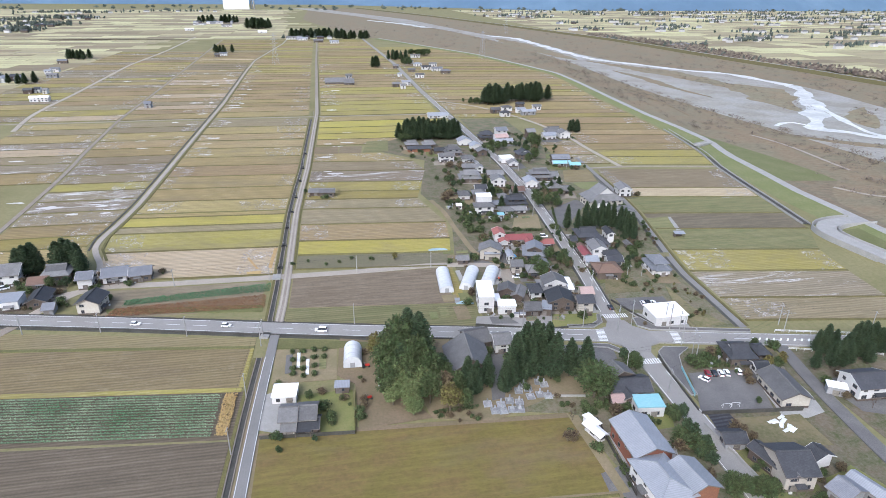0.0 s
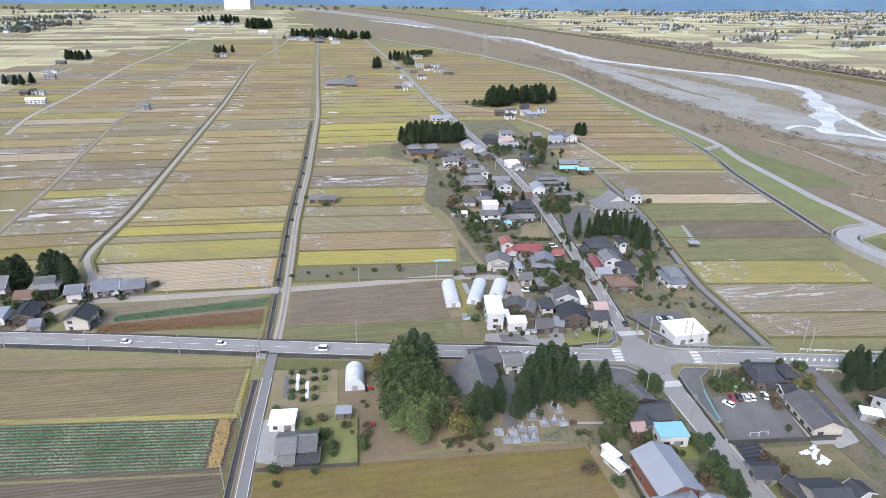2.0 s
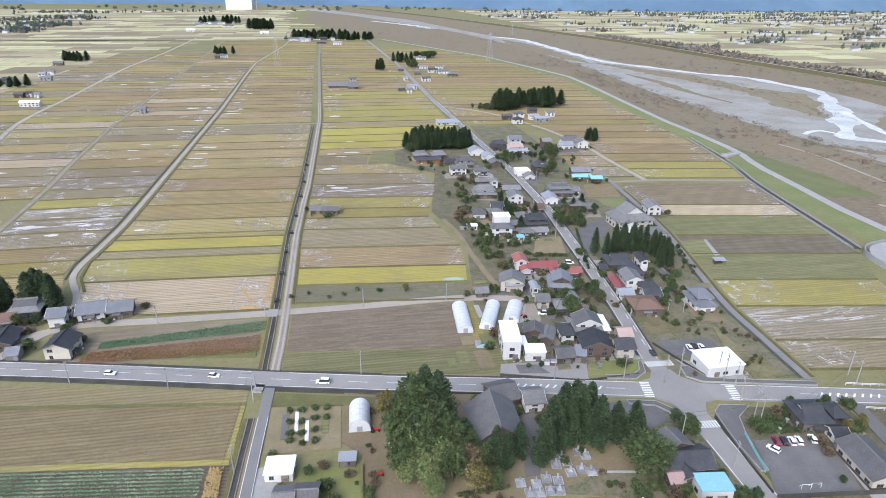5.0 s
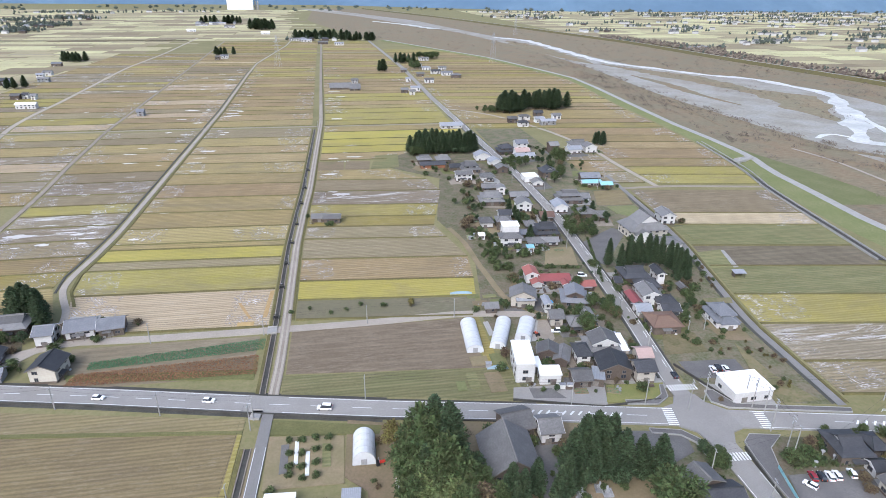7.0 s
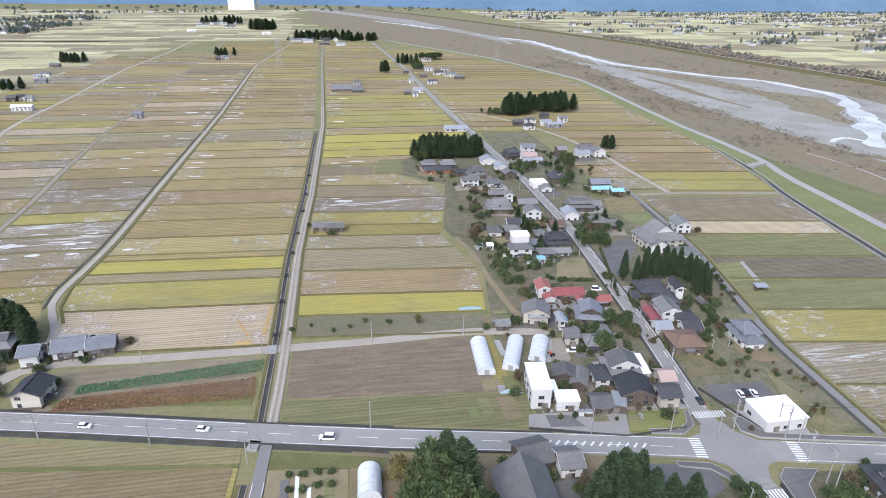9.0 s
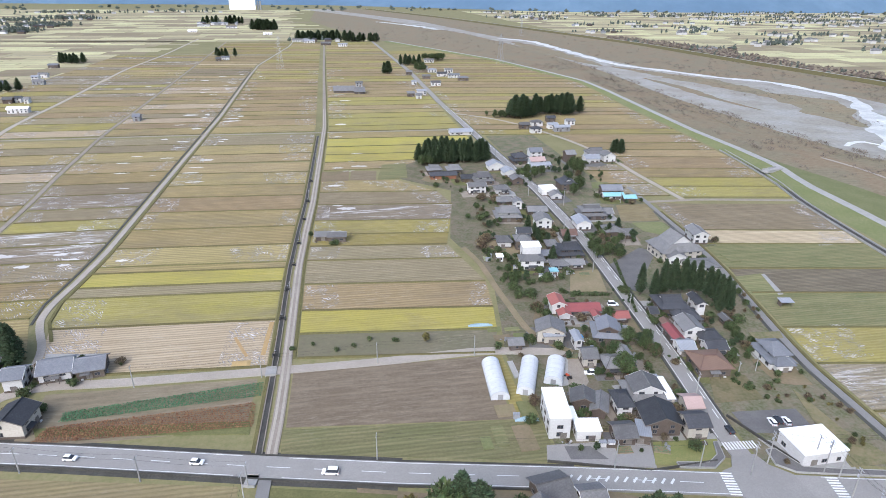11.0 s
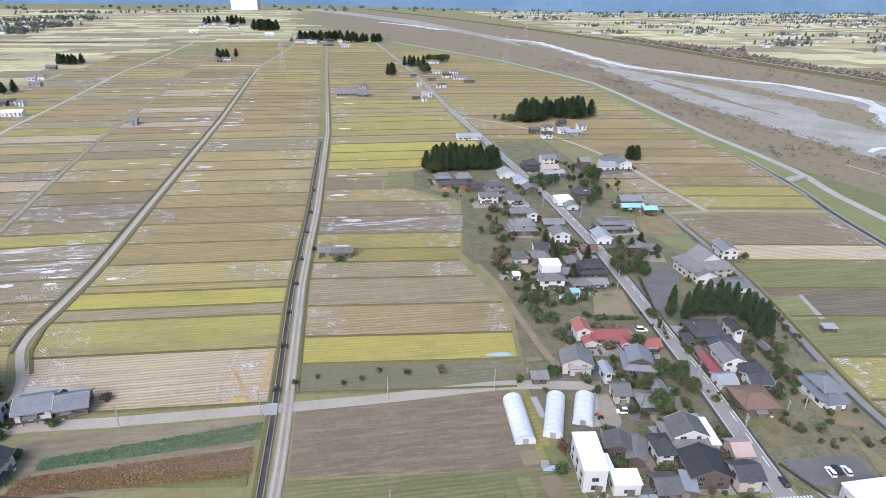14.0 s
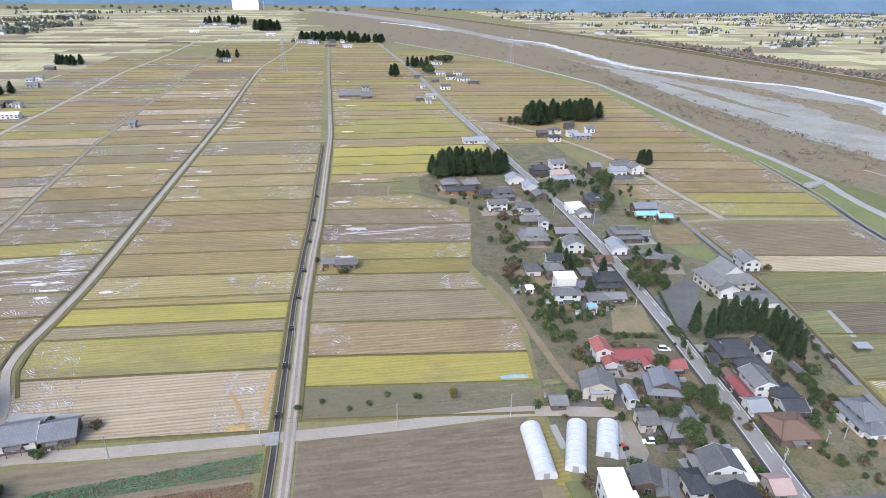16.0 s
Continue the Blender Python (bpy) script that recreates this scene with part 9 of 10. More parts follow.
def pylon(x, y, h):
    g_ = thing("power_pylon", x, y, 0, 30, "tall grey lattice power pylon", "pylon")
    m_ = Shape()
    for sx in (-1, 1):
        for sy in (-1, 1):
            m_.tube((sx * 4, sy * 4, 0), (sx * 0.7, sy * 0.7, h), 0.16, 0.1, 4)
    for k in range(9):
        u0, u1 = k / 9, (k + 1) / 9
        a, b = 4 - 3.3 * u0, 4 - 3.3 * u1
        for p, q in (((-a, -a), (b, -b)), ((a, -a), (b, b)), ((a, a), (-b, b)), ((-a, a), (-b, -b))):
            m_.tube((*p, h * u0), (*q, h * u1), 0.08, 0.08, 3)
    part("mast", m_, STEEL, g_)
    for z, w in ((0.68, 7), (0.80, 6), (0.92, 5)):
        a = Shape()
        a.tube((-w, 0, h * z), (w, 0, h * z), 0.14, 0.14, 4), a.tube((-w, 0, h * z), (0, 0, h * z + 2), 0.08, 0.08, 3), a.tube((w, 0, h * z), (0, 0, h * z + 2), 0.08, 0.08, 3)
        part("crossarm", a, STEEL, g_)


def factory(x, y):
    g_ = thing("factory", x, y, 0, 10, "distant large white factory block", "factory")
    b = Shape()
    b.box(-60, -20, 0, 60, 20, 62)
    part("wall", b, ROOFS["white"], g_)
    r = Shape()
    r.box(-62, -22, 62, 62, 22, 65)
    part("roof", r, ROOFS["silver"], g_)
    for u in (72, 84):
        t = Shape()
        t.tube((u, 0, 0), (u, 0, 40), 4, 4, 10)
        part("tower", t, CONCRETE, g_)
    return g_


def stone_lantern(x, y):
    s_ = Shape()
    s_.tube((0, 0, 0), (0, 0, 0.25), 0.45, 0.4, 6), s_.tube((0, 0, 0.25), (0, 0, 1.2), 0.16, 0.16, 8), s_.tube((0, 0, 1.2), (0, 0, 1.4), 0.2, 0.4, 6)
    s_.tube((0, 0, 1.4), (0, 0, 1.8), 0.26, 0.26, 6), s_.tube((0, 0, 1.8), (0, 0, 2.15), 0.6, 0.1, 6)
    solid("stone_lantern", s_, STONE, "grey carved stone garden lantern", "lantern", at=(x, y, 0.08))


def goal_frame(x, y):
    s_ = Shape()
    s_.tube((-1.2, 0, 0), (-1.2, 0, 1.6), 0.05, 0.05, 5), s_.tube((1.2, 0, 0), (1.2, 0, 1.6), 0.05, 0.05, 5), s_.tube((-1.2, 0, 1.6), (1.2, 0, 1.6), 0.05, 0.05, 5)
    s_.tube((-1.2, 0, 1.6), (-1.2, 1.0, 0), 0.04, 0.04, 5), s_.tube((1.2, 0, 1.6), (1.2, 1.0, 0), 0.04, 0.04, 5)
    solid("goal_frame", s_, PAINT, "small white metal frame on the lot", "frame", at=(x, y, 0.16), turn=-8)


def sheet_pile(x, y):
    r_ = random.Random(int(x + y))
    for i in range(5):
        s_ = Shape()
        a, b, w = r_.uniform(-2, 2), r_.uniform(-1.6, 1.6), r_.uniform(0.8, 1.8)
        s_.hull([(-w, -.5, 0), (w, -.7, 0), (w, .6, 0), (-w, .5, 0)], [(-w * .8, -.3, 0.12), (w * .7, -.4, 0.16), (w * .8, .4, 0.14), (-w * .7, .3, 0.1)])
        solid("plastic_sheet", s_, PAINT, "crumpled white plastic sheet on grass", "sheet", "plastic sheets", at=(x + a, y + b, 0.16 + 0.05 * i), turn=r_.uniform(0, 60))


def sluice(x, y):
    g_ = thing("sluice_gate", x, y, 0.1, 0, "small dark sluice gate in the lane ditch", "sluice gate", "sluice gates")
    c = Shape()
    c.box(-1.2, -0.9, 0.0, -0.75, 0.9, 0.8), c.box(0.75, -0.9, 0.0, 1.2, 0.9, 0.8)
    part("cheek_wall", c, DITCH, g_)
    f = Shape()
    f.box(-0.75, -0.08, 0.0, -0.62, 0.08, 1.9), f.box(0.62, -0.08, 0.0, 0.75, 0.08, 1.9), f.box(-0.75, -0.1, 1.75, 0.75, 0.1, 1.9)
    part("frame", f, TYRE, g_)
    p = Shape()
    p.box(-0.62, -0.03, 0.1, 0.62, 0.03, 1.1)
    part("plate", p, TYRE, g_)
    w = Shape()
    w.tube((0, 0, 1.9), (0, 0, 2.3), 0.03, 0.03, 6), w.tube((0, 0, 2.28), (0, 0, 2.32), 0.22, 0.22, 10)
    part("handwheel", w, STEEL, g_)


def slab_bridge(x, y, turn, w, d):
    s_ = Shape()
    s_.box(-w / 2, -d / 2, 0.1, w / 2, d / 2, 0.5), s_.box(-w / 2, -d / 2, 0.5, w / 2, -d / 2 + 0.2, 0.95), s_.box(-w / 2, d / 2 - 0.2, 0.5, w / 2, d / 2, 0.95)
    solid("slab_bridge", s_, CONCRETE, "small pale concrete slab bridge over the ditch", "bridge", kind="structure", at=(x, y, 0), turn=turn)


def fence(x0, y0, x1, y1):
    """A white guard fence: posts and two rails."""
    d = Vector((x1 - x0, y1 - y0, 0))
    ln = d.length
    g_ = thing("guard_fence", x0, y0, 0.1, math.degrees(math.atan2(d.y, d.x)), "white metal guard fence beside the road", "fence", "guard fences")
    n_ = int(ln / 2.5)
    post = Shape()
    post.box(-0.06, -0.06, 0, 0.06, 0.06, 1.15)
    me = post.mesh("post", PAINT)
    for i in range(n_ + 1):
        p = part("post", me, None, g_)
        p.matrix_local = pose(ln * i / n_, 0, 0)
    for z in (0.6, 1.0):
        r = Shape()
        r.box(0, -0.04, z, ln, 0.04, z + 0.14)
        part("rail", r, PAINT, g_)


STREAKS = (([(-29.6, 274), (-30.2, 264), (-30.8, 252)], 1.6), ([(-41.5, 265), (-38.6, 258), (-36.0, 252)], 1.1))

# ---- greenhouses ----
tunnel(42.7, 225.8, -4.4, 5.7, 18.9, 3.2)
tunnel(53.4, 225.9, -21.7, 5.5, 17.8, 3.2)
tunnel(62.8, 227.1, -24.0, 5.8, 12.7, 3.2)
tunnel(2.0, 174.2, -2.7, 6.0, 9.8, 4.4, "white arched greenhouse shed beside garden plots")
bed(-18.9, 174.8, 2.2, 11.0, DARKTAR, "bed covered with dark plastic sheet")
bed(-15.8, 176.6, 1.2, 9.0, PAINT, "bed covered with white plastic sheet")
bed(-12.8, 172.2, 1.2, 9.0, PAINT, "bed covered with white plastic sheet")
bed(-7.9, 174.6, 2.4, 9.0, FIELDS["green"], "small green vegetable bed")
bed(50.3, 231.2, 2.0, 9.5, CONCRETE, "grey net-covered garden bed")
bed(44.6, 199.0, 5.4, 10.5, EARTH, "bare brown garden plot")
bed(42.2, 211.2, 6.0, 5.4, EARTH, "bare brown garden plot")
bed(48.6, 211.2, 4.8, 7.0, LEVEE, "bright green vegetable bed")
bed(50.0, 256.5, 5.0, 3.0, LEVEE, "low bed of green vegetables")
bed(56.6, 255.8, 5.6, 2.2, FIELDS["green"], "small green vegetable bed")
bed(51.6, 250.6, 6.0, 3.6, EARTH, "bare brown garden plot")
bed(58.0, 250.4, 4.2, 4.4, LEVEE, "low bed of green vegetables")
bed(37.8, 200.8, 3.6, 8.4, FIELDS["green"], "weedy green vegetable bed")
bed(33.6, 198.6, 3.0, 5.0, LEVEE, "low bed of green vegetables")
bed(174.2, 302.3, 5.0, 9.0, FIELDS["green"], "small green vegetable bed")
tree("bush", -17.7, 181.4, 1.7)
tree("bush", -17.5, 176.2, 1.7)
tree("bush", -17.3, 171.3, 1.7)
tree("bush", -17.3, 168.1, 1.7)
tree("bush", -14.5, 180.9, 1.7)
tree("bush", -14.3, 175.7, 1.7)
tree("bush", -14.2, 170.8, 1.7)
tree("bush", -14.1, 166.7, 1.7)
tree("bush", -10.7, 181.3, 1.7)
tree("bush", -10.7, 176.8, 1.7)
tree("bush", -10.6, 171.8, 1.7)
tree("bush", -10.5, 167.0, 1.7)
tree("bush", -7.3, 180.8, 1.7)
tree("bush", -7.3, 176.2, 1.7)

# ---- paved yards, lawns and parking ----
patch("parking_lot_south", [(108.9, 148.0), (130.9, 146.6), (124.0, 126.3), (102.1, 129.5), (105.5, 137.1)], DARKTAR, 0.160, "dark patched asphalt parking lot")
patch("parking_lot_north", [(107.9, 200.3), (127.7, 198.7), (126.8, 190.3), (116.3, 189.7), (107.8, 191.1)], DARKTAR, 0.160, "dark asphalt parking lot with bay lines")
patch("shop_forecourt", [(108.3, 188.8), (127.9, 179.3), (126.5, 174.2), (111.1, 177.3)], CONCRETE, 0.140, "pale concrete shop forecourt")
patch("temple_yard", [(114.8, 303.2), (137.5, 319.7), (143.5, 314.5), (115.6, 277.0), (111.5, 281.6)], DARKTAR, 0.150, "dark asphalt temple yard")
patch("house_driveway", [(-25.5, 143.0), (-25.7, 159.1), (-19.9, 161.0), (-19.5, 140.6)], CONCRETE, 0.150, "pale concrete driveway")
patch("west_field_grass", [(-87.9, 220.1), (-30.6, 212.4), (-30.7, 217.9), (-90.0, 224.0)], GRASS, 0.160, "green grass margin of a vegetable plot")
patch("mulched_plot", [(103.4, 128.6), (109.8, 127.5), (109.6, 120.5), (101.8, 119.6)], MULCH, 0.160, "plot covered with black plastic mulch")
patch("east_vegetable_plot", [(163.8, 283.5), (178.1, 285.1), (173.7, 265.8), (159.7, 266.9)], FIELDS["green"], 0.150, "green vegetable plot beside the lane")
patch("pale_track", [(177.2, 284.2), (179.0, 284.4), (174.3, 265.7), (171.8, 265.6)], CONCRETE, 0.170, "pale concrete farm track")
patch("house_lawn", [(-15.5, 157.4), (1.2, 157.5), (1.0, 137.8), (-7.9, 138.1)], LAWN, 0.130, "mown green lawn beside a house")
patch("garden_plots", [(-23.7, 184.2), (-3.1, 181.5), (-3.5, 163.7), (-23.6, 164.6)], EARTH, 0.120, "bare soil of garden plots")
patch("earth_yard", [(-2.0, 188.0), (16.6, 183.0), (16.8, 152.0), (23.6, 140.2), (2.3, 138.8), (2.1, 160.3), (-3.4, 165.8)], EARTH, 0.110, "bare brown earth yard beside trees")
patch("grass_by_road", [(-23.6, 191.5), (7.7, 184.1), (6.5, 180.6), (-23.7, 184.9)], GRASS, 0.120, "grass strip below the main road")
patch("temple_ground", [(14.8, 185.2), (56.4, 178.3), (85.2, 166.1), (74.9, 142.3), (62.0, 144.4), (41.0, 135.9), (23.5, 139.7)], EARTH, 0.100, "shaded leaf-strewn temple ground")
patch("temple_path", [(47.9, 172.3), (57.4, 173.6), (46.5, 145.4), (42.5, 145.0)], DARKTAR, 0.140, "dark paved temple path")
patch("temple_parking", [(65.2, 172.4), (91.3, 168.1), (89.8, 159.9), (72.1, 152.6), (62.2, 164.4)], DARKTAR, 0.140, "dark asphalt yard behind cedars")
patch("vacant_lot", [(112.6, 220.5), (123.4, 216.6), (121.2, 204.4), (105.6, 204.9)], WEEDS, 0.150, "vacant weedy lot beside the road")
patch("vacant_lot_2", [(78.6, 191.9), (97.0, 190.3), (94.7, 185.5), (88.2, 181.7), (75.2, 183.7)], LAWN, 0.150, "small mown vacant lot")
patch("workshop_yard", [(49.4, 195.2), (78.4, 193.3), (75.0, 182.5), (47.6, 189.2)], ASPHALT, 0.140, "grey paved workshop yard")
patch("village_yard_paving", [(68.2, 235.4), (74.6, 234.5), (69.4, 220.3), (63.0, 220.2)], CONCRETE, 0.140, "pale gravel yard between houses")
patch("sand_yard", [(95.1, 299.0), (108.1, 299.4), (103.4, 278.8), (88.3, 281.0)], EARTH, 0.140, "bare sandy plot beside the road")
patch("grass_lot_east", [(133.8, 208.4), (134.8, 188.5), (140.1, 174.4), (125.5, 174.8), (128.2, 189.5)], WEEDS, 0.140, "weedy yellow grass lot")
patch("garden_lot_se", [(100.8, 125.9), (130.2, 123.5), (130.1, 110.2), (117.8, 112.3), (104.1, 112.3)], WEEDS, 0.140, "rough grass garden lot")
patch("brown_plot", [(-14.2, 448.2), (3.1, 448.1), (3.9, 470.2), (-14.1, 470.2)], EARTH, 0.140, "orange-brown bare plot")
patch("grey_plot", [(3.8, 449.0), (20.3, 446.9), (22.0, 468.0), (5.3, 470.1)], FIELDS["brown"], 0.140, "small bare brown plot")
patch("net_garden", [(21.4, 448.9), (40.8, 449.6), (43.6, 485.0), (26.8, 483.3)], FIELDS["green"], 0.140, "vegetable garden under pale nets")
patch("village_field_1", [(153, 380), (171, 379), (166, 353), (145, 355)], FIELDS["drab"], 0.150, "small bare brown field between houses", "field")
patch("village_field_2", [(149, 352), (166, 351), (165, 339), (158, 332), (150, 340)], LEVEE, 0.150, "green vegetable field beside the temple", "field")
patch("village_lawn", [(156, 424), (167, 423), (161, 412), (152, 412)], LEVEE, 0.150, "small green lawn behind a house", "lawn")
patch("bare_garden_earth", [(66, 261), (75, 261), (75.5, 268), (70, 269)], EARTH, 0.150, "bare orange-brown earth beside a house", "ground")
patch("yellow_garden_grass", [(141, 240.5), (153, 239.5), (151, 235), (141, 236)], WEEDS, 0.150, "yellowing garden grass beside a house", "ground")
patch("paved_dark_yard", [(54, 194), (61, 193), (64, 187.5), (54, 189)], DARKTAR, 0.155, "dark paved yard beside a workshop", "ground")
patch("gravel_drive", [(70.6, 236), (74.2, 235), (72, 221), (66, 214), (63.4, 216)], GRAVEL, 0.155, "grey gravel drive between houses", "ground")
patch("field_grass_edge", [(-33.6, 164.6), (-32.0, 164.4), (-31.0, 186.4), (-32.2, 186.6)], FIELDS["yellow"], 0.13, "yellow grass edge of a stubble field", "field margin")
patch("house_plot_west", [(-98.1, 249.8), (-77.7, 248.1), (-82.6, 260.9), (-102.2, 263.8)], CONCRETE, 0.130, "pale gravel yard round a farmhouse")

# ---- walls, hedges and fences ----
wall_run("garden_wall_1", [(-25.0, 139.2), (1.0, 137.1)], 1.2, 0.25, DITCH, "low dark block wall")
wall_run("garden_wall_2", [(1.0, 137.1), (1.9, 156.0)], 1.0, 0.20, BUND, "low hedge-covered wall")
wall_run("garden_wall_3", [(101.4, 128.3), (132.3, 124.9)], 1.4, 0.25, DITCH, "low dark concrete wall")
wall_run("garden_wall_4", [(101.3, 129.6), (102.6, 148.1), (104.0, 158.8)], 1.2, 0.25, DITCH, "dark roadside retaining wall")
wall_run("garden_wall_5", [(60.9, 143.8), (72.0, 141.9)], 0.8, 0.25, CONCRETE, "low concrete wall")
wall_run("garden_wall_6", [(70.0, 131.1), (68.0, 102.4)], 1.2, 0.20, DITCH, "dark block wall beside houses")
wall_run("garden_wall_7", [(99.4, 123.6), (101.7, 96.7)], 1.3, 0.25, CONCRETE, "concrete roadside wall")
wall_run("garden_wall_8", [(47.6, 189.2), (73.0, 181.7), (92.0, 182.3)], 0.8, 0.30, DITCH, "low dark roadside wall")
wall_run("garden_wall_9", [(105.3, 198.8), (113.0, 177.0)], 0.9, 0.30, DITCH, "low dark roadside kerb wall")
fence(154.1, 166.4, 191.5, 157.5)
fence(150.9, 154.9, 180.4, 146.1)
wall_run("guard_rail_3", [(107.8, 150.5), (104.2, 136.4)], 1.6, 0.10, ROOFS["cyan"], "green-blue mesh fence")
hedge(75.8, 236.9, 92.8, 235.6, 2.2, 1.6)
hedge(112.1, 150.7, 131.9, 148.0, 1.6, 1.2)
hedge(103.6, 274.9, 87.0, 278.0, 1.5, 1.0)
hedge(23.8, 141.9, 37.6, 142.5, 1.0, 0.8)
hedge(119.4, 307.5, 107.0, 260.1, 1.2, 0.9)

# ---- cars ----
car(114.5, 146.2, 0.17, 73, "red")
car(116.7, 145.8, 0.17, 73, "black")
car(118.8, 145.5, 0.17, 73, "white")
car(120.9, 145.4, 0.17, 73, "white")
car(125.2, 145.4, 0.17, 73, "white")
car(111.8, 143.7, 0.17, 120, "white")
car(116.4, 193.8, 0.17, 80, "white")
car(118.6, 194.2, 0.17, 80, "black")
car(120.7, 193.5, 0.17, 80, "white")
car(100.6, 267.3, 0.16, -10, "white", 4.2, 1.7, 1.9)
car(73.7, 224.9, 0.16, 170, "white", 3.4, 1.48, 1.8)
car(-19.2, 158.1, 0.17, 170, "silver")
car(-116.8, 235.7, 0.10, 60, "white")
car(-135.0, 248.5, 0.10, 20, "white", 3.4, 1.48, 1.8)
car(-42.3, 202.4, 0.515, -12, "white", label="white car on the main road")
car(-8.4, 193.6, 0.515, 168, "white", 4.4, 1.69, 1.9, label="white van on the main road")
car(-74.9, 209.0, 0.515, -12, "white", label="white car on the main road")
car(101.9, 192.3, 0.42, 84, "black", label="black car on the village road")

# ---- poles ----
utility_pole(-112.8, 209.3, 8.0, 78, 1)
utility_pole(-86.1, 206.5, 8.0, 78, 1)
utility_pole(-55.3, 198.7, 8.0, 78, 1)
utility_pole(-28.5, 192.3, 8.0, 78, 1)
wires([(-112.8, 209.3), (-86.1, 206.5), (-55.3, 198.7), (-28.5, 192.3)], 8.0)
utility_pole(100.5, 207.6, 10.0, 78, 2)
utility_pole(101.9, 233.0, 10.0, 78, 2)
utility_pole(102.4, 257.5, 10.0, 78, 2)
utility_pole(104.9, 297.6, 10.0, 78, 2)
utility_pole(106.7, 339.8, 10.0, 78, 2)
utility_pole(107.8, 403.1, 10.0, 78, 2)
utility_pole(106.8, 479.7, 10.0, 78, 2)
utility_pole(103.2, 576.5, 10.0, 78, 2)
utility_pole(101.1, 696.2, 10.0, 78, 2)
wires([(100.5, 207.6), (101.9, 233.0), (102.4, 257.5), (104.9, 297.6), (106.7, 339.8), (107.8, 403.1), (106.8, 479.7), (103.2, 576.5), (101.1, 696.2)], 10.0)
utility_pole(-31.9, 134.3, 9.0, 78, 1)
utility_pole(-30.6, 158.6, 9.0, 78, 1)
utility_pole(-28.9, 187.9, 9.0, 78, 1)
wires([(-31.9, 134.3), (-30.6, 158.6), (-28.9, 187.9)], 9.0)
utility_pole(-68.0, 239.8, 8.0, 78, 1)
utility_pole(-29.9, 239.4, 8.0, 78, 1)
utility_pole(6.8, 241.6, 8.0, 78, 1)
utility_pole(39.3, 241.0, 8.0, 78, 1)
wires([(-68.0, 239.8), (-29.9, 239.4), (6.8, 241.6), (39.3, 241.0)], 8.0)
utility_pole(-24.0, 293.2, 7.0, 78, 1)
utility_pole(-22.3, 348.7, 7.0, 78, 1)
utility_pole(-20.3, 411.4, 7.0, 78, 1)
utility_pole(-17.9, 495.3, 7.0, 78, 1)
utility_pole(-15.8, 580.9, 7.0, 78, 1)
utility_pole(115.8, 164.2, 11.0, 78, 2)
utility_pole(115.5, 157.1, 11.0, 78, 2)
utility_pole(116.7, 174.1, 11.0, 78, 2)
utility_pole(104.2, 179.1, 11.0, 78, 2)
utility_pole(97.5, 176.3, 11.0, 78, 2)
wires([(115.8, 164.2), (115.5, 157.1), (116.7, 174.1), (104.2, 179.1), (97.5, 176.3)], 11.0)
utility_pole(115.2, 154.2, 10.0, 78, 1)
utility_pole(88.0, 150.0, 10.0, 78, 1)
wires([(115.2, 154.2), (88.0, 150.0)], 10.0)
utility_pole(157.5, 166.0, 9.0, 78, 1)
utility_pole(97.0, 139.3, 9.0, 78, 1)
wires([(157.5, 166.0), (97.0, 139.3)], 9.0)
utility_pole(3.6, 196.6, 9.0, 78, 1)
utility_pole(64.1, 184.3, 9.0, 78, 1)
utility_pole(86.0, 180.8, 9.0, 78, 1)
wires([(3.6, 196.6), (64.1, 184.3), (86.0, 180.8)], 9.0)
utility_pole(128.2, 218.2, 6.0, 78, 1)
utility_pole(120.3, 216.0, 6.0, 78, 1)
utility_pole(119.2, 171.8, 9.0, 78, 1)
utility_pole(117.2, 178.2, 9.0, 78, 1)
utility_pole(159.4, 171.3, 9.0, 78, 1)
utility_pole(188.7, 160.3, 9.0, 78, 1)
wires([(119.2, 171.8), (117.2, 178.2), (159.4, 171.3), (188.7, 160.3)], 9.0)
utility_pole(157.2, 383.5, 9.0, 78, 1)
utility_pole(122.8, 383.9, 9.0, 78, 1)
wires([(157.2, 383.5), (122.8, 383.9)], 9.0)

# ---- graves ----
grave(40.6, 143.3)
grave(42.0, 139.8)
grave(44.4, 139.4)
grave(47.2, 139.5)
grave(47.5, 143.6)
grave(50.2, 142.5)
grave(53.9, 150.2)
grave(54.7, 148.5)
grave(59.1, 151.4)
grave(57.6, 145.1)
grave(59.8, 144.1)
grave(54.4, 144.6)
grave(44.5, 142.4)
grave(49.5, 139.2)
grave(51.6, 147.9)
grave(60.4, 149.8)

# ---- odds and ends ----
tractor(66.2, 224.0, 100)
tractor(5.5, 151.8, 20)
tractor(6.0, 169.0, 10)
tarpaulin(78.7, 246.9, 3.4, 2.6, 1.2)
tarpaulin(96.5, 310.7, 2.0, 1.6, 0.8)
tarpaulin(45.8, 260.0, 9.0, 1.6, 0.9, NET, "garden row under a pale blue net")
tarpaulin(47.2, 206.3, 7.0, 1.5, 1.0, NET, "garden row under a pale blue net")
sluice(-23.4, 347.7)
sluice(-24.5, 322.9)
sluice(-25.5, 298.8)
sluice(-26.0, 275.5)
sluice(-26.5, 250.7)
sluice(-22.2, 380.6)
sluice(-21.2, 409.8)
sluice(-20.4, 449.0)
slab_bridge(-27.2, 241.5, 0, 3.4, 4.6)
slab_bridge(-28.0, 194.2, -12, 3.0, 4.0)
tarpaulin(-37.3, 247.9, 6.0, 3.6, 0.4, STRAW, "low spread heap of golden straw", "straw_heap")
for pts_, w_ in STREAKS:
    solid("straw_streak", ribbon(Shape(), bend(pts_, 3), w_, 0.0, 0.2), STRAW, "thin golden streak of spilled straw", "straw")
hut(168.2, 257.1)
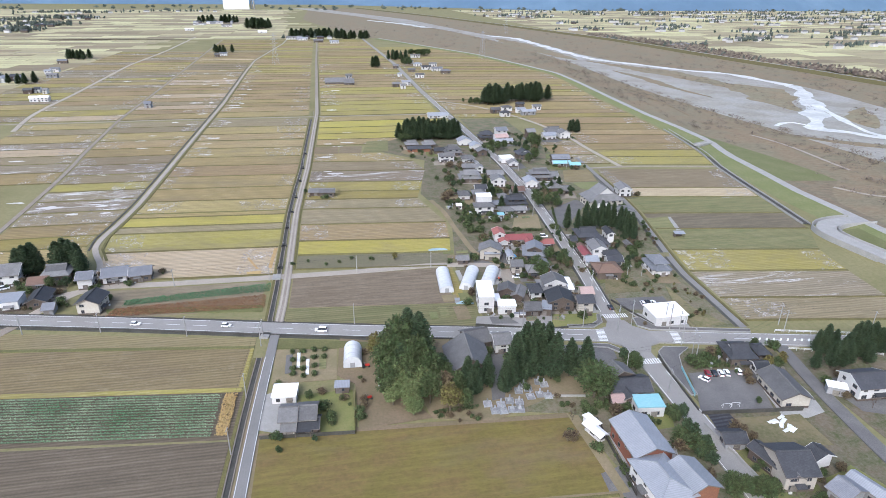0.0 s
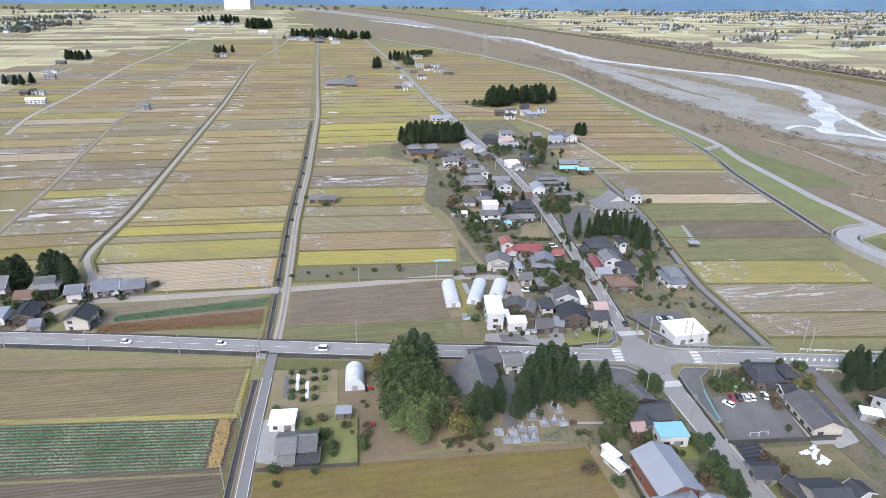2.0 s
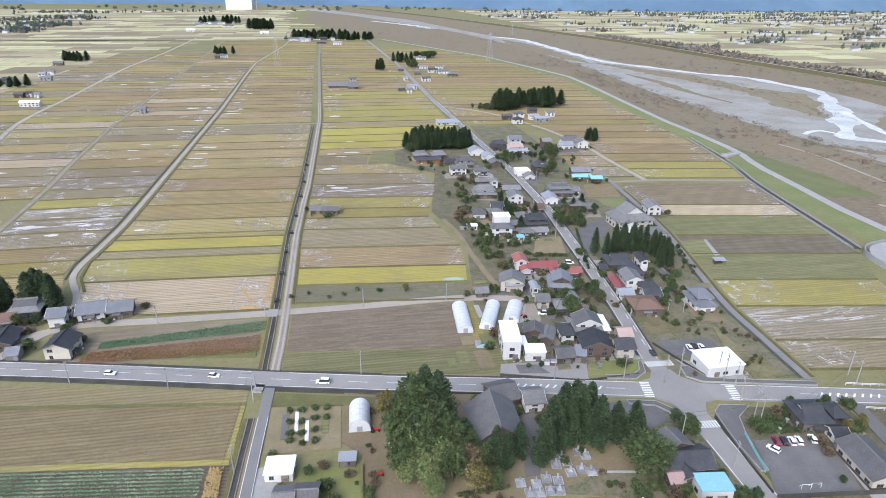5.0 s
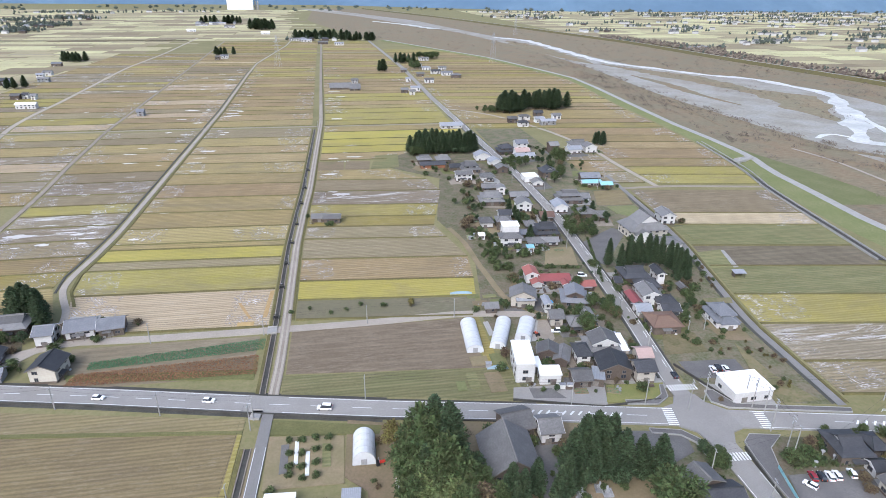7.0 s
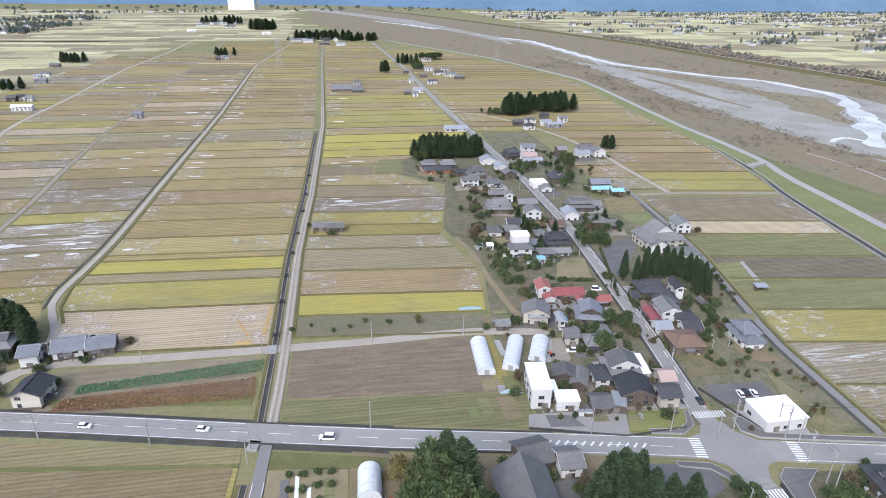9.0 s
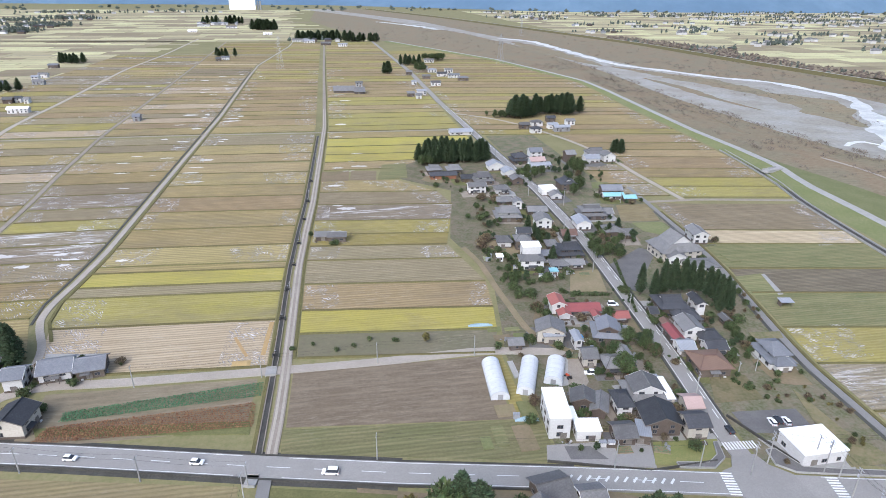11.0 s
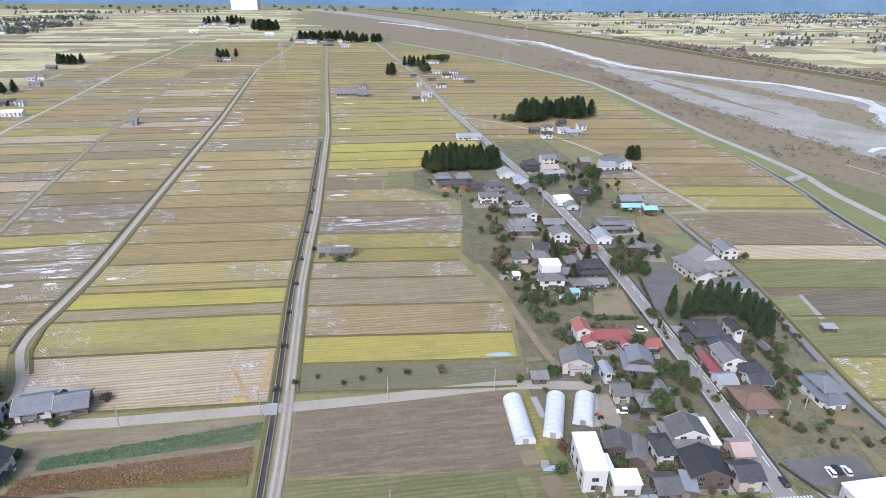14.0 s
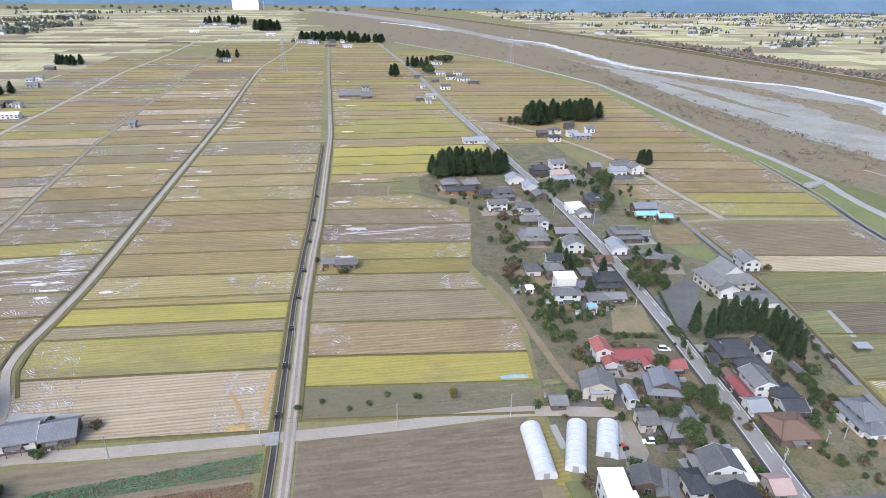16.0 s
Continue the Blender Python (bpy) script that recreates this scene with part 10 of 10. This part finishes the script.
pylon(261.8, 1060.7, 46)
pylon(-80.0, 1018.8, 46)
pylon(470.0, 1650.0, 46)
factory(-425.0, 3350.0)
stone_lantern(122.8, 152.9)
stone_lantern(124.6, 150.9)
stone_lantern(118.0, 149.7)
goal_frame(113.4, 129.7)
goal_frame(110.5, 129.7)
sheet_pile(121.9, 122.3)
sheet_pile(122.6, 118.5)


# ---- yard things beside the houses ----
def timber_stack(x, y, turn):
    g_ = thing("timber_stack", x, y, 0.3, turn, "low stack of weathered timber beside a house", "timber stack", "timber stacks")
    for k in range(3):
        p = Shape()
        p.box(-1.4 + 0.1 * k, -0.45 + 0.05 * k, 0.28 * k, 1.4 - 0.12 * k, 0.45 - 0.08 * k, 0.28 * k + 0.24)
        part("plank", p, WALLS["wood"], g_)


def storage_box(x, y, turn, pale):
    g_ = thing("storage_box", x, y, 0.3, turn, "%s metal storage box beside a house" % ("white" if pale else "grey"), "storage box", "storage boxes")
    b = Shape()
    b.box(-0.9, -0.5, 0, 0.9, 0.5, 1.5)
    part("body", b, WALLS["white" if pale else "grey"], g_)
    r = Shape()
    r.hull([(-1.0, -0.62, 1.5), (1.0, -0.62, 1.5), (1.0, 0.6, 1.5), (-1.0, 0.6, 1.5)], [(-1.0, -0.62, 1.56), (1.0, -0.62, 1.56), (1.0, 0.6, 1.72), (-1.0, 0.6, 1.72)])
    part("lid", r, ROOFS["silver"], g_)


def garden_stones(x, y, turn):
    r_ = random.Random(int(x * 19 + y * 7))
    s_ = Shape()
    for k in range(7):
        blob(s_, (r_.uniform(-1.5, 1.5), r_.uniform(-1.0, 1.0), 0.1), r_.uniform(0.25, 0.6), r_, 6, 4, 0.8)
    solid("garden_rockery", s_, STONE, "small group of pale garden stones", "rockery", at=(x, y, 0.3), turn=turn)


def kitchen_bed(x, y, turn, k):
    g_ = thing("kitchen_bed", x, y, 0.2, turn, "small kitchen garden bed with green rows", "garden bed", "kitchen beds")
    b = Shape()
    b.hull([(-2.2, -1.4, 0), (2.2, -1.4, 0), (2.2, 1.4, 0), (-2.2, 1.4, 0)], [(-2.1, -1.3, 0.24), (2.1, -1.3, 0.24), (2.1, 1.3, 0.24), (-2.1, 1.3, 0.24)])
    part("soil", b, EARTH, g_)
    r_, l_ = random.Random(k), Shape()
    for i in range(4):
        for j in range(15):
            if r_.random() < 0.85:
                for _ in range(2):
                    spray(l_, (-2.0 + 0.28 * j, -1.05 + 0.7 * i, 0.3), (r_.uniform(-1, 1), r_.uniform(-1, 1), 1), 0.3, r_)
    part("leaves", l_, (CROP, LEEK, LEAF)[k % 3], g_)


def free_spot(x, y):
    if abs(x - along(LANE_V, y)) < 5.5 or abs(x - along(LANE_E, y)) < 4.0 or abs(y - main_y(x)) < 8.0 or (x < 74 and 236 < y < 248):
        return False
    return all(math.hypot(x - a, y - b) > max(w, d) * 0.5 + 1.6 for a, b, t, w, d, n in HOUSES)


storage_box(64.2, 192.4, -8, True)
storage_box(66.6, 192.1, -8, True)
yr = random.Random(404)
count_ = 0
for hx_, hy_, ht_, hw_, hd_, hn_ in HOUSES:
    if not (52 < hx_ < 175 and 92 < hy_ < 420):
        continue
    for k in range(5):
        a = yr.uniform(0, 6.283)
        q = max(hw_, hd_) * 0.5 + yr.uniform(1.8, 5.0)
        x, y = hx_ + q * math.cos(a), hy_ + q * math.sin(a)
        if count_ < 90 and free_spot(x, y):
            count_ += 1
            kind_ = yr.random()
            if kind_ < 0.25:
                timber_stack(x, y, ht_)
            elif kind_ < 0.5:
                storage_box(x, y, ht_, yr.random() < 0.5)
            elif kind_ < 0.65:
                garden_stones(x, y, ht_)
            else:
                kitchen_bed(x, y, ht_, count_)
